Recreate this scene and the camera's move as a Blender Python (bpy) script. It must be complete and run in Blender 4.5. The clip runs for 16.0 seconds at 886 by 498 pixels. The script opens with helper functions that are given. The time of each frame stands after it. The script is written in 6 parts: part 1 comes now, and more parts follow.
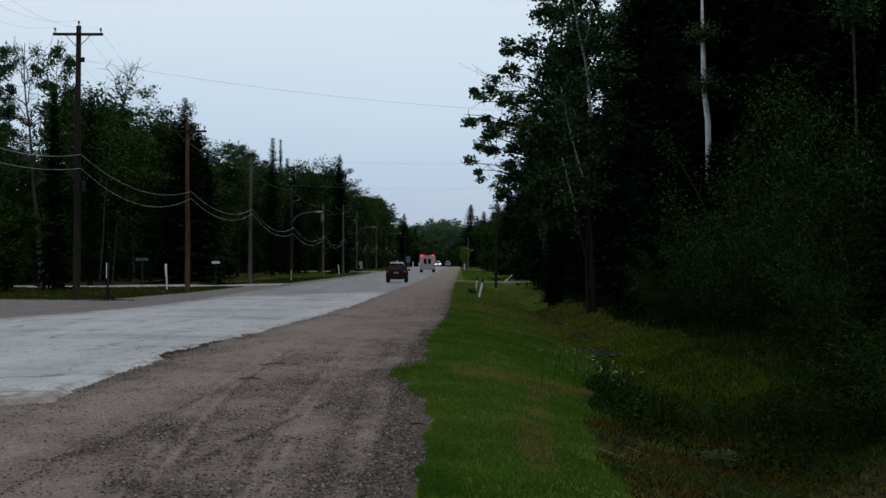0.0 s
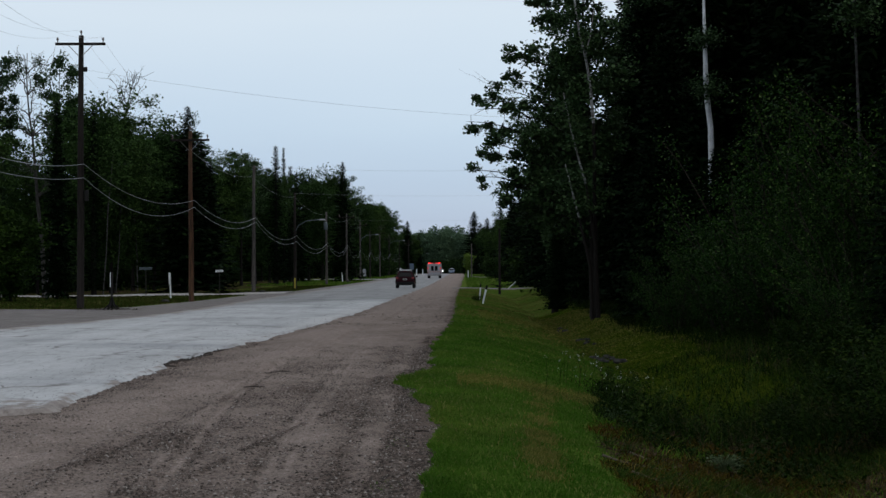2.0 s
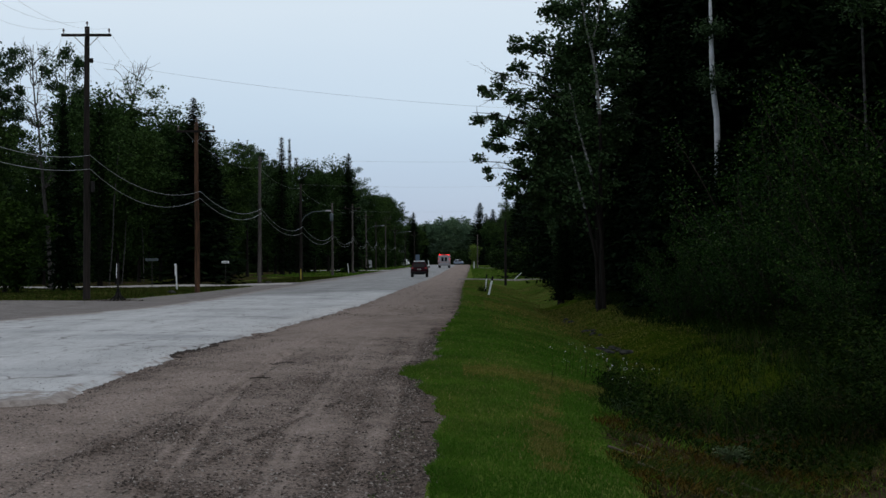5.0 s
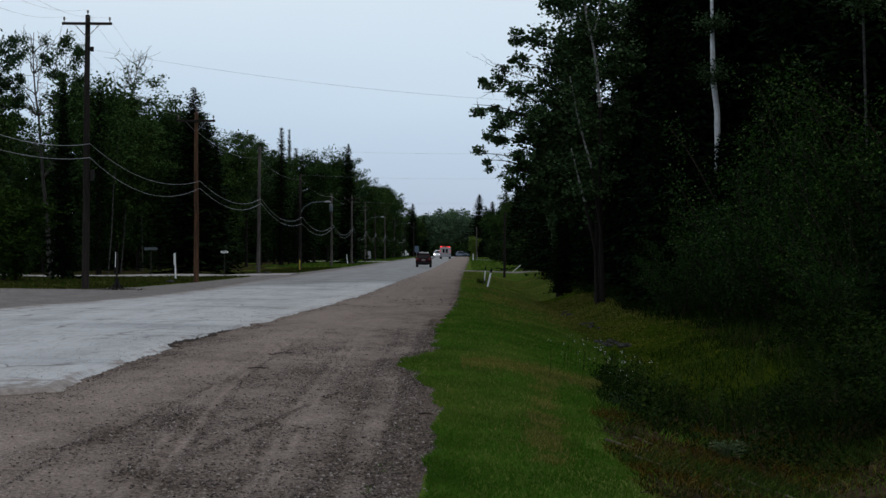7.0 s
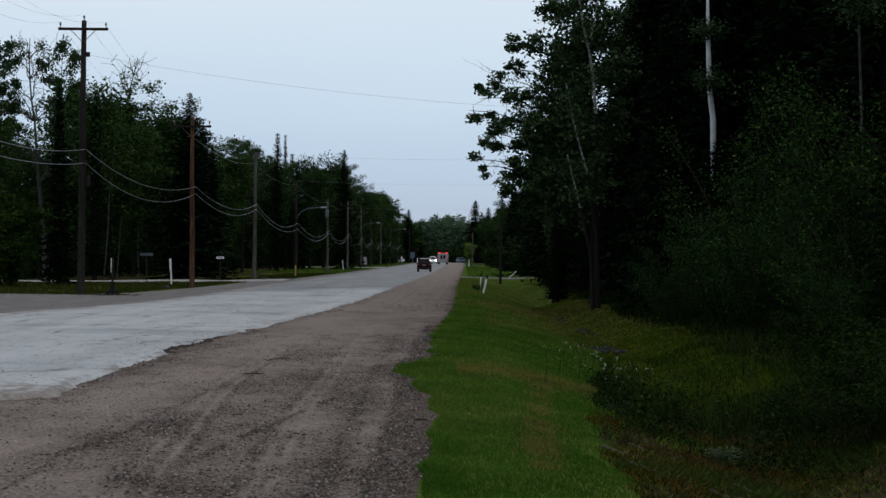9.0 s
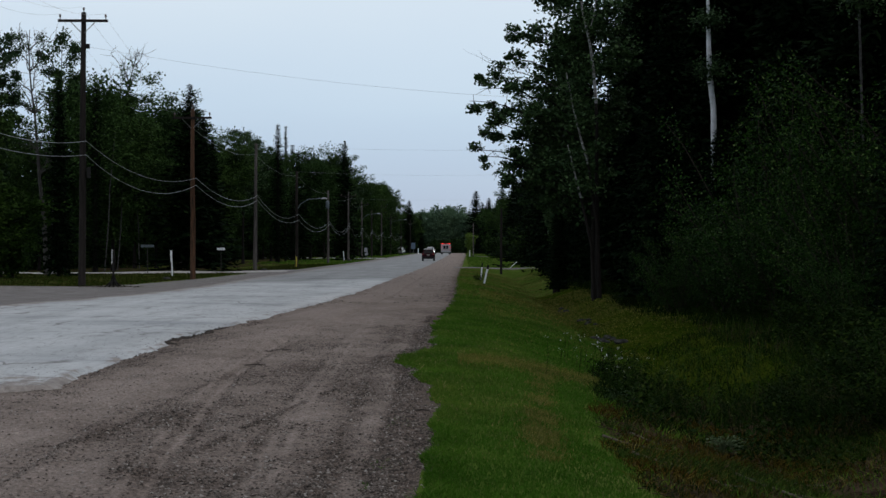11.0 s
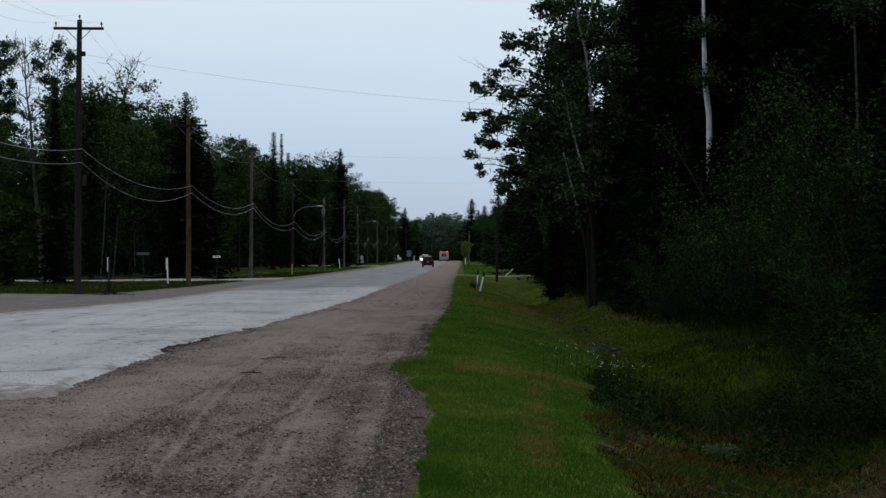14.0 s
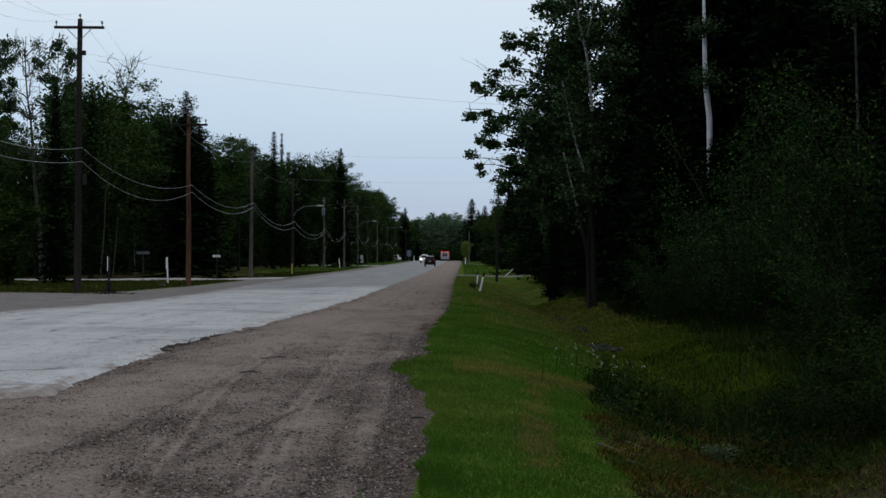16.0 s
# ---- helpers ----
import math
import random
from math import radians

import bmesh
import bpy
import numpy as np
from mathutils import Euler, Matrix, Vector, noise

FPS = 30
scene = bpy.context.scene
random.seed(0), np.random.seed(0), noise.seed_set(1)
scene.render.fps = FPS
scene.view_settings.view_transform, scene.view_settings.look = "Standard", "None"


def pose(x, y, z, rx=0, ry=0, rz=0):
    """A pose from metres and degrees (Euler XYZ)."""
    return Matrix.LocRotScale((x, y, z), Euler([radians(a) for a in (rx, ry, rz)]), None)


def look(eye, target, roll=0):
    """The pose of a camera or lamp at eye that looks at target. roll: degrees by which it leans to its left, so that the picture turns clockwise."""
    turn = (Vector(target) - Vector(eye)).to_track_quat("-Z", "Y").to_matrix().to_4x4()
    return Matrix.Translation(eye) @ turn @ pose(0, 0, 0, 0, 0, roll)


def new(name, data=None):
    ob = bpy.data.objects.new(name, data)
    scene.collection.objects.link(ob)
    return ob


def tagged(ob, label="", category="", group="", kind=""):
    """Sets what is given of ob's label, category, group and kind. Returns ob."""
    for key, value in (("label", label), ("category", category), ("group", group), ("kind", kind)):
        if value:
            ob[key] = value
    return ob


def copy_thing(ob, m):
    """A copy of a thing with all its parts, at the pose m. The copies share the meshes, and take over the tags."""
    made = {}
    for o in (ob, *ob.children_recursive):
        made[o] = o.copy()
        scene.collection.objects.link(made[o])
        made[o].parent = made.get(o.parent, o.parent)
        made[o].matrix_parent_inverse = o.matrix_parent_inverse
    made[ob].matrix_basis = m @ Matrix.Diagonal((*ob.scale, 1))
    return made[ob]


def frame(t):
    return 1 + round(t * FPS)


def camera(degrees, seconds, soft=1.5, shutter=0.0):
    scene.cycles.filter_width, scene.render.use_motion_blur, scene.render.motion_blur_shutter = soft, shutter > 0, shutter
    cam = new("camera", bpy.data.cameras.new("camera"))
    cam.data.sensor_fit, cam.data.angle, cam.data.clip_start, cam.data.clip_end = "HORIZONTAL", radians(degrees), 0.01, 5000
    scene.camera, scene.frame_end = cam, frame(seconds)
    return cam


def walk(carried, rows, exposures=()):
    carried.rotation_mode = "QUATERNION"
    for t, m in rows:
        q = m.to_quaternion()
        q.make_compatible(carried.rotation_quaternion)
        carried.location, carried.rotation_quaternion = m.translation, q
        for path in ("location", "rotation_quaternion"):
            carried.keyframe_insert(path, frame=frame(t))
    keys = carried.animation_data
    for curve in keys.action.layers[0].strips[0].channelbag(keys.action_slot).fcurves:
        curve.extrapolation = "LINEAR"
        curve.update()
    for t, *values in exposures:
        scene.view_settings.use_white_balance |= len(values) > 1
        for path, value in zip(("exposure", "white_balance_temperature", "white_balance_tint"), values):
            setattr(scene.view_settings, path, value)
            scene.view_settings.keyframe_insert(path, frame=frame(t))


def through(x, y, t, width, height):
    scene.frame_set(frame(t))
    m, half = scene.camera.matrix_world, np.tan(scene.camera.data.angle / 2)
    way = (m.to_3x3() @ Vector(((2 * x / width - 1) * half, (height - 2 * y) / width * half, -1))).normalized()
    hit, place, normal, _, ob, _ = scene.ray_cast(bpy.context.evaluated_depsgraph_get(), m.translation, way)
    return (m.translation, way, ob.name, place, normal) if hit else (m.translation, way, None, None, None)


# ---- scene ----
cam = camera(30.0, 16.0, soft=1.5)
EYE = (0.0, 0.0, 1.65)


def turned(tilt, lean, heading):
    return pose(*EYE, tilt, lean, heading)


# the camera is held by one standing still: it only sways
walk(cam, [
    (0.0, turned(90.479, -0.055, 0.587)),
    (0.5, turned(90.302, -0.064, 0.750)),
    (1.0, turned(90.228, -0.191, 1.118)),
    (1.5, turned(90.539, 0.034, 0.834)),
    (2.0, turned(90.725, 0.324, 0.711)),
    (2.5, turned(90.659, 0.463, 1.075)),
    (3.0, turned(90.607, 0.465, 1.092)),
    (3.5, turned(90.511, 0.452, 1.252)),
    (4.0, turned(90.402, 0.289, 0.651)),
    (4.2, turned(90.506, 0.467, 0.795)),
    (6.3, turned(90.172, -0.116, 1.016)),
    (6.5, turned(90.154, -0.230, 0.735)),
    (7.0, turned(90.131, -0.168, 0.882)),
    (7.5, turned(90.219, -0.058, 1.227)),
    (8.0, turned(90.428, -0.048, 0.528)),
    (8.5, turned(90.399, -0.098, 0.789)),
    (9.0, turned(90.341, -0.270, 0.738)),
    (11.3, turned(90.002, -0.038, 0.767)),
    (11.5, turned(90.033, -0.195, 0.612)),
    (12.0, turned(90.134, -0.369, 0.548)),
    (12.5, turned(89.996, -0.275, 0.562)),
    (13.0, turned(89.979, -0.430, 0.311)),
    (13.5, turned(90.103, -0.243, 0.505)),
    (14.0, turned(90.278, -0.047, 0.619)),
    (14.5, turned(90.377, 0.199, 0.865)),
    (15.0, turned(90.351, 0.006, 0.781)),
    (15.5, turned(90.337, 0.265, 0.659)),
    (16.0, turned(90.276, -0.197, 0.618)),
], exposures=[(0.0, -0.05), (16.0, -0.05)])

# ---- sky and sun ----
world = bpy.data.worlds.new("overcast_sky")
scene.world = world
world.use_nodes = True
wn, wl = world.node_tree.nodes, world.node_tree.links
wn.clear()
w_out = wn.new("ShaderNodeOutputWorld")
w_sky = wn.new("ShaderNodeTexSky")
w_sky.sky_type = "NISHITA"
w_sky.sun_disc = False
w_sky.sun_elevation = radians(55)
w_sky.sun_rotation = radians(200)
w_sky.dust_density = 0.3
w_b1 = wn.new("ShaderNodeBackground")
w_b1.inputs["Strength"].default_value = 0.03
wl.new(w_sky.outputs["Color"], w_b1.inputs["Color"])
w_tc = wn.new("ShaderNodeTexCoord")
w_sep = wn.new("ShaderNodeSeparateXYZ")
wl.new(w_tc.outputs["Generated"], w_sep.inputs["Vector"])
w_map = wn.new("ShaderNodeMapping")
w_map.inputs["Scale"].default_value = (2.0, 2.0, 9.0)
wl.new(w_tc.outputs["Generated"], w_map.inputs["Vector"])
w_noise = wn.new("ShaderNodeTexNoise")
w_noise.inputs["Scale"].default_value = 1.6
w_noise.inputs["Detail"].default_value = 4.0
wl.new(w_map.outputs["Vector"], w_noise.inputs["Vector"])
w_add = wn.new("ShaderNodeMath")
w_add.operation = "MULTIPLY_ADD"
w_add.inputs[1].default_value = 0.03
wl.new(w_noise.outputs["Fac"], w_add.inputs[0])
wl.new(w_sep.outputs["Z"], w_add.inputs[2])
w_ramp = wn.new("ShaderNodeValToRGB")
wl.new(w_add.outputs["Value"], w_ramp.inputs["Fac"])
for i, (p, c) in enumerate([(0.0, (0.23, 0.31, 0.49)), (0.045, (0.275, 0.362, 0.56)), (0.10, (0.445, 0.538, 0.67)), (0.17, (0.625, 0.692, 0.752)), (0.45, (0.39, 0.43, 0.47)), (1.0, (0.34, 0.37, 0.40))]):
    e = w_ramp.color_ramp.elements[i] if i < 2 else w_ramp.color_ramp.elements.new(p)
    e.position, e.color = p, (*c, 1)
w_b2 = wn.new("ShaderNodeBackground")
w_b2.inputs["Strength"].default_value = 0.95
wl.new(w_ramp.outputs["Color"], w_b2.inputs["Color"])
w_sum = wn.new("ShaderNodeAddShader")
wl.new(w_b1.outputs[0], w_sum.inputs[0])
wl.new(w_b2.outputs[0], w_sum.inputs[1])
wl.new(w_sum.outputs[0], w_out.inputs["Surface"])

sun = new("sun", bpy.data.lights.new("sun", "SUN"))
sun.data.energy, sun.data.angle, sun.data.color = 0.9, radians(100), (1.0, 0.97, 0.93)
sun.matrix_world = look((0, 0, 60), (-15, 20, 0))


# ---- materials ----
def material(name, rough=0.8, spec=0.3, metal=0.0):
    m = bpy.data.materials.new(name)
    m.use_nodes = True
    b = m.node_tree.nodes["Principled BSDF"]
    b.inputs["Roughness"].default_value = rough
    b.inputs["Specular IOR Level"].default_value = spec
    b.inputs["Metallic"].default_value = metal
    return m, b, m.node_tree.nodes, m.node_tree.links


def ramp(nodes, links, fac, stops):
    r = nodes.new("ShaderNodeValToRGB")
    links.new(fac, r.inputs["Fac"])
    for i, (p, c) in enumerate(stops):
        e = r.color_ramp.elements[i] if i < 2 else r.color_ramp.elements.new(p)
        e.position, e.color = p, (*c, 1)
    return r.outputs["Color"]


def noise_tex(nodes, links, scale, detail=6.0, stretch=(1, 1, 1), turn=0.0, rough=0.6):
    tc = nodes.new("ShaderNodeTexCoord")
    mp = nodes.new("ShaderNodeMapping")
    mp.inputs["Scale"].default_value = stretch
    mp.inputs["Rotation"].default_value = (0, 0, radians(turn))
    links.new(tc.outputs["Object"], mp.inputs["Vector"])
    t = nodes.new("ShaderNodeTexNoise")
    t.inputs["Scale"].default_value, t.inputs["Detail"].default_value, t.inputs["Roughness"].default_value = scale, detail, rough
    links.new(mp.outputs["Vector"], t.inputs["Vector"])
    return t.outputs["Fac"]


def mix(nodes, links, fac, a, b, mode="MIX"):
    m = nodes.new("ShaderNodeMix")
    m.data_type, m.blend_type = "RGBA", mode
    for sock, v in ((m.inputs[0], fac), (m.inputs[6], a), (m.inputs[7], b)):
        if isinstance(v, (int, float)):
            sock.default_value = v
        elif isinstance(v, tuple):
            sock.default_value = (*v, 1)
        else:
            links.new(v, sock)
    return m.outputs[2]


def bump(nodes, links, b, height, strength, distance):
    n = nodes.new("ShaderNodeBump")
    n.inputs["Strength"].default_value, n.inputs["Distance"].default_value = strength, distance
    links.new(height, n.inputs["Height"])
    links.new(n.outputs["Normal"], b.inputs["Normal"])


def plain(name, col, rough=0.5, spec=0.4, metal=0.0, wear=0.25, scale=6.0):
    """Paint, metal or plastic with faint dirt and unevenness."""
    m, b, n, l = material(name, rough, spec, metal)
    dark = tuple(v * (1 - wear) for v in col)
    l.new(ramp(n, l, noise_tex(n, l, scale), [(0.35, dark), (0.65, col)]), b.inputs["Base Color"])
    return m


def leafy(name, stops, rough=0.55, spec=0.35, through=0.25, swathes=False):
    """Leaves whose tone differs from leaf to leaf, and in drifts over the crown."""
    m, b, n, l = material(name, rough, spec)
    g = n.new("ShaderNodeNewGeometry")
    one = ramp(n, l, g.outputs["Random Per Island"], stops)
    drift = ramp(n, l, noise_tex(n, l, 0.7, 3.0), [(0.3, (0.62, 0.66, 0.6)), (0.7, (1.1, 1.05, 0.95))])
    info = n.new("ShaderNodeObjectInfo")
    own = ramp(n, l, info.outputs["Random"], [(0.0, (0.75, 0.85, 0.85)), (1.0, (1.1, 1.1, 0.95))])
    col = mix(n, l, 1.0, mix(n, l, 1.0, one, drift, "MULTIPLY"), own, "MULTIPLY")
    if swathes:
        wide = ramp(n, l, noise_tex(n, l, 0.33, 5.0, (1.0, 0.45, 1), 25), [(0.36, (0.80, 0.90, 0.75)), (0.50, (1.0, 1.0, 1.0)), (0.66, (1.75, 1.22, 1.7))])
        col = mix(n, l, 1.0, col, wide, "MULTIPLY")
    l.new(col, b.inputs["Base Color"])
    tr = n.new("ShaderNodeBsdfTranslucent")
    l.new(col, tr.inputs["Color"])
    ms = n.new("ShaderNodeMixShader")
    ms.inputs[0].default_value = through
    l.new(b.outputs[0], ms.inputs[1])
    l.new(tr.outputs[0], ms.inputs[2])
    l.new(ms.outputs[0], n["Material Output"].inputs["Surface"])
    return m


def lit(name, col, strength):
    m, b, n, l = material(name, 0.3, 0.5)
    b.inputs["Base Color"].default_value = (*col, 1)
    b.inputs["Emission Color"].default_value = (*col, 1)
    b.inputs["Emission Strength"].default_value = strength
    return m


def cells(nodes, links, scale, stretch=(1, 1, 1), feature="F1", warp=0.0):
    tc = nodes.new("ShaderNodeTexCoord")
    mp = nodes.new("ShaderNodeMapping")
    mp.inputs["Scale"].default_value = stretch
    links.new(tc.outputs["Object"], mp.inputs["Vector"])
    vec = mp.outputs["Vector"]
    if warp:
        ns = nodes.new("ShaderNodeTexNoise")
        ns.inputs["Scale"].default_value, ns.inputs["Detail"].default_value = scale * 1.7, 5.0
        links.new(vec, ns.inputs["Vector"])
        ad = nodes.new("ShaderNodeVectorMath")
        ad.operation = "MULTIPLY_ADD"
        ad.inputs[1].default_value = (warp, warp, warp)
        links.new(ns.outputs["Color"], ad.inputs[0])
        links.new(vec, ad.inputs[2])
        vec = ad.outputs[0]
    v = nodes.new("ShaderNodeTexVoronoi")
    v.feature = feature
    v.inputs["Scale"].default_value = scale
    links.new(vec, v.inputs["Vector"])
    return v


def asphalt_mat():
    m, b, n, l = material("worn_grey_pavement", 0.7, 0.25)
    broad = ramp(n, l, noise_tex(n, l, 0.30, 6.0, (1.0, 0.5, 1), rough=0.65), [(0.30, (0.275, 0.278, 0.280)), (0.46, (0.390, 0.394, 0.396)), (0.70, (0.48, 0.482, 0.482))])
    streak = ramp(n, l, noise_tex(n, l, 2.2, 10.0, (1.0, 0.3, 1), 8, 0.76), [(0.34, (0.62, 0.61, 0.60)), (0.46, (1.0, 1.0, 1.0)), (0.75, (1.05, 1.05, 1.06))])
    wheel_way = ramp(n, l, noise_tex(n, l, 0.9, 3.0, (1.0, 0.05, 1)), [(0.35, (0.86, 0.86, 0.86)), (0.62, (1.04, 1.04, 1.04))])
    crack = ramp(n, l, cells(n, l, 0.42, (1, 0.8, 1), "DISTANCE_TO_EDGE", 1.1).outputs["Distance"], [(0.007, (0.46, 0.44, 0.42)), (0.018, (1, 1, 1))])
    scar = ramp(n, l, noise_tex(n, l, 4.6, 10.0, (1.0, 0.28, 1), 14, 0.76), [(0.350, (0.36, 0.34, 0.32)), (0.395, (1.0, 1.0, 1.0)), (0.58, (1.0, 1.0, 1.0)), (0.70, (1.28, 1.28, 1.28))])
    cross = ramp(n, l, noise_tex(n, l, 0.33, 4.0, (0.12, 1.0, 1), 3), [(0.34, (0.76, 0.77, 0.79)), (0.44, (1.0, 1.0, 1.0)), (0.70, (1.04, 1.04, 1.04))])
    some = ramp(n, l, noise_tex(n, l, 0.25, 3.0), [(0.45, (0, 0, 0)), (0.55, (1, 1, 1))])
    at = n.new("ShaderNodeAttribute")
    at.attribute_name = "wear"
    ma = n.new("ShaderNodeMath")
    ma.operation = "MULTIPLY_ADD"
    ma.inputs[1].default_value = 0.34
    l.new(at.outputs["Fac"], ma.inputs[0])
    l.new(noise_tex(n, l, 1.3, 10.0, (1.0, 0.8, 1), 0, 0.76), ma.inputs[2])
    dirt = ramp(n, l, ma.outputs[0], [(0.62, (0, 0, 0)), (0.68, (0.9, 0.9, 0.9))])
    sand = n.new("ShaderNodeAttribute")
    sand.attribute_name = "bleached"
    grain = ramp(n, l, noise_tex(n, l, 16.0, 7.0, (1.0, 0.12, 1), 0, 0.82), [(0.34, (0.66, 0.655, 0.65)), (0.46, (1.0, 1.0, 1.0)), (0.70, (1.14, 1.14, 1.14))])
    col = mix(n, l, 1.0, mix(n, l, 1.0, broad, streak, "MULTIPLY"), mix(n, l, 1.0, wheel_way, cross, "MULTIPLY"), "MULTIPLY")
    col = mix(n, l, some, col, mix(n, l, 1.0, col, crack, "MULTIPLY"))
    col = mix(n, l, 1.0, col, scar, "MULTIPLY")
    older = n.new("ShaderNodeAttribute")
    older.attribute_name = "older"
    col = mix(n, l, older.outputs["Fac"], col, mix(n, l, 1.0, col, (0.60, 0.595, 0.585), "MULTIPLY"))
    col = mix(n, l, sand.outputs["Fac"], col, (0.46, 0.45, 0.44))
    col = mix(n, l, dirt, col, ramp(n, l, noise_tex(n, l, 5.0, 8.0, rough=0.75), [(0.36, (0.12, 0.095, 0.08)), (0.52, (0.225, 0.185, 0.16)), (0.68, (0.29, 0.255, 0.23))]))
    l.new(mix(n, l, 1.0, col, grain, "MULTIPLY"), b.inputs["Base Color"])
    bump(n, l, b, noise_tex(n, l, 40.0, 4.0), 0.4, 0.01)
    return m


def gravel_mat(name, light, dark, stone=42.0, worn=False):
    """Gravel; worn: its compacted and its loose stretches follow the mesh's own wear value."""
    m, b, n, l = material(name, 0.95, 0.08)
    fac = noise_tex(n, l, 0.9, 7.0, (1.0, 0.8, 1), 6, 0.68)
    if worn:
        at = n.new("ShaderNodeAttribute")
        at.attribute_name = "wear"
        ma = n.new("ShaderNodeMath")
        ma.operation = "MULTIPLY_ADD"
        ma.inputs[1].default_value = 0.45
        l.new(fac, ma.inputs[0])
        l.new(at.outputs["Fac"], ma.inputs[2])
        broad = ramp(n, l, ma.outputs[0], [(0.40, dark), (0.68, tuple((p + q) / 2 for p, q in zip(light, dark))), (1.0, light)])
    else:
        broad = ramp(n, l, fac, [(0.34, dark), (0.62, light)])
    vo = cells(n, l, stone)
    sep = n.new("ShaderNodeSeparateColor")
    l.new(vo.outputs["Color"], sep.inputs["Color"])
    peb = ramp(n, l, sep.outputs[0], [(0.0, (0.60, 0.59, 0.58)), (0.6, (1.0, 1.0, 1.0)), (1.0, (1.5, 1.48, 1.46))])
    mid = ramp(n, l, noise_tex(n, l, 6.0, 8.0, rough=0.78), [(0.36, (0.50, 0.48, 0.46)), (0.50, (1.0, 1.0, 1.0)), (0.70, (1.15, 1.14, 1.13))])
    firm = ramp(n, l, ma.outputs[0], [(0.42, (0, 0, 0)), (0.80, (0.55, 0.55, 0.55))]) if worn else 0.3
    col = mix(n, l, 1.0, broad, mix(n, l, firm, peb, (1.0, 1.0, 1.0)), "MULTIPLY")
    col = mix(n, l, 0.85, col, mix(n, l, firm, mid, (1.0, 1.0, 1.0)), "MULTIPLY")
    spots = ramp(n, l, noise_tex(n, l, 3.3, 9.0, rough=0.75), [(0.30, (0.42, 0.40, 0.38)), (0.37, (1, 1, 1))])
    fine = ramp(n, l, noise_tex(n, l, 30.0, 6.0, (1.0, 0.35, 1), rough=0.85), [(0.33, (0.44, 0.42, 0.40)), (0.48, (1.0, 1.0, 1.0)), (0.66, (1.42, 1.42, 1.42))])
    l.new(mix(n, l, 1.0, mix(n, l, 1.0, col, spots, "MULTIPLY"), fine, "MULTIPLY"), b.inputs["Base Color"])
    bump(n, l, b, vo.outputs["Distance"], 0.8, 0.025)
    return m


def pebble_mat():
    m, b, n, l = material("pebbles", 0.9, 0.12)
    g = n.new("ShaderNodeNewGeometry")
    l.new(ramp(n, l, g.outputs["Random Per Island"], [(0.0, (0.040, 0.032, 0.027)), (0.45, (0.115, 0.092, 0.079)), (0.85, (0.20, 0.170, 0.150)), (1.0, (0.36, 0.325, 0.295))]), b.inputs["Base Color"])
    return m


def soil_grass_mat():
    m, b, n, l = material("mown_grass_ground", 1.0, 0.0)
    a = ramp(n, l, noise_tex(n, l, 0.30, 6.0, (1.0, 0.7, 1)), [(0.3, (0.050, 0.092, 0.013)), (0.5, (0.080, 0.122, 0.024)), (0.7, (0.140, 0.150, 0.048))])
    f = ramp(n, l, noise_tex(n, l, 9.0, 6.0, rough=0.7), [(0.3, (0.65, 0.66, 0.6)), (0.65, (1.12, 1.12, 1.0))])
    l.new(mix(n, l, 1.0, a, f, "MULTIPLY"), b.inputs["Base Color"])
    bump(n, l, b, noise_tex(n, l, 18.0, 6.0), 0.8, 0.05)
    return m


def bark_mat(name, light, dark, scale=3.0, stretch=(6, 6, 1), spec=0.1):
    m, b, n, l = material(name, 1.0 if spec == 0 else 0.9, spec)
    f = noise_tex(n, l, scale, 6.0, stretch)
    l.new(ramp(n, l, f, [(0.38, dark), (0.6, light)]), b.inputs["Base Color"])
    bump(n, l, b, f, 0.6, 0.02)
    return m


M_ASPHALT = asphalt_mat()
M_GRAVEL = gravel_mat("roadside_gravel", (0.256, 0.208, 0.182), (0.104, 0.079, 0.066), worn=True)
M_GRAVEL_FAR = gravel_mat("grey_gravel", (0.23, 0.212, 0.203), (0.15, 0.137, 0.13))
M_PATH = gravel_mat("pale_gravel", (0.42, 0.405, 0.39), (0.33, 0.31, 0.295))
M_GROUND = soil_grass_mat()
M_STONE = pebble_mat()
M_CLOD = plain("damp_clods", (0.07, 0.058, 0.05), 0.95, 0.1, wear=0.5, scale=5.0)
M_ROCK = plain("grey_rock", (0.052, 0.052, 0.046), 0.95, 0.04, wear=0.7, scale=5.0)
M_GRASS = leafy("grass_blades", [(0.0, (0.049, 0.122, 0.010)), (0.6, (0.074, 0.158, 0.017)), (0.94, (0.110, 0.172, 0.032)), (1.0, (0.22, 0.20, 0.085))], 0.85, 0.05, 0.35, True)
M_GRASS_DRY = leafy("dry_grass_blades", [(0.0, (0.090, 0.112, 0.022)), (0.6, (0.155, 0.145, 0.040)), (1.0, (0.27, 0.215, 0.095))], 1.0, 0.0, 0.2)
M_GRASS_OLIVE = leafy("olive_grass_blades", [(0.0, (0.018, 0.046, 0.003)), (0.6, (0.034, 0.062, 0.006)), (1.0, (0.085, 0.082, 0.016))], 1.0, 0.0, 0.25)
# olive verge grass, its colour dulled further for the trees' shade
M_GRASS_VERGE = leafy("shade_dulled_verge_blades", [(0.0, (0.026, 0.036, 0.008)), (0.6, (0.038, 0.044, 0.013)), (1.0, (0.060, 0.058, 0.022))], 1.0, 0.0, 0.2)
M_RUST = leafy("wilted_grass", [(0.0, (0.030, 0.018, 0.004)), (0.6, (0.070, 0.042, 0.009)), (1.0, (0.15, 0.10, 0.03))], 1.0, 0.0, 0.2)
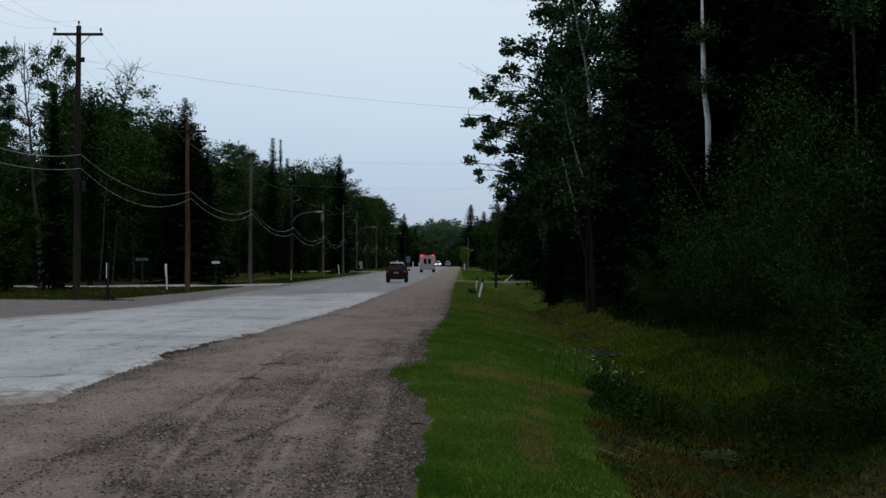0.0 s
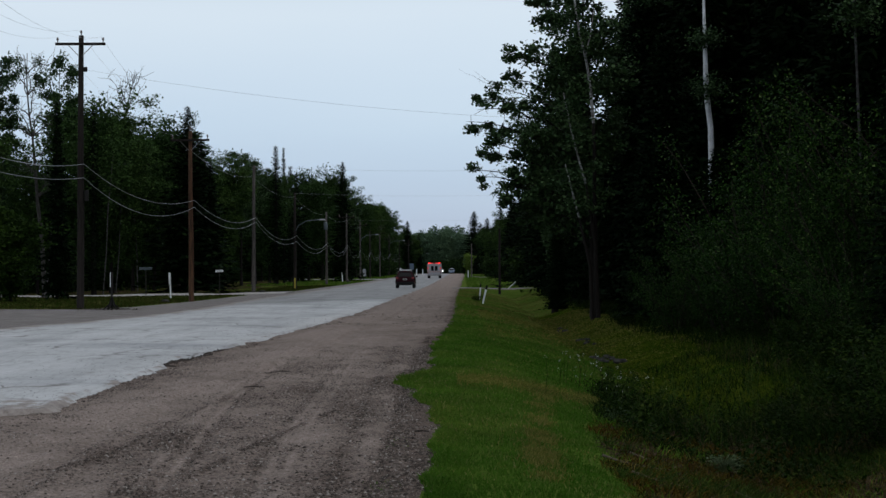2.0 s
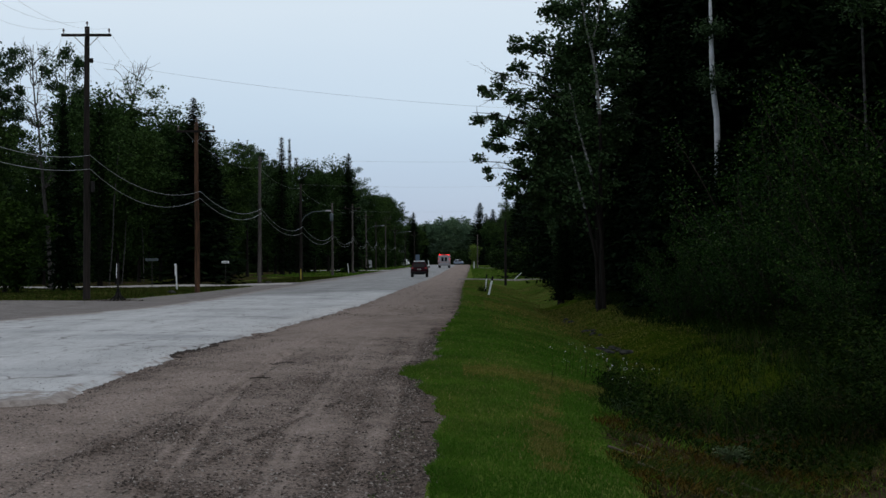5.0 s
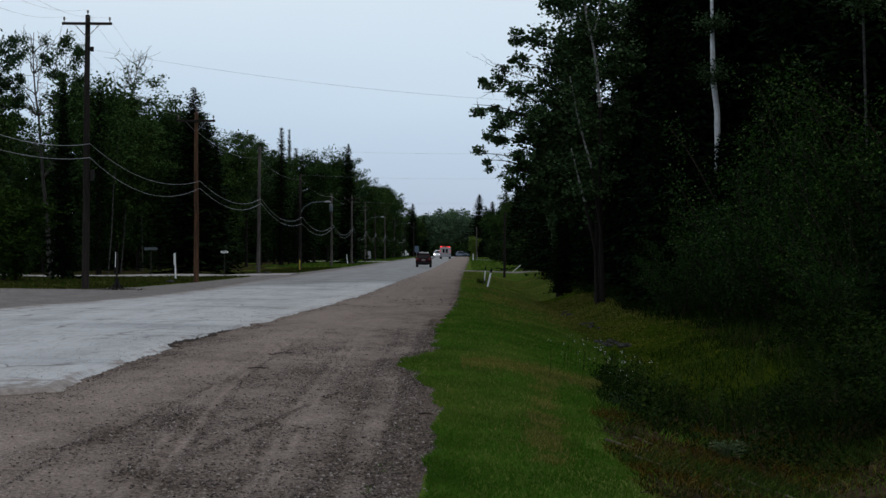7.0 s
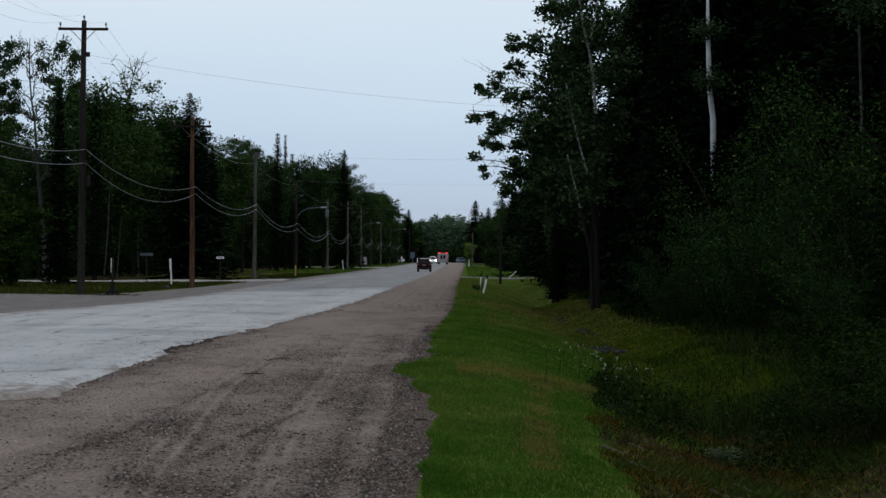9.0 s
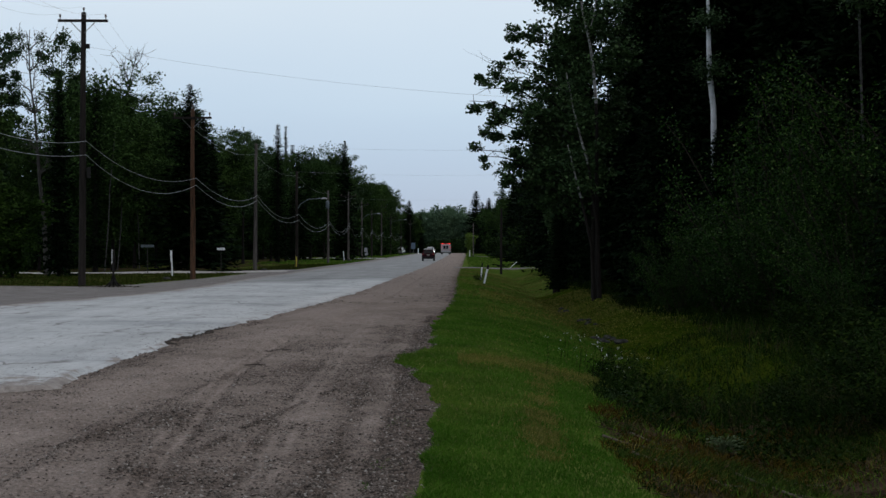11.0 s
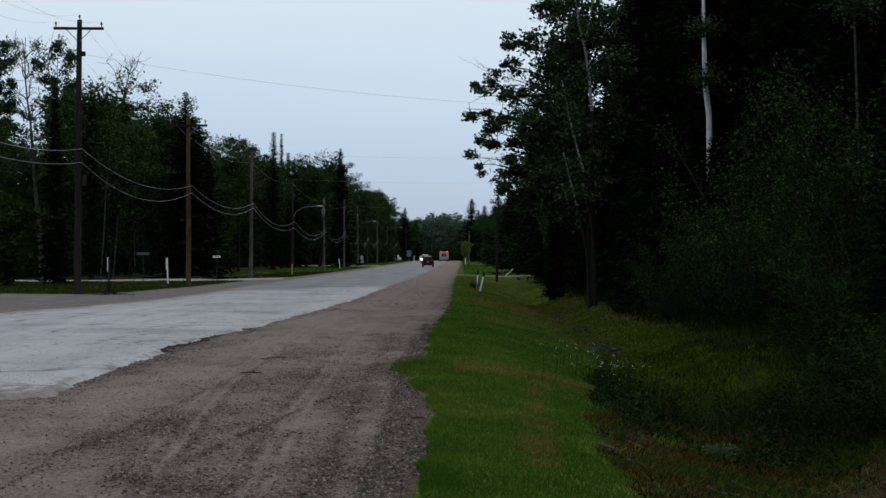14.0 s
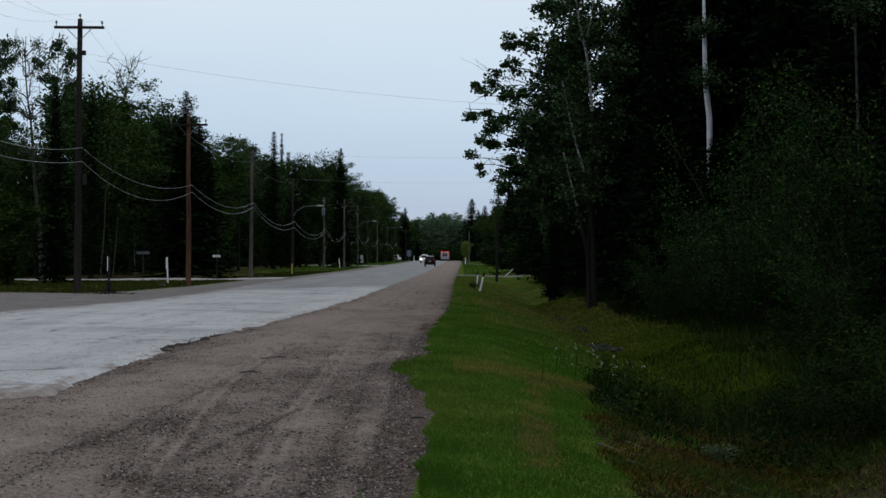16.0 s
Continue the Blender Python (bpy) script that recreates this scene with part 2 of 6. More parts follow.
M_WEED_PALE = leafy("weed_stalk_leaves", [(0.0, (0.014, 0.034, 0.004)), (0.7, (0.034, 0.062, 0.008)), (1.0, (0.085, 0.10, 0.022))], 0.75, 0.06, 0.25)
M_WEED_GREY = leafy("grey_green_leaves", [(0.0, (0.05, 0.08, 0.04)), (1.0, (0.12, 0.15, 0.10))], 0.75, 0.06, 0.2)
# green weeds, lowered to near black to carry the forest's shade as well
M_WEED = leafy("shade_dark_weed_leaves", [(0.0, (0.004, 0.012, 0.001)), (0.7, (0.009, 0.024, 0.002)), (1.0, (0.032, 0.046, 0.008))], 0.7, 0.04, 0.15)
M_LEAF = leafy("broad_leaves", [(0.0, (0.016, 0.034, 0.009)), (0.6, (0.036, 0.072, 0.019)), (1.0, (0.064, 0.110, 0.034))], 0.75, 0.06, 0.2)
# darker copy of the broad leaves: shade under the trees put into the colour
M_LEAF_SHADE = leafy("shade_dark_undergrowth_leaves", [(0.0, (0.007, 0.017, 0.004)), (0.6, (0.016, 0.034, 0.009)), (1.0, (0.036, 0.062, 0.018))], 0.8, 0.05, 0.2)
M_LEAF_ASPEN = leafy("aspen_leaves", [(0.0, (0.012, 0.030, 0.011)), (0.6, (0.032, 0.068, 0.024)), (1.0, (0.085, 0.135, 0.060))], 0.6, 0.12, 0.15)
# the rare pale tones paint glints on leaves, the darkest the inner shade
M_LEAF_BUSH = leafy("glint_toned_willow_leaves", [(0.0, (0.003, 0.011, 0.002)), (0.5, (0.011, 0.035, 0.004)), (0.90, (0.028, 0.068, 0.010)), (1.0, (0.11, 0.15, 0.06))], 0.6, 0.05, 0.12)
M_LEAF_BRIGHT = leafy("sapling_leaves", [(0.0, (0.014, 0.032, 0.004)), (1.0, (0.036, 0.068, 0.010))], 0.8, 0.06)
# far leaves: distance haze put into the colour, paler and bluer
M_LEAF_FAR = leafy("haze_paled_leaves", [(0.0, (0.060, 0.108, 0.072)), (0.6, (0.098, 0.156, 0.108)), (1.0, (0.14, 0.20, 0.145))], 0.8, 0.05, 0.25)
M_LEAF_LIGHT = leafy("fresh_leaves", [(0.0, (0.12, 0.18, 0.038)), (1.0, (0.21, 0.28, 0.065))], 0.8, 0.06)
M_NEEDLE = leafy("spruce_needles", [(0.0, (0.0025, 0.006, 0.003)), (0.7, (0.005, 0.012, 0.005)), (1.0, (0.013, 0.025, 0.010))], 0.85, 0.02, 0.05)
M_BARK = bark_mat("grey_brown_bark", (0.013, 0.011, 0.009), (0.006, 0.005, 0.0045))
M_TWIG = bark_mat("dark_shrub_wood", (0.035, 0.028, 0.022), (0.018, 0.014, 0.012))
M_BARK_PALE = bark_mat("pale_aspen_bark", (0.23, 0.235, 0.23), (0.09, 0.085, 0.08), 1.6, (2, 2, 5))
# dimmed copy of the pale bark, with the wood's shade in its colour
M_BARK_DIM = bark_mat("shade_dimmed_pale_bark", (0.07, 0.07, 0.068), (0.03, 0.028, 0.026), 1.6, (2, 2, 5))
M_BIRCH = bark_mat("white_birch_bark", (0.62, 0.64, 0.67), (0.46, 0.47, 0.49), 0.9, (1.5, 1.5, 3))
M_SOIL = plain("dark_bare_soil", (0.062, 0.042, 0.028), 1.0, 0.0, wear=0.7, scale=3.0)
M_TURF = bark_mat("shade_dark_olive_turf", (0.040, 0.052, 0.006), (0.015, 0.030, 0.002), 1.2, (1, 0.6, 1), 0.0)
M_TURF_DULL = bark_mat("dull_turf", (0.048, 0.050, 0.014), (0.026, 0.036, 0.008), 0.8, (1, 0.6, 1), 0.0)
M_LITTER = bark_mat("brown_litter", (0.064, 0.046, 0.024), (0.022, 0.017, 0.010))
M_STICK = bark_mat("bleached_stick_wood", (0.14, 0.115, 0.092), (0.07, 0.055, 0.045))
M_DEADWOOD = bark_mat("grey_dead_wood", (0.07, 0.066, 0.062), (0.035, 0.032, 0.03))
M_POLE = bark_mat("weathered_pole_wood", (0.022, 0.018, 0.016), (0.009, 0.008, 0.007), 2.0, (9, 9, 0.6))
M_POLE_RED = bark_mat("reddish_pole_wood", (0.082, 0.042, 0.024), (0.026, 0.017, 0.012), 2.0, (9, 9, 0.6))
M_POLE_GREY = bark_mat("grey_pole_wood", (0.074, 0.067, 0.061), (0.032, 0.028, 0.026), 2.0, (9, 9, 0.6))
M_CABLE = plain("pale_cable_sheath", (0.19, 0.195, 0.20), 0.45, 0.5)
M_WIRE = plain("dark_wire", (0.28, 0.29, 0.30), 0.5, 0.4)
M_CERAMIC = plain("glazed_insulator", (0.10, 0.07, 0.06), 0.25, 0.6)
M_GALV = plain("galvanised_steel", (0.22, 0.225, 0.23), 0.45, 0.5, 0.6)
M_IRON = plain("dark_iron", (0.020, 0.019, 0.018), 0.8, 0.08)
M_WHITE = plain("white_paint", (0.78, 0.79, 0.80), 0.5, 0.4, wear=0.15)
M_GREY_SIGN = plain("dull_grey_sheet", (0.07, 0.09, 0.10), 0.5, 0.4)
M_RUBBER = plain("black_rubber", (0.018, 0.018, 0.018), 0.85, 0.2)
M_BLACK = plain("black_trim", (0.008, 0.008, 0.009), 0.6, 0.12)
M_RED_CAR = plain("dark_red_lacquer", (0.020, 0.0012, 0.0042), 0.25, 0.06, wear=0.15)
M_AMB = plain("white_lacquer", (0.31, 0.318, 0.34), 0.3, 0.4, wear=0.15)
M_AMB_GREY = plain("grey_bumper_step", (0.22, 0.225, 0.235), 0.5, 0.4)
M_CAR_WHITE = plain("white_car_lacquer", (0.75, 0.76, 0.77), 0.25, 0.5, wear=0.1)
M_VAN_GREY = plain("blue_grey_lacquer", (0.10, 0.14, 0.20), 0.3, 0.3, wear=0.1)
M_YELLOW = plain("yellow_band", (0.45, 0.36, 0.05), 0.5, 0.3)
M_PLATE = plain("plate_white", (0.30, 0.29, 0.29), 0.5, 0.3)
M_TAIL_OFF = plain("red_lamp_lens", (0.20, 0.012, 0.012), 0.15, 0.6)
M_REFLECT = plain("red_orange_stripe", (0.45, 0.06, 0.03), 0.4, 0.4)
M_RED_ON = lit("red_lamp_on", (1.0, 0.018, 0.018), 4.5)
M_RED_DIM = lit("red_lens_glow", (1.0, 0.015, 0.02), 0.35)
M_HEADLAMP = lit("headlamp_on", (1.0, 0.97, 0.9), 7.0)


def glass_mat():
    m, b, n, l = material("tinted_car_glass", 0.06, 0.14)
    b.inputs["Base Color"].default_value = (0.006, 0.006, 0.007, 1)
    return m


M_GLASS = glass_mat()


# ---- mesh helpers ----
def thing(name, m, label, category, group="", kind=""):
    ob = new(name)
    ob.empty_display_size = 0.3
    ob.matrix_basis = m
    return tagged(ob, label, category, group, kind)


def part(name, data, mat, parent=None, label="", at=None):
    """Links a bmesh or a mesh as one object under a thing or a part."""
    if isinstance(data, bmesh.types.BMesh):
        me = bpy.data.meshes.new(name)
        data.to_mesh(me)
        data.free()
    else:
        me = data
    if mat and not me.materials:
        me.materials.append(mat)
    ob = new(name, me)
    if parent is not None:
        ob.parent = parent
    if at is not None:
        ob.matrix_basis = at
    if label:
        ob["label"] = label
    return ob


class Bag:
    """Collects points and four-sided faces (three-sided ones repeat the last corner as -1) and turns them into one mesh."""

    def __init__(self):
        self.v, self.q, self.t, self.n = [], [], [], 0

    def add(self, v, q=None, t=None):
        v = np.asarray(v, dtype=np.float32).reshape(-1, 3)
        if q is not None and len(q):
            self.q.append(np.asarray(q, dtype=np.int32) + self.n)
        if t is not None and len(t):
            self.t.append(np.asarray(t, dtype=np.int32) + self.n)
        self.v.append(v)
        self.n += len(v)

    def mesh(self, name, smooth=False):
        v = np.concatenate(self.v)
        q = np.concatenate(self.q) if self.q else np.zeros((0, 4), np.int32)
        t = np.concatenate(self.t) if self.t else np.zeros((0, 3), np.int32)
        me = bpy.data.meshes.new(name)
        me.vertices.add(len(v))
        me.vertices.foreach_set("co", v.ravel())
        loops = np.concatenate([q.ravel(), t.ravel()])
        me.loops.add(len(loops))
        me.loops.foreach_set("vertex_index", loops)
        starts = np.concatenate([np.arange(len(q)) * 4, len(q) * 4 + np.arange(len(t)) * 3]).astype(np.int32)
        me.polygons.add(len(starts))
        me.polygons.foreach_set("loop_start", starts)
        if smooth:
            me.polygons.foreach_set("use_smooth", np.ones(len(starts), dtype=bool))
        me.update(calc_edges=True)
        return me


def tube(bag, pts, radii, sides=6, cap=True):
    pts = np.asarray(pts, float)
    n = len(pts)
    d = np.gradient(pts, axis=0)
    d /= np.linalg.norm(d, axis=1)[:, None] + 1e-9
    ref = np.where(np.abs(d[:, 2:3]) > 0.9, np.array([[1.0, 0, 0]]), np.array([[0, 0, 1.0]]))
    a = np.cross(d, ref)
    a /= np.linalg.norm(a, axis=1)[:, None] + 1e-9
    b = np.cross(d, a)
    ang = np.arange(sides) / sides * 2 * np.pi
    r = np.broadcast_to(np.asarray(radii, float), (n,))
    v = pts[:, None] + r[:, None, None] * (np.cos(ang)[None, :, None] * a[:, None] + np.sin(ang)[None, :, None] * b[:, None])
    i, j = np.meshgrid(np.arange(n - 1), np.arange(sides), indexing="ij")
    k = (j + 1) % sides
    q = np.stack([i * sides + j, i * sides + k, (i + 1) * sides + k, (i + 1) * sides + j], -1).reshape(-1, 4)
    t = []
    if cap:
        for base in (0, (n - 1) * sides):
            t += [[base, base + s, base + s + 1] for s in range(1, sides - 1)]
    bag.add(v.reshape(-1, 3), q, np.array(t, np.int32) if t else None)


def unit(v):
    return v / (np.linalg.norm(v, axis=-1, keepdims=True) + 1e-9)


def leaves(bag, P, length, width, rng, up=0.6, axis=None, fold=0.0):
    """A pointed four-cornered leaf at each place P; axis: the way that they point."""
    n = len(P)
    nor = rng.normal(size=(n, 3))
    nor[:, 2] = np.abs(nor[:, 2]) + up
    nor = unit(nor)
    t = rng.normal(size=(n, 3)) if axis is None else np.asarray(axis) + 0.35 * rng.normal(size=(n, 3))
    t = unit(t - (t * nor).sum(1, keepdims=True) * nor) if axis is None else unit(t)
    b = unit(np.cross(nor, t))
    L = (length * rng.uniform(0.65, 1.25, n))[:, None]
    W = (width * rng.uniform(0.65, 1.25, n))[:, None]
    v = np.stack([P - t * L * 0.5, P + b * W * 0.5, P + t * L * 0.5, P - b * W * 0.5], 1)
    bag.add(v.reshape(-1, 3), np.arange(4 * n).reshape(n, 4))


def box(bm, cx, cy, cz, sx, sy, sz, bevel=0.0, taper=1.0):
    r = bmesh.ops.create_cube(bm, size=1.0)
    for v in r["verts"]:
        k = taper if v.co.z > 0 else 1.0
        v.co = Vector((cx + v.co.x * sx * k, cy + v.co.y * sy * k, cz + v.co.z * sz))
    if bevel:
        es = list({e for v in r["verts"] for e in v.link_edges})
        bmesh.ops.bevel(bm, geom=es, offset=bevel, segments=2, affect="EDGES", profile=0.5)
    return bm


def box_bm(*a, **k):
    return box(bmesh.new(), *a, **k)


def rod_mesh(name, pts, radii, sides=8, smooth=True):
    g = Bag()
    tube(g, pts, radii, sides)
    return g.mesh(name, smooth)


def fbm(x, y, s, seed=0.0, octaves=3):
    """Cheap smooth unevenness from sines, for arrays."""
    out, amp = 0.0, 1.0
    for k in range(octaves):
        f = s * 2.1 ** k
        out = out + amp * (np.sin(x * f * 1.31 + seed + 1.7 * k + 1.3 * np.sin(y * f * 0.71 + k)) * np.cos(y * f * 1.13 - seed * 0.7 + 0.9 * k + 1.1 * np.sin(x * f * 0.57 + 2 * k)))
        amp *= 0.5
    return out


# ---- lie of the land: x across, y along the road ----
def along(y, ys, vs):
    return np.interp(y, ys, vs)


def road_z(y):
    return along(y, [0, 180, 480, 640, 4000], [0, 0, 0.54, 0.1, 0.0])


def edge_grass(y):
    """Ragged line between the gravel shoulder and the mown grass."""
    y = np.asarray(y, float)
    v = along(y, [0, 11.6, 17.5, 20, 22.5, 25.4, 26.9, 30, 36, 44, 51, 70, 88, 140, 333, 700], [-0.2, -0.24, -0.22, -0.38, -0.72, -1.0, -0.5, -0.48, -0.6, -0.42, -0.26, -0.3, -0.42, -0.35, 0.12, 0.3])
    return v + (0.05 * np.sin(y * 2.3) + 0.03 * np.sin(y * 5.1 + 1)) * np.clip(y / 20, 0.3, 1.5)


def edge_road(y):
    """Broken right edge of the pavement."""
    y = np.asarray(y, float)
    v = along(y, [0, 18.1, 18.9, 19.5, 20.4, 25.4, 30, 34, 40, 50, 69, 153, 400], [-8.0, -7.0, -5.7, -4.88, -5.12, -5.15, -5.4, -5.25, -4.92, -4.5, -4.12, -3.87, -3.9])
    ragged = 0.06 * np.abs(np.sin(y * 0.83 + 0.6 * np.sin(y * 0.31))) ** 3 + 0.03 * np.sin(y * 2.9 + np.sin(y * 0.7)) * np.sin(y * 0.53) + 0.025 * np.sign(np.sin(y * 1.37 + 2 * np.sin(y * 0.23))) * np.sin(y * 0.41) ** 2
    return v + 0.07 * np.sin(y * 1.1) * np.sin(y * 0.37 + 1) + ragged * np.clip(1.6 - y / 60, 0.2, 1) + 0.02 * np.sin(y * 4.3) + 0.015 * np.sin(y * 11.7 + 2 * np.sin(y * 1.9))


def edge_road_far(y):
    y = np.asarray(y, float)
    return along(y, [0, 45, 52, 60, 70, 97, 140, 400], [-14.3, -13.9, -12.8, -11.6, -11.4, -12.0, -12.1, -12.4]) + 0.08 * np.sin(y * 1.1)


def edge_verge(y):
    """Outer edge of the gravel on the far side; before 73 m it opens into a yard."""
    y = np.asarray(y, float)
    return along(y, [0, 69, 71.5, 76, 90, 103, 112, 114, 126, 128, 400], [-60, -60, -18, -15.3, -14.7, -14.6, -14.6, -16.5, -16.5, -13.6, -13.6])


def land(x, y):
    """Height of the grass and soil."""
    x, y = np.asarray(x, float), np.asarray(y, float)
    deep = along(y, [0, 100, 138, 144, 153, 160, 300, 420, 700], [1, 1, 0.8, 0.12, 0.12, 0.6, 0.4, 0.2, 0.1])
    z = along(x, [-0.2, 0.6, 2.0, 3.2, 3.9, 4.6, 5.5, 8, 14], [0, -0.07, -0.42, -0.80, -0.95, -0.80, -0.44, -0.28, -0.2]) * deep
    z = z + along(x, [-60, -24, -20, -17.5, -16, -13.5], [0.15, 0.02, 0.05, -0.04, 0, 0])
    rough = np.clip(x / 3, 0, 1) + np.clip((-15 - x) / 4, 0, 1)
    return z + road_z(y) + 0.035 * rough * fbm(x, y, 0.8)


def under(x, y):
    """The ground sheet: the land, lowered where gravel and pavement lie on it."""
    inside = (x < edge_grass(y) - 0.12) & (x > edge_verge(y) + 0.4)
    return land(x, y) - np.where(inside, 0.07, 0.0)


def wear_of(x, y):
    """How compacted the gravel is: driven lanes near 1, loose coarse bands near 0."""
    w = 0.42 + 0.10 * np.clip((-1.9 - x) / 1.2, -1, 1) + 0.10 * np.clip((y - 16) / 20, -0.6, 1) + 0.28 * np.clip((y - 35) / 60, 0, 1)
    for ys, vs, r, k in (
        ((11, 17, 24, 30, 60), (-4.3, -3.95, -3.75, -3.7, -3.3), 0.50, 0.36),
        ((11, 18, 30, 60), (-3.28, -3.2, -2.95, -2.5), 0.06, -0.30),
        ((11, 12.5, 21.5, 42, 80), (-2.18, -2.33, -3.04, -3.66, -3.8), 0.035, 0.34),
        ((11, 12.5, 21.5, 42, 80), (-2.36, -2.51, -3.21, -3.83, -3.97), 0.03, 0.30),
        ((11, 12.5, 17.6, 30, 60), (-1.38, -1.43, -1.65, -2.0, -2.3), 0.03, 0.28),
        ((11, 12.5, 17.6, 30, 60), (-1.53, -1.58, -1.80, -2.15, -2.45), 0.03, 0.24),
        ((11, 12.5, 17.6, 30, 60), (-1.65, -1.70, -1.92, -2.27, -2.57), 0.05, -0.20),
        ((11, 12.5, 21.5, 42, 80), (-2.06, -2.2, -2.92, -3.55, -3.7), 0.05, -0.22),
        ((11, 14, 20.6, 40, 80), (-1.35, -1.45, -1.75, -2.2, -2.4), 0.22, 0.12),
        ((11, 14, 20.6, 40, 80), (-1.0, -1.08, -1.25, -1.5, -1.6), 0.09, -0.26),
        ((11, 13, 16, 25, 50), (-0.60, -0.64, -0.70, -0.85, -0.9), 0.08, -0.36),
        ((11, 16, 25, 50), (-0.82, -0.88, -1.05, -1.2), 0.08, 0.20),
    ):
        c = along(y, ys, vs) + 0.015 * np.sin(y * 0.6 + r * 30)
        w = w + k * np.clip(1.25 - y / 42, 0.12, 1) * np.exp(-(((x - c) / r) ** 2)) * (0.7 + 0.4 * np.sin(y * 0.9 + r * 40) * np.sin(y * 2.3))
    w = w + 0.10 * fbm(x, y * 0.45, 1.1, 7.0) + 0.07 * fbm(x * 1.3, y * 0.8, 3.0, 2.0)
    w = w - 0.40 * np.exp(-(((x - edge_grass(y)) / 0.30) ** 2))
    w = w - 0.34 * np.exp(-(((x + 2.86) / 0.20) ** 2) - ((y - 16.2) / 0.6) ** 2) - 0.35 * np.exp(-(((x + 2.45) / 0.2) ** 2) - ((y - 12.2) / 0.4) ** 2)
    # a dark diagonal rill across the shoulder
    rill = along(y, [13.0, 15.4, 17.0, 18.4, 19.6], [-2.2, -2.02, -1.85, -1.62, -1.45])
    w = w - 0.5 * np.exp(-(((x - rill) / 0.05) ** 2)) * np.clip((20 - y) / 0.8, 0, 1) * np.clip((y - 13) / 1.0, 0, 1) * (0.6 + 0.4 * np.sin(y * 3.7))
    return w - 0.16 * np.exp(-(((x - edge_road(y) - 0.25) / 0.25) ** 2))


def grid_mesh(name, X, Y, Z):
    n, m = X.shape
    i, j = np.meshgrid(np.arange(n - 1), np.arange(m - 1), indexing="ij")
    q = np.stack([i * m + j, (i + 1) * m + j, (i + 1) * m + j + 1, i * m + j + 1], -1).reshape(-1, 4)
    g = Bag()
    g.add(np.stack([X, Y, Z], -1).reshape(-1, 3), q)
    return g.mesh(name, True)


def build_ground():
    xs = np.concatenate([[-2500, -900, -400, -200, -120, -80], np.arange(-60, -22, 3.0), np.arange(-22, -13, 0.5), np.arange(-13, -2, 1.0), np.arange(-2, 7, 0.12), np.arange(7, 16, 0.5), [18, 22, 30, 50, 80, 120, 200, 400, 900, 2500]])
    ys = np.concatenate([[-600, -200, -60, -20, -5], np.arange(0, 10, 1.0), np.arange(10, 40, 0.25), np.arange(40, 80, 0.5), np.arange(80, 160, 1.0), np.arange(160, 400, 5.0), np.arange(400, 700, 15.0), [750, 900, 1200, 2000, 4000]])
    Y, X = np.meshgrid(ys, xs)
    tagged(part("ground", grid_mesh("ground", X, Y, under(X, Y)), M_GROUND), "uneven mown roadside grass with a ditch and forest floor", "ground", kind="structure")


def tracks_relief(x, y):
    """Wheel ruts, washed rills and ridges pressed into the gravel."""
    z = 0.012 * fbm(x * 1.0, y * 0.35, 1.6, 2.0) + 0.006 * fbm(x, y, 7.0, 5.0, 2)
    for ys, vs, w, d in (
        ((11, 12.5, 21.5, 42, 80), (-2.18, -2.33, -3.04, -3.66, -3.8), 0.11, 0.022),
        ((11, 12.5, 21.5, 42, 80), (-3.66, -3.78, -4.35, -4.9, -5.2), 0.11, 0.015),
        ((11, 15, 21.5, 30, 60), (-3.1, -3.37, -3.9, -3.4, -2.6), 0.10, -0.030),
        ((11, 14, 20.6, 40, 80), (-0.80, -1.0, -1.37, -1.7, -1.9), 0.12, 0.018),
        ((11, 14, 20.6, 40, 80), (-1.6, -1.75, -2.1, -2.8, -3.0), 0.15, 0.014),
        ((11, 16, 25, 50), (-0.55, -0.6, -0.75, -0.9), 0.10, -0.018),
    ):
        c = along(y, ys, vs) + 0.01 * np.sin(y * 0.6)
        u = (x - c) / w
        z = z - d * np.exp(-u * u) + 0.45 * d * (np.exp(-((u - 1.7) ** 2) * 2) + np.exp(-((u + 1.7) ** 2) * 2))
        if d > 0.02:
            z = z - 0.006 * np.exp(-u * u) * np.sin(y * 40)
    return z


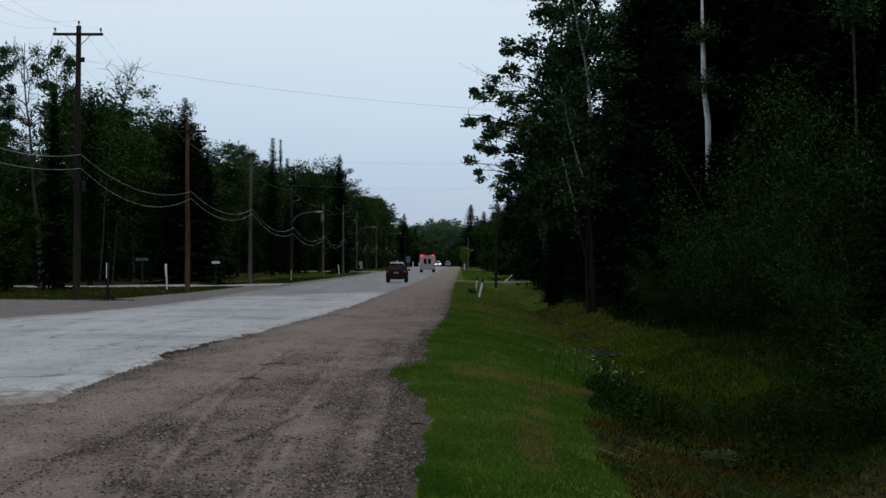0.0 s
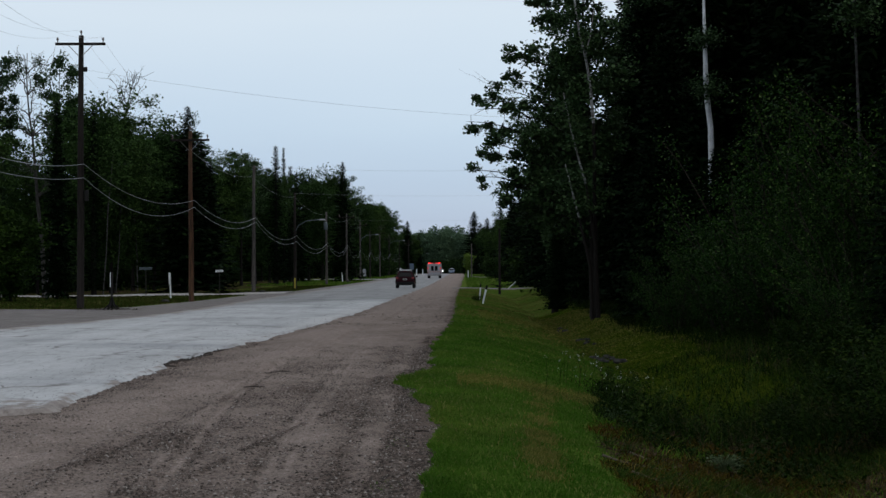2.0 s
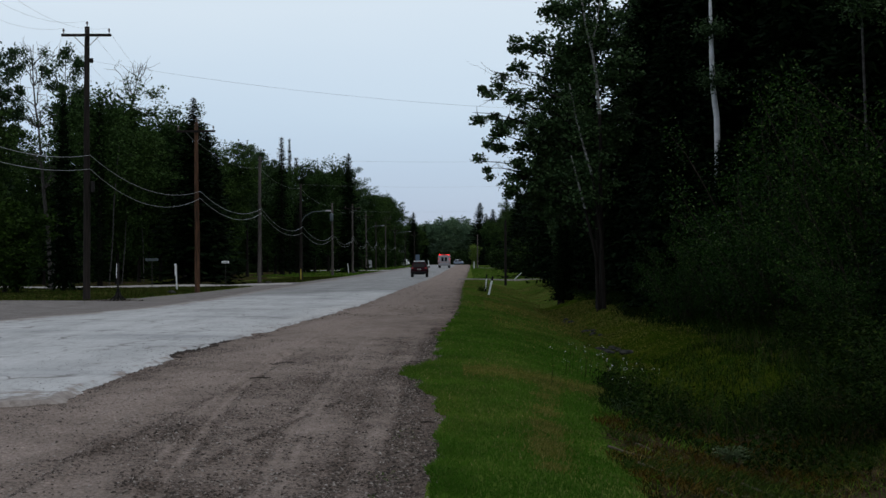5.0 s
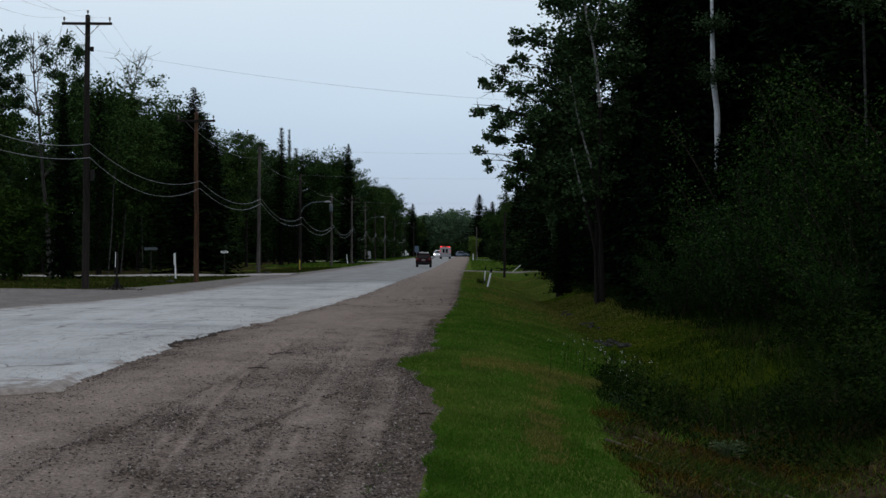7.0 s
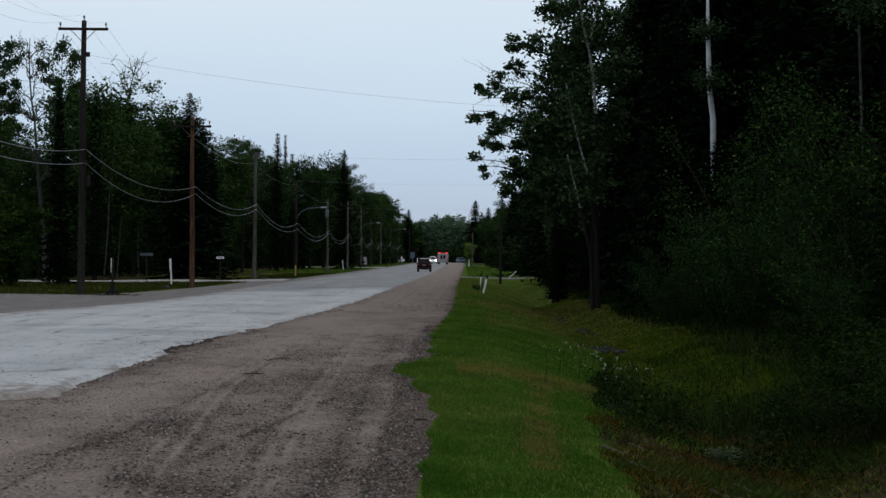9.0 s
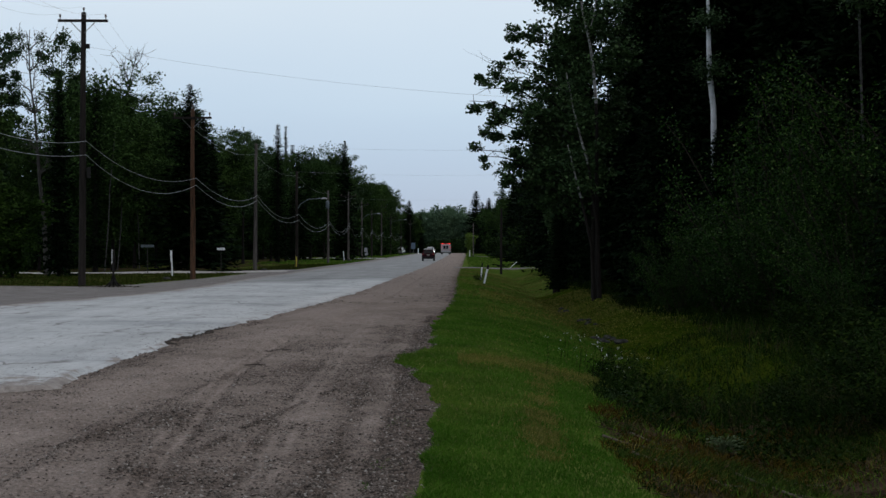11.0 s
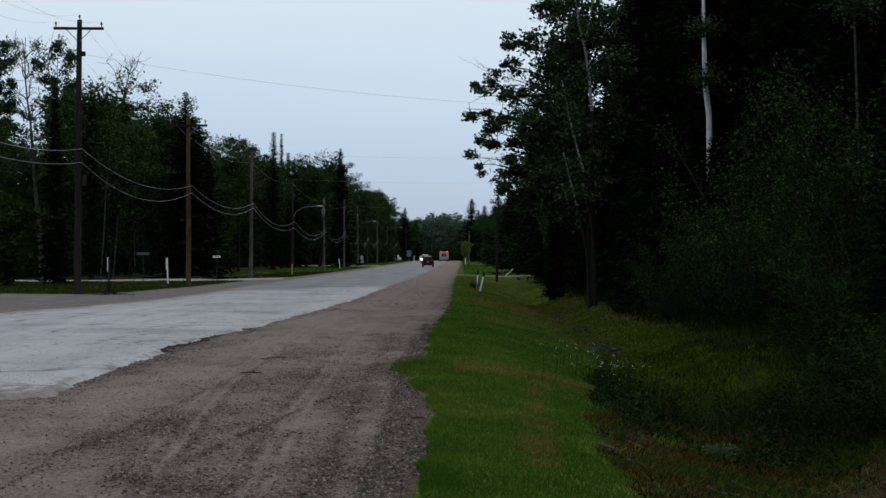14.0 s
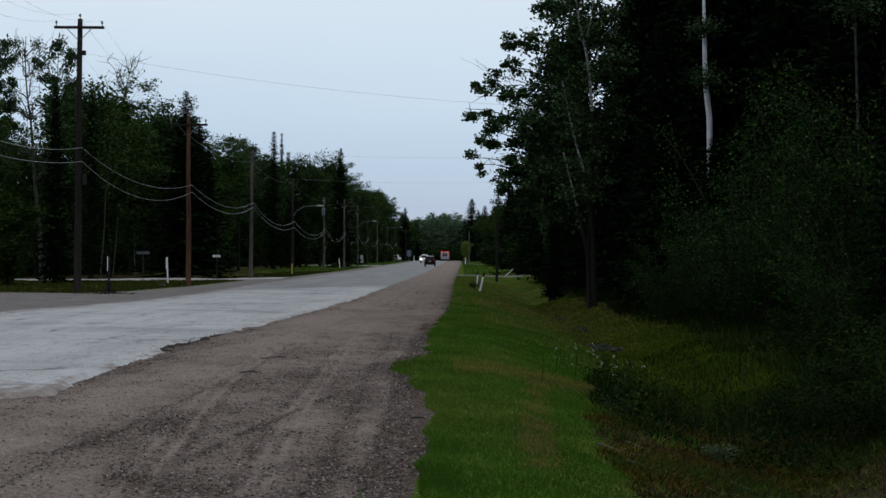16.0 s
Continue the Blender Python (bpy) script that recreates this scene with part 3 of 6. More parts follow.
def strip(name, ys, left, right, n, height, mat, label, category, lip=0.05, sink=0.10):
    """A surface between two edge lines, its rims bent down into the ground."""
    s = np.linspace(0, 1, n)
    L, R = left(ys), right(ys)
    X = L[None] + s[:, None] * (R - L)[None]
    Y = np.broadcast_to(ys[None], X.shape)
    Z = height(X, Y)
    X = np.concatenate([X[:1] - lip, X, X[-1:] + lip])
    Y = np.concatenate([Y[:1], Y, Y[-1:]])
    Z = np.concatenate([Z[:1] - sink, Z, Z[-1:] - sink])
    me = grid_mesh(name, X, Y, Z)
    if mat is M_ASPHALT:
        near_rim = 0.6 * np.exp(-(((Y - 19.2) / 1.7) ** 2)) + 0.45 * np.exp(-np.abs(edge_road(Y) - X) / 0.12) * np.clip(1.3 - Y / 60, 0.25, 1) + 0.8 * np.exp(-np.abs(edge_road_far(Y) - X) / 0.8)
        me.attributes.new("wear", "FLOAT", "POINT").data.foreach_set("value", near_rim.astype(np.float32).ravel())
        # the resurfaced stretch ends in a ragged tongue; beyond it lies older, greyer asphalt
        old = np.clip((Y - 74 - 2.6 * (X + 9) + 2.0 * fbm(X, Y * 0.4, 0.9, 6.0)) / 9, 0, 1)
        me.attributes.new("older", "FLOAT", "POINT").data.foreach_set("value", old.astype(np.float32).ravel())
        pale = 0.8 * np.exp(-(((X - edge_road(Y) + 0.25) / 0.35) ** 2)) * np.exp(-(((Y - 58) / 22) ** 2)) * (0.75 + 0.25 * np.sin(Y * 0.7))
        me.attributes.new("bleached", "FLOAT", "POINT").data.foreach_set("value", pale.astype(np.float32).ravel())
    if mat is M_GRAVEL:
        me.attributes.new("wear", "FLOAT", "POINT").data.foreach_set("value", wear_of(X, Y).astype(np.float32).ravel())
    return tagged(part(name, me, mat), label, category, kind="structure")


def build_road():
    near = np.concatenate([np.arange(-10, 10, 1.0), np.arange(10, 30, 0.07), np.arange(30, 60, 0.3), np.arange(60, 160, 1.0), np.arange(160, 620, 6.0)])
    strip("gravel_shoulder", near, lambda y: edge_road(y) - 0.9, edge_grass, 270,
          lambda x, y: road_z(y) + 0.0 + tracks_relief(x, y) * np.clip((edge_grass(y) - x) / 0.3, 0, 1), M_GRAVEL,
          "brown-grey gravel shoulder with tyre tracks and ruts", "shoulder", 0.06, 0.09)
    mid = np.concatenate([np.arange(-10, 15, 1.0), np.arange(15, 60, 0.12), np.arange(60, 160, 0.8), np.arange(160, 660, 6.0)])
    strip("road", mid, edge_road_far, edge_road, 60,
          lambda x, y: road_z(y) + 0.022 + 0.05 * np.clip(1 - ((x + 8.2) / 4.2) ** 2, 0, 1) + 0.006 * fbm(x, y, 0.8, 3.0), M_ASPHALT,
          "worn pale grey asphalt road with a broken edge", "road", 0.14, 0.06)
    far = np.concatenate([np.arange(-10, 68, 1.5), np.arange(68, 130, 0.4), np.arange(130, 620, 6.0)])
    strip("gravel_verge", far, edge_verge, lambda y: edge_road_far(y) + 0.6, 40,
          lambda x, y: road_z(y) + 0.012 + np.minimum(land(x, y) - road_z(y), 0.1) + 0.008 * fbm(x, y, 1.2, 1.0), M_GRAVEL_FAR,
          "grey gravel verge and yard beyond the road", "shoulder", 0.15, 0.08)
    # side lanes and drives
    for name, ax, bx, y0, w, mat in (("side_lane", -70, -13.0, (99, 103, 107, 120), (2.6, 3.0, 5.0, 8.0), M_PATH),
                                     ("side_drive", -34, -13.0, (262, 263, 264, 266), (6, 6, 7, 9), M_PATH)):
        ts = np.linspace(0, 1, 40)
        xs = ax + ts * (bx - ax)
        yl = np.interp(ts, (0, 0.5, 0.85, 1), y0)
        ww = np.interp(ts, (0, 0.5, 0.85, 1), w)
        s = np.linspace(0, 1, 9)
        X = np.broadcast_to(xs[None], (9, 40))
        Y = yl[None] + s[:, None] * ww[None]
        Z = land(X, Y) + 0.045 - 0.08 * (np.abs(s - 0.5)[:, None] > 0.49) + 0.03
        tagged(part(name, grid_mesh(name, X, Y, Z), mat), "pale gravel lane running into the trees", "lane", kind="structure")
    ts = np.linspace(0, 1, 30)
    for name, x0, x1, y0, w in (("driveway", -1.0, 14.0, 145.5, 5.0), ("far_driveway", -0.5, 20.0, 350, 8.0)):
        s = np.linspace(0, 1, 9)
        X = np.broadcast_to((x0 + ts * (x1 - x0))[None], (9, 30))
        Y = y0 + s[:, None] * w + np.zeros((1, 30))
        Z = land(X, Y) + 0.06 - 0.1 * (np.abs(s - 0.5)[:, None] > 0.49)
        tagged(part(name, grid_mesh(name, X, Y, Z), M_GRAVEL_FAR), "narrow gravel driveway crossing the ditch", "driveway", kind="structure")


def build_forest_floor():
    s = np.linspace(0, 1, 60)
    xs = np.arange(-90, -17.9, 1.5)
    X = np.broadcast_to(xs[:, None], (len(xs), 60))
    y0 = np.interp(xs, (-70, -41, -21, -18), (106, 110, 116, 124))
    Y = y0[:, None] + (s[None] ** 1.6) * (440 - y0[:, None])
    rim = np.minimum(1, np.minimum((s[None] * 30) + 0 * X, (-18 - X) / 1.5))
    Z = land(X, Y) + 0.05 * rim - 0.04 + 0.03 * fbm(X, Y, 0.6, 4.0)
    gap = (Y > 256) & (Y < 278) & (X > -36)
    Z = np.where(gap, land(X, Y) - 0.15, Z)
    tagged(part("forest_floor", grid_mesh("forest_floor", X, Y, Z), M_SOIL), "dark litter-covered floor of the wood", "forest floor", kind="structure")


def build_stones():
    rng = np.random.default_rng(5)

    def scatter(name, n, xs, ys, smin, smax, mat, label, flat=0.6, keep=None, lift=None):
        g = Bag()
        x = rng.uniform(*xs, n)
        y = ys[0] + (ys[1] - ys[0]) * rng.uniform(0, 1, n) ** 1.6
        if keep is not None:
            k = keep(x, y)
            x, y = x[k], y[k]
        n = len(x)
        z = road_z(y) + (tracks_relief(x, y) if lift is None else 0.022 + 0.05 * np.clip(1 - ((x + 8.2) / 4.2) ** 2, 0, 1) + 0.006 * fbm(x, y, 0.8, 3.0))
        s = smin + (smax - smin) * rng.uniform(0, 1, n) ** 3
        base = np.array([[1, 0, 0], [0, 1, 0], [-1, 0, 0], [0, -1, 0], [0, 0, 1], [0, 0, -1]], float)
        v = base[None] * rng.uniform(0.6, 1.2, (n, 6, 3)) + rng.normal(0, 0.12, (n, 6, 3))
        a = rng.uniform(0, 6.28, n)
        c, si = np.cos(a)[:, None], np.sin(a)[:, None]
        v = np.stack([v[..., 0] * c - v[..., 1] * si, v[..., 0] * si + v[..., 1] * c, v[..., 2] * flat], -1) * s[:, None, None]
        v += np.stack([x, y, z + 0.15 * s], -1)[:, None]
        t = np.array([[0, 1, 4], [1, 2, 4], [2, 3, 4], [3, 0, 4], [1, 0, 5], [2, 1, 5], [3, 2, 5], [0, 3, 5]])
        g.add(v.reshape(-1, 3), t=(t[None] + 6 * np.arange(n)[:, None, None]).reshape(-1, 3))
        tagged(part(name, g.mesh(name), mat), label, "stones", kind="stuff")

    band = lambda x, y: (x < edge_grass(y) - 0.02) & (rng.uniform(0, 1, len(x)) < np.clip(1.05 - 1.6 * wear_of(x, y) + 0.2 * fbm(x, y, 1.3, 4.0), 0.04, 1))
    scatter("loose_pebbles", 230000, (-5.2, -0.05), (9.5, 36), 0.0035, 0.019, M_STONE, "loose small grey and brown pebbles on the gravel", keep=band)
    clump = lambda x, y: (x < edge_grass(y) - 0.05) & (wear_of(x, y) + 0.10 * fbm(x, y, 3.1, 8.0) + 0.10 * rng.normal(size=len(x)) < 0.24)
    scatter("earth_clods", 60000, (-5.2, -0.1), (9.5, 40), 0.005, 0.024, M_CLOD, "dark crumbs of damp earth on the gravel", keep=clump)
    worn = lambda x, y: (x < edge_grass(y) - 0.1) & (x > edge_road(y) + 0.1) & (fbm(x, y * 0.5, 0.6, 9.0) > 0.15)
    scatter("far_clods", 2600, (-5.0, -0.2), (50, 135), 0.008, 0.045, M_CLOD, "dark crumbs of earth scattered along the shoulder", 0.5, keep=worn)
    brk = lambda x, y: np.abs(x - edge_road(y) - 0.22) < 0.30 * np.maximum(0, 0.25 + np.sin(y * 0.9) * np.sin(y * 0.37 + 1))
    scatter("broken_asphalt_crumbs", 9000, (-6.0, -3.6), (16, 70), 0.006, 0.028, M_CLOD, "dark broken asphalt crumbs along the road edge", keep=brk)
    strewn = lambda x, y: (rng.uniform(0, 1, len(x)) < np.exp(-np.abs(edge_road(y) - x) / 0.9)) & (x < edge_road(y)) & (fbm(x, y, 0.8, 6.0) > -0.3)
    scatter("strewn_crumbs", 11000, (-10.0, -4.2), (16, 60), 0.003, 0.014, M_CLOD, "dark crumbs strewn over the worn pavement", 0.5, keep=strewn, lift=0.045)
    hole = lambda x, y: (np.abs(x - edge_road(y) - 0.16 - 0.05 * np.sin(y * 2.1)) < 0.11 * np.abs(np.sin(y * 1.5)) + 0.02) & (np.abs(y - 31.5) < 3)
    scatter("pothole_rubble", 9000, (-5.6, -4.6), (28.5, 34.5), 0.010, 0.035, M_CLOD, "dark asphalt rubble in a broken hollow of the road edge", keep=hole)
    smear = lambda x, y: ((x + 3.0) / 0.36) ** 2 + ((y - 27.1) / 0.22) ** 2 < 0.6 + 0.4 * np.sin(x * 23)
    scatter("dark_smear", 1600, (-3.4, -2.6), (26.8, 27.4), 0.006, 0.018, M_CLOD, "dark smear of damp crumbs across the gravel", keep=smear)
    # rocks in the ditch
    for px, py, n in ((3.95, 46.0, 12), (4.1, 56.0, 7), (4.05, 69.0, 7)):
        for k in range(n):
            bm = bmesh.new()
            bmesh.ops.create_icosphere(bm, subdivisions=2, radius=1.0)
            sx, sy, sz = rng.uniform(0.05, 0.12), rng.uniform(0.08, 0.20), rng.uniform(0.04, 0.09)
            for v in bm.verts:
                f = 1 + 0.22 * noise.noise(v.co * 1.7 + Vector((k * 3.1, py, 0)))
                v.co = Vector((v.co.x * sx * f, v.co.y * sy * f, v.co.z * sz * f))
            x, y = px + rng.uniform(-0.25, 0.25), py + rng.uniform(-2.2, 2.2)
            tagged(part("ditch_rock", bm, M_ROCK, at=pose(x, y, float(land(x, y)) + 0.04, 0, 0, rng.uniform(0, 360))), "grey weathered rock lying in the grassy ditch", "rock", "rocks in the ditch")
    # a twig on the shoulder
    for x, y, a, ln in ((-2.96, 23.3, 8, 0.30), (-0.44, 17.0, -10, 0.16)):
        g = Bag()
        c, s = math.cos(radians(a)), math.sin(radians(a))
        tube(g, [(-ln / 2 * c, -ln / 2 * s, 0.012), (0, 0.01, 0.02), (ln / 2 * c, ln / 2 * s, 0.012)], [0.008, 0.010, 0.005], 5)
        tagged(part("fallen_twig", g.mesh("twig", True), M_CLOD, at=pose(x, y, float(tracks_relief(x, y)) + 0.003)), "short dark twig lying on the gravel", "twig", "twigs on the shoulder")


def build_grass():
    rng = np.random.default_rng(11)

    def field(name, x, y, h, w, mat, label, lean=0.35):
        n = len(x)
        z = land(x, y) - 0.01
        a = rng.uniform(0, 6.28, n)
        hh = h * rng.uniform(0.55, 1.3, n)
        ww = w * rng.uniform(0.7, 1.3, n)
        d = np.stack([np.cos(a), np.sin(a), np.zeros(n)], -1)
        lv = rng.normal(0, lean, (n, 3))
        lv[:, 2] = 0
        p = np.stack([x, y, z], -1)
        mid = p + np.stack([np.zeros(n), np.zeros(n), hh * 0.55], -1) + lv * hh[:, None] * 0.25
        tip = p + np.stack([np.zeros(n), np.zeros(n), hh], -1) + lv * hh[:, None]
        v = np.stack([p - d * ww[:, None] * 0.4, mid - d * ww[:, None] * 0.5, tip, mid + d * ww[:, None] * 0.5], 1)
        g = Bag()
        g.add(v.reshape(-1, 3), np.arange(4 * n).reshape(n, 4))
        tagged(part(name, g.mesh(name), mat), label, "grass", kind="stuff")

    def spread(n, x0, x1, y0, y1, pw=1.5):
        y = y0 + (y1 - y0) * rng.uniform(0, 1, n) ** pw
        return rng.uniform(x0, x1, n), y

    x, y = spread(420000, -1.2, 7.4, 10, 66, 1.9)
    j = rng.normal(size=len(x))
    k = (x > edge_grass(y) + 0.03 * j) & (x < np.where(y < 28.5, along(y, [10, 19, 24, 30], [1.42, 1.45, 1.95, 2.5]), along(y, [28, 40, 60, 66], [3.6, 3.8, 4.4, 4.6])) + 0.12 * j + 0.2 * fbm(x, y, 1.5)) & (fbm(x, y * 0.5, 0.9, 3.0) + 0.5 * j > -2.2) & (rng.uniform(0, 1, len(x)) < np.clip((62 - y) / 36, 0.06, 1))
    x, y = x[k], y[k]
    field("mown_grass", x, y, np.minimum(0.030 + 0.0009 * y, 0.052), 0.004 + 0.00055 * y, M_GRASS, "short mown green roadside grass")
    x, y = spread(44000, -0.8, 7.2, 58, 150, 1.2)
    k = (x > edge_grass(y)) & (np.abs(y - 148) > 2.6)
    x, y = x[k], y[k]
    q = (fbm(x, y * 0.4, 0.7, 61.0) + 0.5 * rng.normal(size=len(x)) + 0.35 * np.clip(x - 1.5, 0, 2) + 0.6 * np.clip((y - 75) / 40, 0, 1)) > 0.45
    field("mown_grass", x[~q], y[~q], 0.045, 0.035, M_GRASS, "short mown green grass on the ditch banks")
    field("dry_grass", x[q], y[q], 0.045, 0.035, M_GRASS_DRY, "straw-coloured mown grass on the ditch banks")
    x, y = spread(44000, 0.2, 6.2, 14, 62, 1.1)
    k = (fbm(x, y * 0.35, 0.55, 9.0) + 0.25 * rng.normal(size=len(x)) > 0.38 - 0.5 * np.clip((y - 26) / 30, 0, 1)) | ((np.abs(y - 25.5 - 0.5 * x) < 1.3) & (x > 0.9) & (x < 2.4))
    field("dry_grass", x[k], y[k], 0.026 + 0.0003 * y[k], 0.008 + 0.0004 * y[k], M_GRASS_DRY, "dry brownish grass patches on the bank")
    x, y = rng.uniform(-0.1, 2.2, 15000), rng.normal(0, 0.55, 15000)
    y = 25.0 + 0.35 * x + y
    field("dry_grass", x, y, 0.055, 0.014, M_GRASS_DRY, "dry worn strip across the grass bank")
    # trodden track down the bank
    y = rng.uniform(13.5, 25.5, 17000)
    x = along(y, [13, 17.4, 22, 25.5], [0.62, 0.80, 1.0, 1.3]) + rng.normal(0, 0.09, 17000)
    k = fbm(x, y, 1.6, 14.0) + 0.4 * rng.normal(size=17000) > -0.1
    field("dry_grass", x[k], y[k], 0.056, 0.009, M_GRASS_DRY, "pale trodden track down the grass bank")
    # uncut olive grass on the far bank of the ditch
    x, y = spread(80000, 2.6, 7.4, 27, 84, 1.4)
    k = (x > 3.3 + 0.25 * fbm(x, y, 1.0, 17.0)) & (fbm(x, y * 0.6, 0.8, 19.0) + 0.5 * rng.normal(size=len(x)) > -1.2)
    x, y = x[k], y[k]
    dry = rng.uniform(0, 1, len(x)) < np.clip((y - 38) / 34, 0, 0.75)
    field("bank_grass", x[~dry], y[~dry], 0.045 + 0.0003 * y[~dry], 0.007 + 0.00035 * y[~dry], M_GRASS_OLIVE, "olive uncut grass on the far ditch bank", 0.6)
    field("bank_grass", x[dry], y[dry], 0.045 + 0.0003 * y[dry], 0.007 + 0.00035 * y[dry], M_GRASS_DRY, "straw-coloured uncut grass on the far ditch bank", 0.6)
    x, y = spread(12000, 0.6, 4.2, 30, 72, 1.2)
    k = (fbm(x, y * 0.4, 0.6, 23.0) + 0.3 * rng.normal(size=len(x)) > -0.1) & (np.abs(y - 148) > 3)
    field("bank_grass", x[k], y[k], 0.04 + 0.0004 * y[k], 0.006 + 0.0004 * y[k], M_GRASS_DRY, "olive and straw-coloured grass on the ditch slope", 0.5)
    # taller tufts that the mower missed along the gravel's edge
    y = 10 + 60 * rng.uniform(0, 1, 5000) ** 1.6
    x = edge_grass(y) + np.abs(rng.normal(0, 0.07, 5000)) - 0.05
    k = np.sin(y * 3.1) + np.sin(y * 1.3 + 1) > -0.2
    field("edge_tufts", x[k], y[k], 0.09, 0.010, M_GRASS, "ragged grass tufts along the gravel", 0.6)
    y = 10 + 45 * rng.uniform(0, 1, 26000) ** 1.8
    x = edge_grass(y) + rng.uniform(-0.07, 0.22, 26000)
    field("edge_grass_blades", x, y, 0.045, 0.006 + 0.0003 * y, M_GRASS, "short green grass creeping into the gravel", 0.5)
    x, y = rng.normal(-0.62, 0.05, 500), rng.uniform(11.2, 16.5, 500)
    k = np.sin(y * 4.1) + np.sin(y * 1.7) > 0.1
    field("rut_weeds", x[k], y[k], 0.03, 0.006, M_GRASS, "sparse green sprouts along a wheel rut", 0.8)
    x, y = spread(84000, -45, -13.4, 70, 180, 1.2)
    k = (x < edge_verge(y) - 0.1) & ~((y > 98) & (y < 128) & (np.abs(y - np.interp(x, (-70, -41, -21, -13), (101, 105.2, 110, 124))) < 3.2))
    k &= (y < np.interp(x, (-70, -41, -21, -13), (101, 105.2, 110, 124)) + 2.5) | ((x > -18.5) & (y > 126)) | (rng.uniform(0, 1, len(x)) < 0.06)
    x, y = x[k], y[k]
    h = (3 * len(x)) // 4
    field("verge_grass", x[:h], y[:h], 0.09, 0.06, M_GRASS_VERGE, "olive grass strip beside the poles, dulled for tree shade")
    field("verge_grass", x[h:], y[h:], 0.09, 0.06, M_LEAF_BRIGHT, "green and yellowish grass strip beside the poles")
    x, y = spread(16000, -24, -13.5, 180, 420, 1.0)
    k = (y < 258) | (y > 276)
    field("verge_grass", x[k], y[k], 0.12, 0.14, M_GRASS, "green grass strip along the far verge")
    x, y = spread(16000, 0.3, 6, 150, 420, 1.0)
    x, y = x[:5000], y[:5000]
    field("verge_grass", x, y, 0.10, 0.18, M_GRASS, "pale green grass along the far side of the shoulder")
    # rank weeds in the near ditch: blades, and broad leaves among them
    def rank(x, y, soft):
        return (y > 19.0 + 0.7 * fbm(x, y, 0.9, 2.0) + 0.4 * soft) & (x > along(y, [19, 24, 30], [1.75, 2.0, 2.5]) + 0.2 * fbm(x, y, 1.2, 5.0)) & ((y < 27.5 + 0.6 * soft) | (x > 6.5 + 0.02 * (y - 30) + 0.4 * soft))

    x, y = spread(60000, 1.3, 9.0, 17, 46, 1.1)
    k = rank(x, y, rng.normal(size=len(x))) & (fbm(x, y, 0.9, 6.0) + 0.4 * rng.normal(size=len(x)) > -0.5)
    x, y = x[k], y[k]
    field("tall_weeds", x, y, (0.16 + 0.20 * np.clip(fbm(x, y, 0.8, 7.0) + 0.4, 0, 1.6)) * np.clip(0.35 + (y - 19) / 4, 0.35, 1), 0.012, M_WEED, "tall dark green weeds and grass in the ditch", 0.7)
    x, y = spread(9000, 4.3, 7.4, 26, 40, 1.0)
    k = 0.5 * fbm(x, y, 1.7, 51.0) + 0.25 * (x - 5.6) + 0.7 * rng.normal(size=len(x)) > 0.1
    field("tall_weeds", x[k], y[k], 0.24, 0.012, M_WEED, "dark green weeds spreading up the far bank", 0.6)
    # dark weeds over the grass stand in for the trees' shade
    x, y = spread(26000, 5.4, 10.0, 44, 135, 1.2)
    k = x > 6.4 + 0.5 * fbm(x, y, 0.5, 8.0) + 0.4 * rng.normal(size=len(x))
    field("tall_weeds", x[k], y[k], 0.28, 0.03, M_WEED, "dark weeds standing in for shade under the forest edge", 0.6)
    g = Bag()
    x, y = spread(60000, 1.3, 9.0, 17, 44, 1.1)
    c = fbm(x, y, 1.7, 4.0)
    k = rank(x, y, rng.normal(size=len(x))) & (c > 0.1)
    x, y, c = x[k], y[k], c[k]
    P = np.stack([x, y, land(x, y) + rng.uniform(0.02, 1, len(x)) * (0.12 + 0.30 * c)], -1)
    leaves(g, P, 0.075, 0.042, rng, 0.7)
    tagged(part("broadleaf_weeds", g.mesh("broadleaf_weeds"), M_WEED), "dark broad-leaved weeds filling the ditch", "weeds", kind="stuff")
    # reeds and long grass among the weeds
    x, y = spread(3600, 3.0, 8.2, 20, 40, 1.0)
    k = ((y < 27) | (x > 5.8)) & (fbm(x, y, 0.7, 12.0) > 0.05) & (x > 3.2 + 0.07 * (y - 20))
    field("reeds", x[k], y[k], 0.50, 0.010, M_WEED_PALE, "long arching green reeds in the ditch", 0.45)
    x, y = spread(3000, 2.6, 8.4, 21, 46, 1.0)
    k = ((y < 29) | (x > 5.6)) & (fbm(x, y, 0.8, 15.0) > 0.1)
    field("reeds", x[k], y[k], 0.40, 0.008, M_LITTER, "brownish seeding grass stalks in the ditch", 0.35)
    # bare soil under the litter
    ys, xs = np.meshgrid(np.arange(11, 46, 0.2), np.arange(1.2, 12, 0.12))
    rim = np.where(ys < 28.0, along(ys, [10, 19, 24, 30], [1.5, 1.55, 2.05, 2.6]), 6.6 + 0.03 * (ys - 30))
    mask = np.clip((xs - rim) / 0.3, -1, 1) + 0.4 * fbm(xs, ys, 1.6, 3.0) - 0.1
    mask = np.where(xs < rim - 0.15, -1, mask)
    tagged(part("soil_patch", grid_mesh("soil_patch", xs, ys, land(xs, ys) + 0.014 * np.clip(mask * 4, -2.5, 1)), M_SOIL), "bare dark soil patch beside the ditch", "soil", kind="structure")
    # dull turf of the strip before the wood, dark like the shade-dulled blades
    ys, xs = np.meshgrid(np.concatenate([np.arange(69, 130, 0.5), np.arange(130, 300, 3.0)]), np.arange(-60, -13.0, 0.5))
    mask = np.minimum((edge_verge(ys) - 0.5 - xs) * 2.0, (296 - ys) * 0.2)
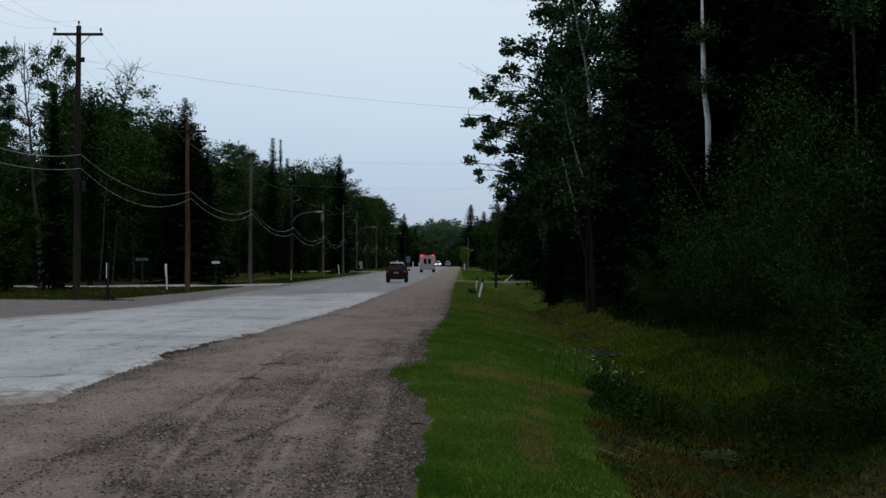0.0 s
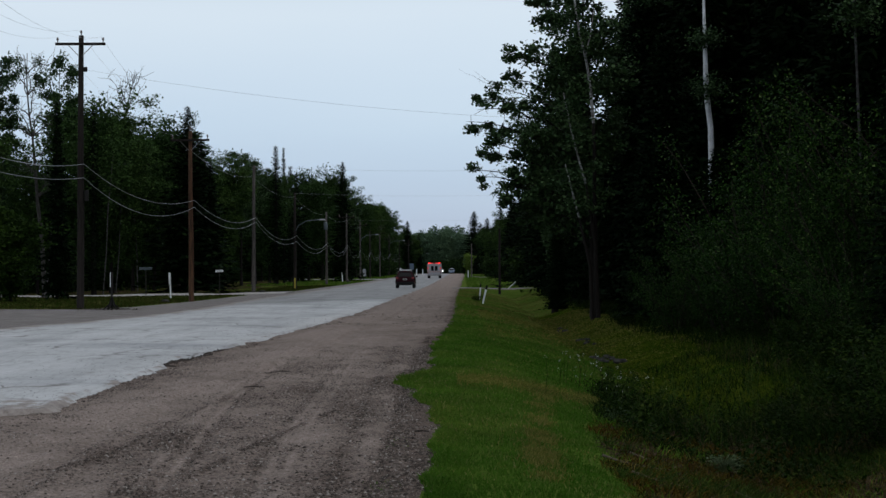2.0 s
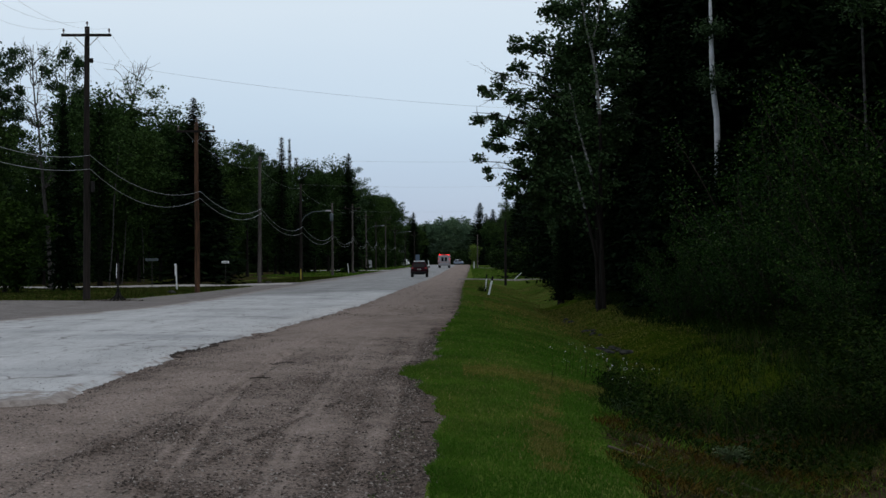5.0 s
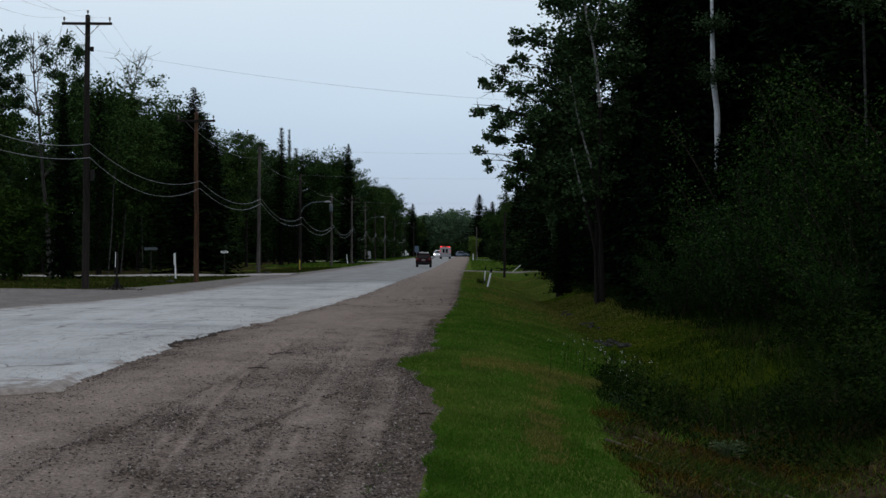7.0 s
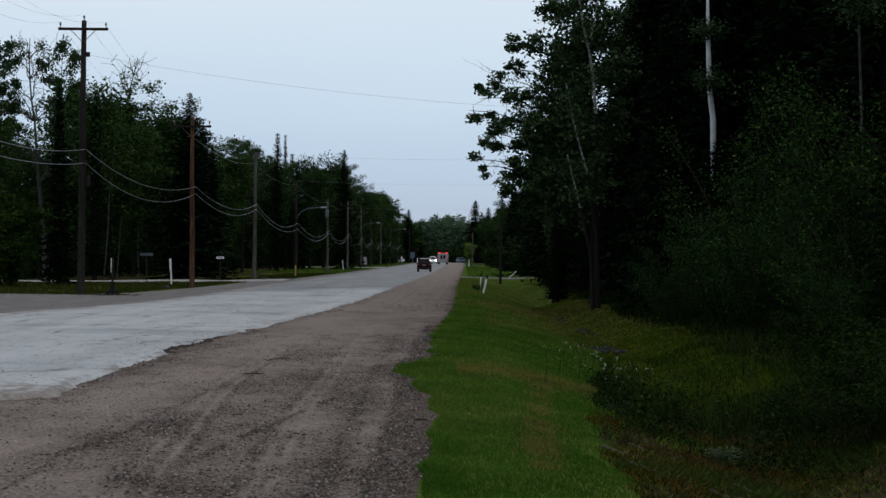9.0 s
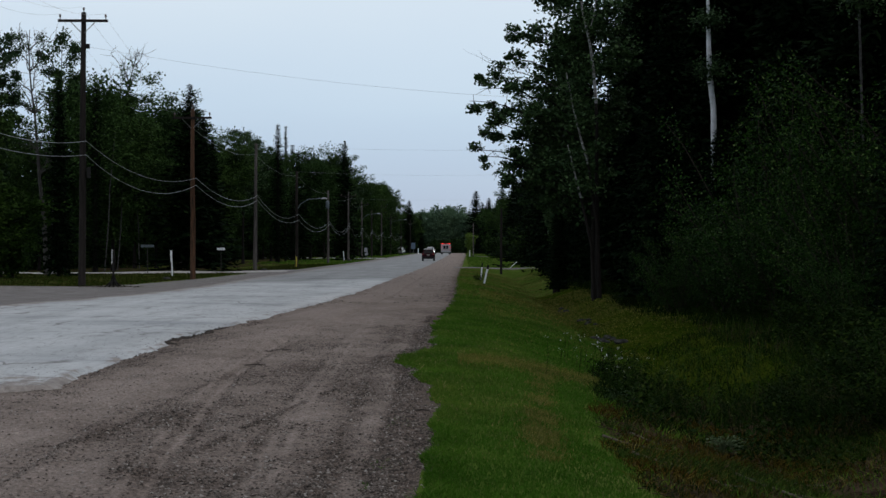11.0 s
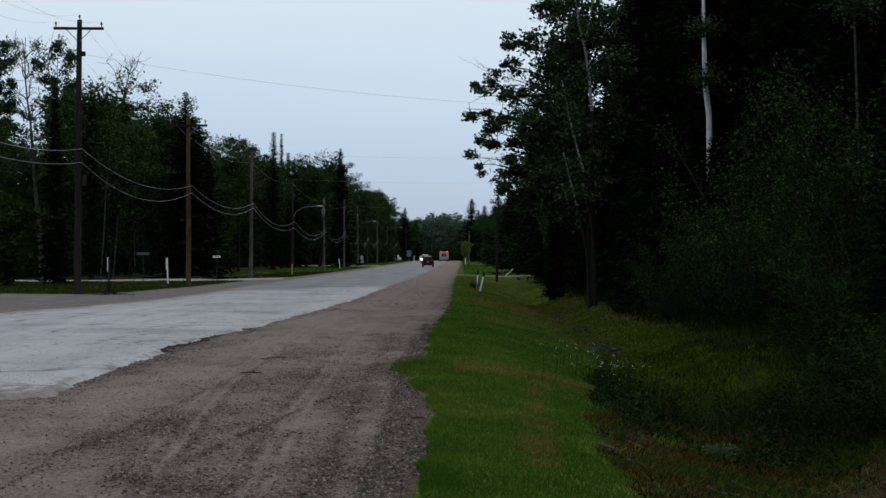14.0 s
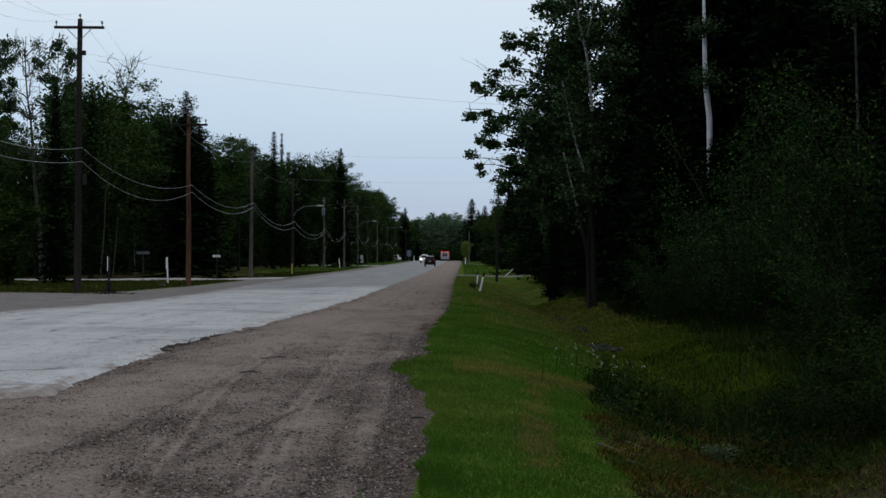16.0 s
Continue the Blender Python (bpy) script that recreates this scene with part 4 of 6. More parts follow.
    tagged(part("verge_turf", grid_mesh("verge_turf", xs, ys, land(xs, ys) + 0.012 * np.clip(mask, -8, 1)), M_TURF_DULL), "dull olive turf along the far verge", "turf", kind="structure")
    # olive turf sheet on the far bank, its colour also darkened for canopy shade
    ys, xs = np.meshgrid(np.concatenate([np.arange(26.5, 60, 0.3), np.arange(60, 92, 0.8)]), np.arange(3.2, 9.0, 0.15))
    mask = np.clip((xs - 3.6) / 0.4, -1, 1) + 0.5 * fbm(xs, ys, 1.1, 27.0)
    mask = np.minimum(mask, np.minimum((ys - 26.8) * 1.5, (90 - ys) * 0.6))
    tagged(part("bank_turf", grid_mesh("bank_turf", xs, ys, land(xs, ys) + 0.018 * np.clip(mask * 3, -2.5, 1)), M_TURF), "olive rough turf on the far ditch bank, darkened for tree shade", "turf", kind="structure")
    # brown litter and cut stems in front of them
    x, y = spread(42000, 1.3, 6.4, 11, 22.5, 1.0)
    k = (y < 20.6 + 0.6 * fbm(x, y, 1.3, 3.0)) & (x > 1.50 + 0.02 * (y - 15) + 0.2 * fbm(x, y, 1.5)) & (fbm(x, y, 1.2, 1.0) + 0.4 * rng.normal(size=len(x)) > -0.2)
    x, y = x[k], y[k]
    h = len(x) // 2
    field("cut_stems", x[:h], y[:h], 0.09, 0.010, M_WEED, "scrubby green stems by the ditch", 0.9)
    h = (2 * len(x)) // 5
    q = (3 * len(x)) // 5
    field("cut_stems", x[h:q], y[h:q], 0.09, 0.008, M_RUST, "rust-brown dry grass by the ditch", 0.9)
    w = (9 * len(x)) // 10
    field("cut_stems", x[q:w], y[q:w], 0.07, 0.010, M_RUST, "reddish-brown wilted stems by the ditch", 0.9)
    field("cut_stems", x[w:], y[w:], 0.10, 0.006, M_GRASS_DRY, "pale dry stems by the ditch", 1.3)
    x, y = spread(4200, 1.4, 6.4, 11, 21.5, 1.0)
    k = (fbm(x, y, 1.5, 21.0) > 0.15) & (x > 1.5)
    field("green_tufts", x[k], y[k], 0.13, 0.009, M_GRASS, "green tufts among the brown litter", 0.7)
    g = Bag()
    for q in range(700):
        yy = rng.uniform(12, 20.5)
        xx = 1.6 + 3.4 * rng.uniform() ** 1.4 + rng.normal(0, 0.1)
        a, ln = rng.uniform(0, 6.28), rng.uniform(0.05, 0.28)
        z = float(land(xx, yy)) + rng.uniform(0.01, 0.05)
        d = np.array([math.cos(a), math.sin(a), rng.normal(0, 0.2)]) * ln / 2
        tube(g, [np.array([xx, yy, z]) - d, np.array([xx, yy, z]) + d], [0.005, 0.003], 4, False)
    tagged(part("twig_litter", g.mesh("twig_litter"), M_LITTER), "brown twigs and litter by the ditch", "litter", kind="stuff")
    g = Bag()
    x, y = spread(9000, 1.35, 5.8, 12, 21, 1.0)
    k = (x > 1.55 + 0.2 * fbm(x, y, 1.5)) & (fbm(x, y, 1.4, 2.0) > 0.0)
    leaves(g, np.stack([x[k], y[k], land(x[k], y[k]) + 0.015], -1), 0.07, 0.04, rng, 1.5)
    tagged(part("leaf_litter", g.mesh("leaf_litter"), M_LITTER), "brown dead leaves and bare soil by the ditch", "litter", kind="stuff")
    # wilted grass heaped along the foot of the weeds
    x, y = spread(34000, 1.35, 6.8, 14, 22.5, 0.8)
    k = (x > 1.55 + 0.15 * fbm(x, y, 1.5, 2.0)) & (fbm(x, y, 1.1, 41.0) + 0.3 * rng.normal(size=len(x)) > 0.05) & (x < 0.3 * y)
    x, y = x[k], y[k]
    g = fbm(x, y, 0.9, 43.0) + 0.3 * rng.normal(size=len(x)) > 0.15
    field("wilted_grass", x[~g], y[~g], 0.11, 0.011, M_RUST, "rust-brown wilted grass before the weeds", 0.8)
    field("scrub_grass", x[g], y[g], 0.13, 0.011, M_WEED_PALE, "dull green scrub grass before the weeds", 0.7)
    # fallen sticks across the litter
    for x, y, a, ln in ((1.75, 16.8, 14, 0.75), (2.0, 17.6, -18, 0.5), (3.1, 16.3, -24, 0.9), (3.35, 16.0, 6, 0.6), (2.4, 15.2, 40, 0.45), (1.85, 15.6, -8, 0.55), (3.6, 17.6, 22, 0.5)):
        c, si = math.cos(radians(a)) * ln / 2, math.sin(radians(a)) * ln / 2
        pts = [(u * c, u * si + 0.03 * math.sin(3 * u), float(land(x + u * c, y + u * si) - land(x, y)) + 0.03 + 0.03 * abs(u)) for u in (-1, -0.4, 0.2, 1)]
        tagged(part("fallen_stick", rod_mesh("fallen_stick", pts, [0.015, 0.013, 0.010, 0.006], 6), M_STICK, at=pose(x, y, float(land(x, y)))), "weathered grey stick lying in brown litter", "stick", "sticks in the litter")
    # tall single stalks that stand out of the weeds
    g = Bag()
    for k in range(150):
        x, y = rng.uniform(2.2, 7.5), rng.uniform(21.5, 32)
        if fbm(x, y, 0.9, 31.0) < 0.05 or x > 0.26 * y + 0.3:
            continue
        h, z = rng.uniform(0.35, 0.8), float(land(x, y))
        b = rng.normal(0, 0.09, 2)
        line = np.array([(x, y, z), (x + b[0] * 0.4, y + b[1] * 0.4, z + h * 0.55), (x + b[0], y + b[1], z + h)])
        tube(g, line, [0.006, 0.005, 0.004], 4, False)
        us = rng.uniform(0.25, 1.0, 26)
        P = np.stack([np.interp(us, (0, 0.55, 1), line[:, i]) for i in range(3)], -1)
        leaves(g, P + rng.normal(0, 0.03, P.shape), 0.085, 0.022, rng, 0.2)
    tagged(part("weed_stalks", g.mesh("weed_stalks"), M_WEED_PALE), "tall leafy green weed stalks above the ditch", "weeds", kind="stuff")
    # a broad-leaved plant and a pale grey-green tuft
    for name, px, py, n, rad, ln, mat, label in (("burdock_plant", 6.55, 26.0, 26, 0.34, 0.26, M_LEAF_BRIGHT, "large-leaved green plant at the edge of the shade"), ("pale_weed", 2.95, 18.9, 110, 0.22, 0.045, M_WEED_GREY, "pale grey-green weed tuft among brown litter"), ("pale_weed", 2.05, 22.6, 50, 0.2, 0.04, M_WEED_GREY, "small pale weed beside dark rank growth")):
        g = Bag()
        for k in range(n):
            a, r, up = rng.uniform(0, 6.28), rad * math.sqrt(rng.uniform()), rng.uniform(0.12, 0.5) * rad * 2
            tip = np.array([r * math.cos(a), r * math.sin(a), up])
            tube(g, [(0, 0, -0.02), tip * np.array([0.4, 0.4, 0.7]), tip], [0.005, 0.004, 0.003], 4, False)
            leaves(g, tip[None] + tip[None] * np.array([[0.2, 0.2, 0.0]]), ln, ln * 0.5, rng, 1.0, np.array([[math.cos(a), math.sin(a), 0.25]]))
        tagged(part(name, g.mesh(name), mat, at=pose(px, py, float(land(px, py)))), label, "weed", "single plants by the ditch")


# ---- trees ----
def wander(rng, p, d, length, n, bend, rise=0.0):
    """A crooked line from p along d."""
    pts = [np.array(p, float)]
    d = unit(np.array(d, float))
    for _ in range(n):
        d = unit(d + bend * rng.normal(size=3) + np.array([0, 0, rise]))
        pts.append(pts[-1] + d * length / n)
    return np.array(pts), d


def broadleaf(seed, H, base, spread, limbs, n_leaf, leaf, r0, clump=0.55, lean=(0, 0), droop=0.0, fill=0.45, bias=0.0, core=0.10, shrink=0.0, reach=(), gaps=0.0):
    """Meshes of trunk with limbs, and of the crown, of a broad-leaved tree standing at the origin."""
    rng = np.random.default_rng(seed)
    wood, crown = Bag(), Bag()
    top = np.array([lean[0], lean[1], H * 0.93])
    ts = np.linspace(0, 1, 14)
    off = np.cumsum(rng.normal(0, 0.07, (14, 2)), 0) * ts[:, None]
    trunk = ts[:, None] ** 1.25 * top[None] * np.array([1, 1, 0]) + np.stack([off[:, 0], off[:, 1], ts * top[2]], -1)
    flare = 1 + 0.5 * np.exp(-ts * 30)
    tube(wood, trunk - [0, 0, 0.15], r0 * flare * (1 - 0.86 * ts), 8)
    seats = []
    for k in range(limbs):
        f = base + (0.96 - base) * (k + rng.uniform(0.1, 0.9)) / limbs
        p = np.array([np.interp(f, ts, trunk[:, i]) for i in range(3)])
        a = k * 2.4 + rng.uniform(-0.5, 0.5)
        if rng.uniform() < bias:
            a = math.pi + rng.normal(0, 0.5)
        prof = math.sin(math.pi * min(1, 0.22 + 0.86 * (1 - (f - base) / (1 - base)))) ** 0.7
        ln = spread * prof * rng.uniform(0.6, 1.15) * (1 - shrink * (f - base) / (1 - base))
        d = (math.cos(a), math.sin(a), rng.uniform(0.15, 0.75) - droop)
        limb, dd = wander(rng, p, d, ln, 6, 0.16, 0.05)
        rr = r0 * (1 - 0.86 * f) * 0.55
        tube(wood, limb, np.linspace(rr, rr * 0.2, 7), 5, False)
        for s in range(2, 7):
            if rng.uniform() < fill + 0.12 * s:
                seats.append(limb[s] + rng.normal(0, 0.2, 3))
        for _ in range(3):
            i = rng.integers(2, 6)
            tw, _d = wander(rng, limb[i], unit(limb[i] - limb[i - 1]) + 0.8 * rng.normal(size=3), ln * 0.45, 4, 0.2, 0.06)
            tube(wood, tw, np.linspace(rr * 0.35, rr * 0.1, 5), 4, False)
            seats += [tw[2] + rng.normal(0, 0.12, 3), tw[4]]
    for dx, dy, z in reach:
        z0 = z - 0.9 - 0.22 * abs(dx)
        a = np.array([np.interp(z0, trunk[:, 2], trunk[:, i]) for i in range(3)])
        e = np.array([dx, dy, z])
        us = np.linspace(0, 1, 8)
        limb = a + (e - a) * us[:, None] + np.array([0, 0, 0.5]) * np.sin(us * math.pi)[:, None] + rng.normal(0, 0.07, (8, 3))
        tube(wood, limb, np.linspace(0.05, 0.012, 8), 5, False)
        for s in (3, 4, 5, 6, 7, 7):
            for _ in range(2):
                q = limb[s] + rng.normal(0, 0.28, 3)
                tube(wood, [limb[s], (limb[s] + q) / 2, q], [0.012, 0.009, 0.005], 4, False)
                seats.append(q)
    seats.append(trunk[-1])
    seats = np.array(seats)
    if gaps:
        cell = [noise.noise(Vector(q) * 0.75 + Vector((seed, 0, 0))) for q in seats]
        seats = seats[np.array(cell) > np.quantile(cell, gaps)]
    w = rng.uniform(0.35, 1.4, len(seats))
    pick = rng.choice(len(seats), n_leaf, p=w / w.sum())
    rad = clump * rng.uniform(0.5, 1.25, len(seats))
    o = unit(rng.normal(size=(n_leaf, 3))) * (rng.uniform(0, 1, n_leaf) ** 0.55)[:, None]
    o[:, 2] *= 0.62
    leaves(crown, seats[pick] + o * rad[pick][:, None], leaf, leaf * 0.72, rng, 0.5)
    inner = seats[rng.integers(0, len(seats), int(n_leaf * core))]
    axis = np.stack([np.interp(inner[:, 2] / top[2], ts, trunk[:, i]) for i in range(2)] + [inner[:, 2]], -1)
    leaves(crown, axis + (inner - axis) * rng.uniform(0.1, 0.8, (len(inner), 1)) + rng.normal(0, 0.3, inner.shape), leaf * 1.4, leaf, rng, 0.3)
    return wood.mesh("trunk", True), crown.mesh("crown")


def conifer(seed, H, R, step, per, sprays, size, core=1500, taper=0.9, low=0.05):
    """Meshes of trunk and boughs of a spruce standing at the origin: whorls of drooping, feathered boughs up to a thin leader."""
    rng = np.random.default_rng(seed)
    wood, crown = Bag(), Bag()
    tube(wood, [(0, 0, -0.15), (0.03, 0, H * 0.5), (0, 0.02, H)], [0.016 * H, 0.009 * H, 0.01], 7)
    z = H * low
    P, A, L = [], [], []
    while z < H * 0.985:
        f = 1 - z / H
        ln0 = R * (0.025 + 0.975 * f ** taper) * rng.uniform(0.82, 1.12)
        turn = rng.uniform(0, 6.283)
        for k in range(per):
            if rng.uniform() < 0.08:
                continue
            a = turn + (k + rng.uniform(-0.4, 0.4)) * 6.283 / per
            ln = ln0 * rng.uniform(0.62, 1.15)
            d = np.array([math.cos(a), math.sin(a), 0])
            side = np.array([-d[1], d[0], 0])
            m = max(4, int(sprays * min(1, 0.25 + ln / R)))
            s = 0.12 + 0.88 * (np.arange(m) + rng.uniform(0.2, 0.8, m)) / m
            droop = ln * ((0.55 - 1.05 * min(1, f * 1.5)) * s + 0.22 * s ** 3)
            p = np.array([0, 0, z + rng.uniform(-0.12, 0.12)]) + d * (s * ln)[:, None] + np.stack([0 * s, 0 * s, droop], -1)
            sg = np.where(np.arange(m) % 2 == 0, 1.0, -1.0)
            reach = np.minimum(size, 0.10 + 0.55 * ln * (1.05 - 0.75 * s)) * rng.uniform(0.8, 1.2, m)
            P.append(p + side * (sg * reach * 0.38)[:, None])
            A.append(d * 0.7 + side * (sg * 0.8)[:, None] + np.array([0, 0, -0.30]))
            L.append(reach)
            P.append(p[-1:] + d * 0.05)
            A.append(d[None] + np.array([[0, 0, 0.15]]))
            L.append(np.full(1, min(size, 0.14 + 0.3 * ln)))
        z += step * (0.5 + 0.7 * f) * rng.uniform(0.8, 1.2)
    P, A, L = np.concatenate(P), np.concatenate(A), np.concatenate(L)
    leaves(crown, P, L, L * 0.46, rng, 0.9, A)
    zc = H * (0.05 + 0.86 * rng.uniform(0, 1, core) ** 1.2)
    ac = rng.uniform(0, 6.283, core)
    rc = R * (1 - zc / H) ** taper * rng.uniform(0.03, 0.55, core)
    leaves(crown, np.stack([rc * np.cos(ac), rc * np.sin(ac), zc], -1), R * 0.16 * (1.08 - zc / H), R * 0.08 * (1.08 - zc / H), rng, 0.2)
    tip = np.array([[0, 0, H - 0.12 * k] for k in range(5)])
    leaves(crown, tip, 0.22, 0.05, rng, 0.0, np.array([[0, 0, 1.0]]) + rng.normal(0, 0.25, (5, 3)))
    return wood.mesh("trunk", True), crown.mesh("crown")


def shrub(seed, H, W, stems, n_leaf, leaf, clump=0.4):
    rng = np.random.default_rng(seed)
    wood, crown = Bag(), Bag()
    seats = []
    for k in range(stems):
        a = rng.uniform(0, 6.283)
        r = W * math.sqrt(rng.uniform(0, 1)) * 0.55
        hh = H * (1 - 0.45 * (r / W)) * rng.uniform(0.6, 1.05)
        p = (r * 0.45 * math.cos(a), r * 0.45 * math.sin(a), -0.1)
        line, _d = wander(rng, p, (0.55 * math.cos(a) * r / W * 2, 0.55 * math.sin(a) * r / W * 2, 1.0), hh, 8, 0.10)
        tube(wood, line, np.linspace(0.022, 0.006, 9) * H / 4, 5, False)
        for s in range(2, 9):
            for _ in range(2):
                seats.append(line[s] + rng.normal(0, 0.11 * W, 3) * np.array([1, 1, 0.5]))
        seats.append(line[-1])
    seats = np.array(seats)
    seats[:, 2] = np.maximum(seats[:, 2], 0.12 * H * 0.5)
    w = rng.uniform(0.3, 1.3, len(seats))
    pick = rng.choice(len(seats), n_leaf, p=w / w.sum())
    o = unit(rng.normal(size=(n_leaf, 3))) * (rng.uniform(0, 1, n_leaf) ** 0.5)[:, None]
    leaves(crown, seats[pick] + o * clump * rng.uniform(0.6, 1.2, n_leaf)[:, None], leaf, leaf * 0.5, rng, 0.4)
    return wood.mesh("stems", True), crown.mesh("foliage")


def bare_tree(seed, H, r0):
    rng = np.random.default_rng(seed)
    wood = Bag()
    trunk, _d = wander(rng, (0, 0, -0.2), (0, 0, 1), H, 12, 0.05, 0.05)
    tube(wood, trunk, np.linspace(r0, 0.02, 13), 6)
    for k in range(26):
        i = rng.integers(5, 12)
        a = rng.uniform(0, 6.283)
        limb, _d = wander(rng, trunk[i], (math.cos(a), math.sin(a), 0.9), H * 0.16 * rng.uniform(0.5, 1.2), 6, 0.18, 0.06)
        tube(wood, limb, np.linspace(0.045, 0.012, 7), 5, False)
        for _ in range(6):
            j = rng.integers(2, 7)
            tw, _d = wander(rng, limb[j], rng.normal(size=3) + np.array([0, 0, 0.8]), H * 0.07, 4, 0.2)
            tube(wood, tw, np.linspace(0.016, 0.007, 5), 4, False)
    return wood.mesh("trunk", True)


class Kind:
    """One kind of tree: its first standing is built, the later ones are copies that share its meshes."""

    def __init__(self, name, meshes, bark, leaf, label, category, group, names=("trunk", "crown")):
        self.a = (name, meshes, bark, leaf, label, category, group, names)
        self.first = None

    def stand(self, x, y, scale=1.0, turn=None, wide=1.0, sink=0.0, lean=0.0):
        name, meshes, bark, leaf, label, category, group, names = self.a
        turn = random.uniform(0, 360) if turn is None else turn
        m = pose(x, y, float(land(x, y)) - sink, 0, lean, 0) @ pose(0, 0, 0, 0, 0, turn) @ Matrix.Diagonal((scale * wide, scale * wide, scale, 1))
        if self.first is None:
            self.first = thing(name, Matrix(), label, category, group)
            part(names[0], meshes[0], bark, self.first)
            if len(meshes) > 1:
                part(names[1], meshes[1], leaf, self.first)
            self.first.matrix_basis = m
            return self.first
        ob = copy_thing(self.first, Matrix())
        ob.matrix_basis = m
        return ob


def build_trees():
    far_g, right_g = "trees beyond the poles", "trees across the ditch"
    dec = [Kind("broadleaf_tree", broadleaf(21 + k, 14, 0.22, 4.0, 44, 20000, 0.23, 0.16, 0.9, core=0.22, gaps=0.15), M_BARK, M_LEAF, "leafy green broad-leaved tree at the forest edge", "tree", far_g) for k in range(3)]
    thin = Kind("poplar_tree", broadleaf(31, 15, 0.40, 2.4, 26, 11000, 0.20, 0.15, 0.66, fill=0.4, core=0.02, gaps=0.42), M_BARK, M_LEAF_ASPEN, "tall sparse poplar with gaps in its crown", "tree", far_g)
    far = [Kind("broadleaf_tree", broadleaf(41 + k, 15, 0.06, 4.6, 30, 6000, 0.44, 0.18, 1.1), M_BARK, M_LEAF_FAR, "distant broad-leaved tree with haze put into its leaf colour", "tree", "distant trees") for k in range(2)]
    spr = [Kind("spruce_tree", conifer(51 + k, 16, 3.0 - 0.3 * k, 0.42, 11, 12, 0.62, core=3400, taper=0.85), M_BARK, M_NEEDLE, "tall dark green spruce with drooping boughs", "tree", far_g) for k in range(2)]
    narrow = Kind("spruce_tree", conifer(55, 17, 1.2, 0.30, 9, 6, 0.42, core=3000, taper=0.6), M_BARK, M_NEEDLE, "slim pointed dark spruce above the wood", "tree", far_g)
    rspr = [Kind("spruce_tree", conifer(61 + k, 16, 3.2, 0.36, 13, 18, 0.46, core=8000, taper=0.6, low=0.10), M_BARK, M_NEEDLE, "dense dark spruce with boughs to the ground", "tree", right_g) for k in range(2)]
    arms = [(-5.0, 0.2, 6.3), (-4.6, -0.4, 6.0), (-4.5, 0.5, 6.9), (-5.1, 0.0, 8.3), (-4.5, -0.5, 8.9), (-4.2, 0.6, 8.0), (-3.8, 0.1, 10.1), (-3.2, -0.5, 10.9), (-2.7, 0.5, 11.3), (-4.4, 0.3, 9.2), (-2.4, 0.0, 13.6), (-3.4, 0.8, 9.4), (-3.0, -0.8, 7.6), (-2.6, 0.6, 6.4), (-2.0, -0.6, 9.9), (-1.3, 0.4, 14.0), (-3.6, 0.2, 4.9), (-3.2, -0.4, 5.5), (-2.8, 0.5, 4.3), (-3.9, 0.3, 5.6), (-2.4, -0.3, 5.0), (-4.4, 0.1, 7.4)]
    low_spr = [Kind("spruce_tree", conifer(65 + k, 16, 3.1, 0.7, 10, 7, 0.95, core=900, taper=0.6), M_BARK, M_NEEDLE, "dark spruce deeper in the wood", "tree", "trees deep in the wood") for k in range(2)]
    asp = [Kind("aspen_tree", broadleaf(71, 15, 0.34, 3.2, 24, 34000, 0.165, 0.12, 0.43, (-0.4, 0), 0.1, 0.4, 0.1, 0.22, 0.3, arms, 0.24), M_BARK, M_LEAF_ASPEN, "tall aspen with fluttering dark leaves beside the ditch", "tree", right_g),
           Kind("aspen_tree", broadleaf(72, 15.5, 0.28, 4.2, 42, 19000, 0.15, 0.15, 0.6, (-0.5, 0.3), 0.1, 0.5, 0.2, 0.12, gaps=0.3), M_BARK, M_LEAF_ASPEN, "tall aspen with fluttering dark leaves in the wood", "tree", right_g)]
    will = [Kind("willow_shrub", shrub(81 + k, 6.5, 2.8, 30, 21000, 0.095, 0.45), M_TWIG, M_LEAF_BUSH, "tall bushy willow with small leaves, some toned as glints", "shrub", "shrubs at the ditch", ("branchwork", "foliage")) for k in range(2)]
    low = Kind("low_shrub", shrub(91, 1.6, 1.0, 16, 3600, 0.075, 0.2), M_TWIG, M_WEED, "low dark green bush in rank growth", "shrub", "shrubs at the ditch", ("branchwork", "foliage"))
    under_s = Kind("forest_shrub", shrub(95, 4.0, 2.6, 12, 1500, 0.42, 0.6), M_TWIG, M_LEAF_SHADE, "green shrub with shade-darkened leaves under the forest edge", "shrub", "shrubs beyond the poles", ("branchwork", "foliage"))
    bare = Kind("dead_tree", (bare_tree(97, 15.5, 0.16),), M_DEADWOOD, None, "bare dead tree with bleached twigs", "tree", far_g)
    fresh = Kind("young_tree", broadleaf(99, 5.0, 0.10, 1.6, 24, 6000, 0.20, 0.07, 0.55), M_BARK, M_LEAF_LIGHT, "small bright green young tree beside the road", "tree", "")
    F = 2926.0

    def by(px, lat):
        """The place on the far side, lat metres left of the axis, that lies in this direction."""
        return -lat, F * lat / (814 - px)

    def left(kind, px, lat, H, own, **k):
        x, y = by(px, lat)
        kind.stand(x, y, H / own, **k)

    # far side of the road, front row
    left(dec[0], -60, 27, 10.5, 14); left(thin, -12, 26, 14.2, 15, wide=0.75); left(bare, 71, 26, 15.4, 15.5, turn=40); left(thin, 104, 28, 17.4, 15, turn=200, wide=0.7)
    left(spr[1], 93, 24, 11.8, 16, wide=0.75); left(dec[2], 58, 31, 9.4, 14); left(dec[1], 135, 27, 13.0, 14); left(narrow, 158, 25.5, 12.8, 17); left(dec[2], 190, 26, 13.6, 14)
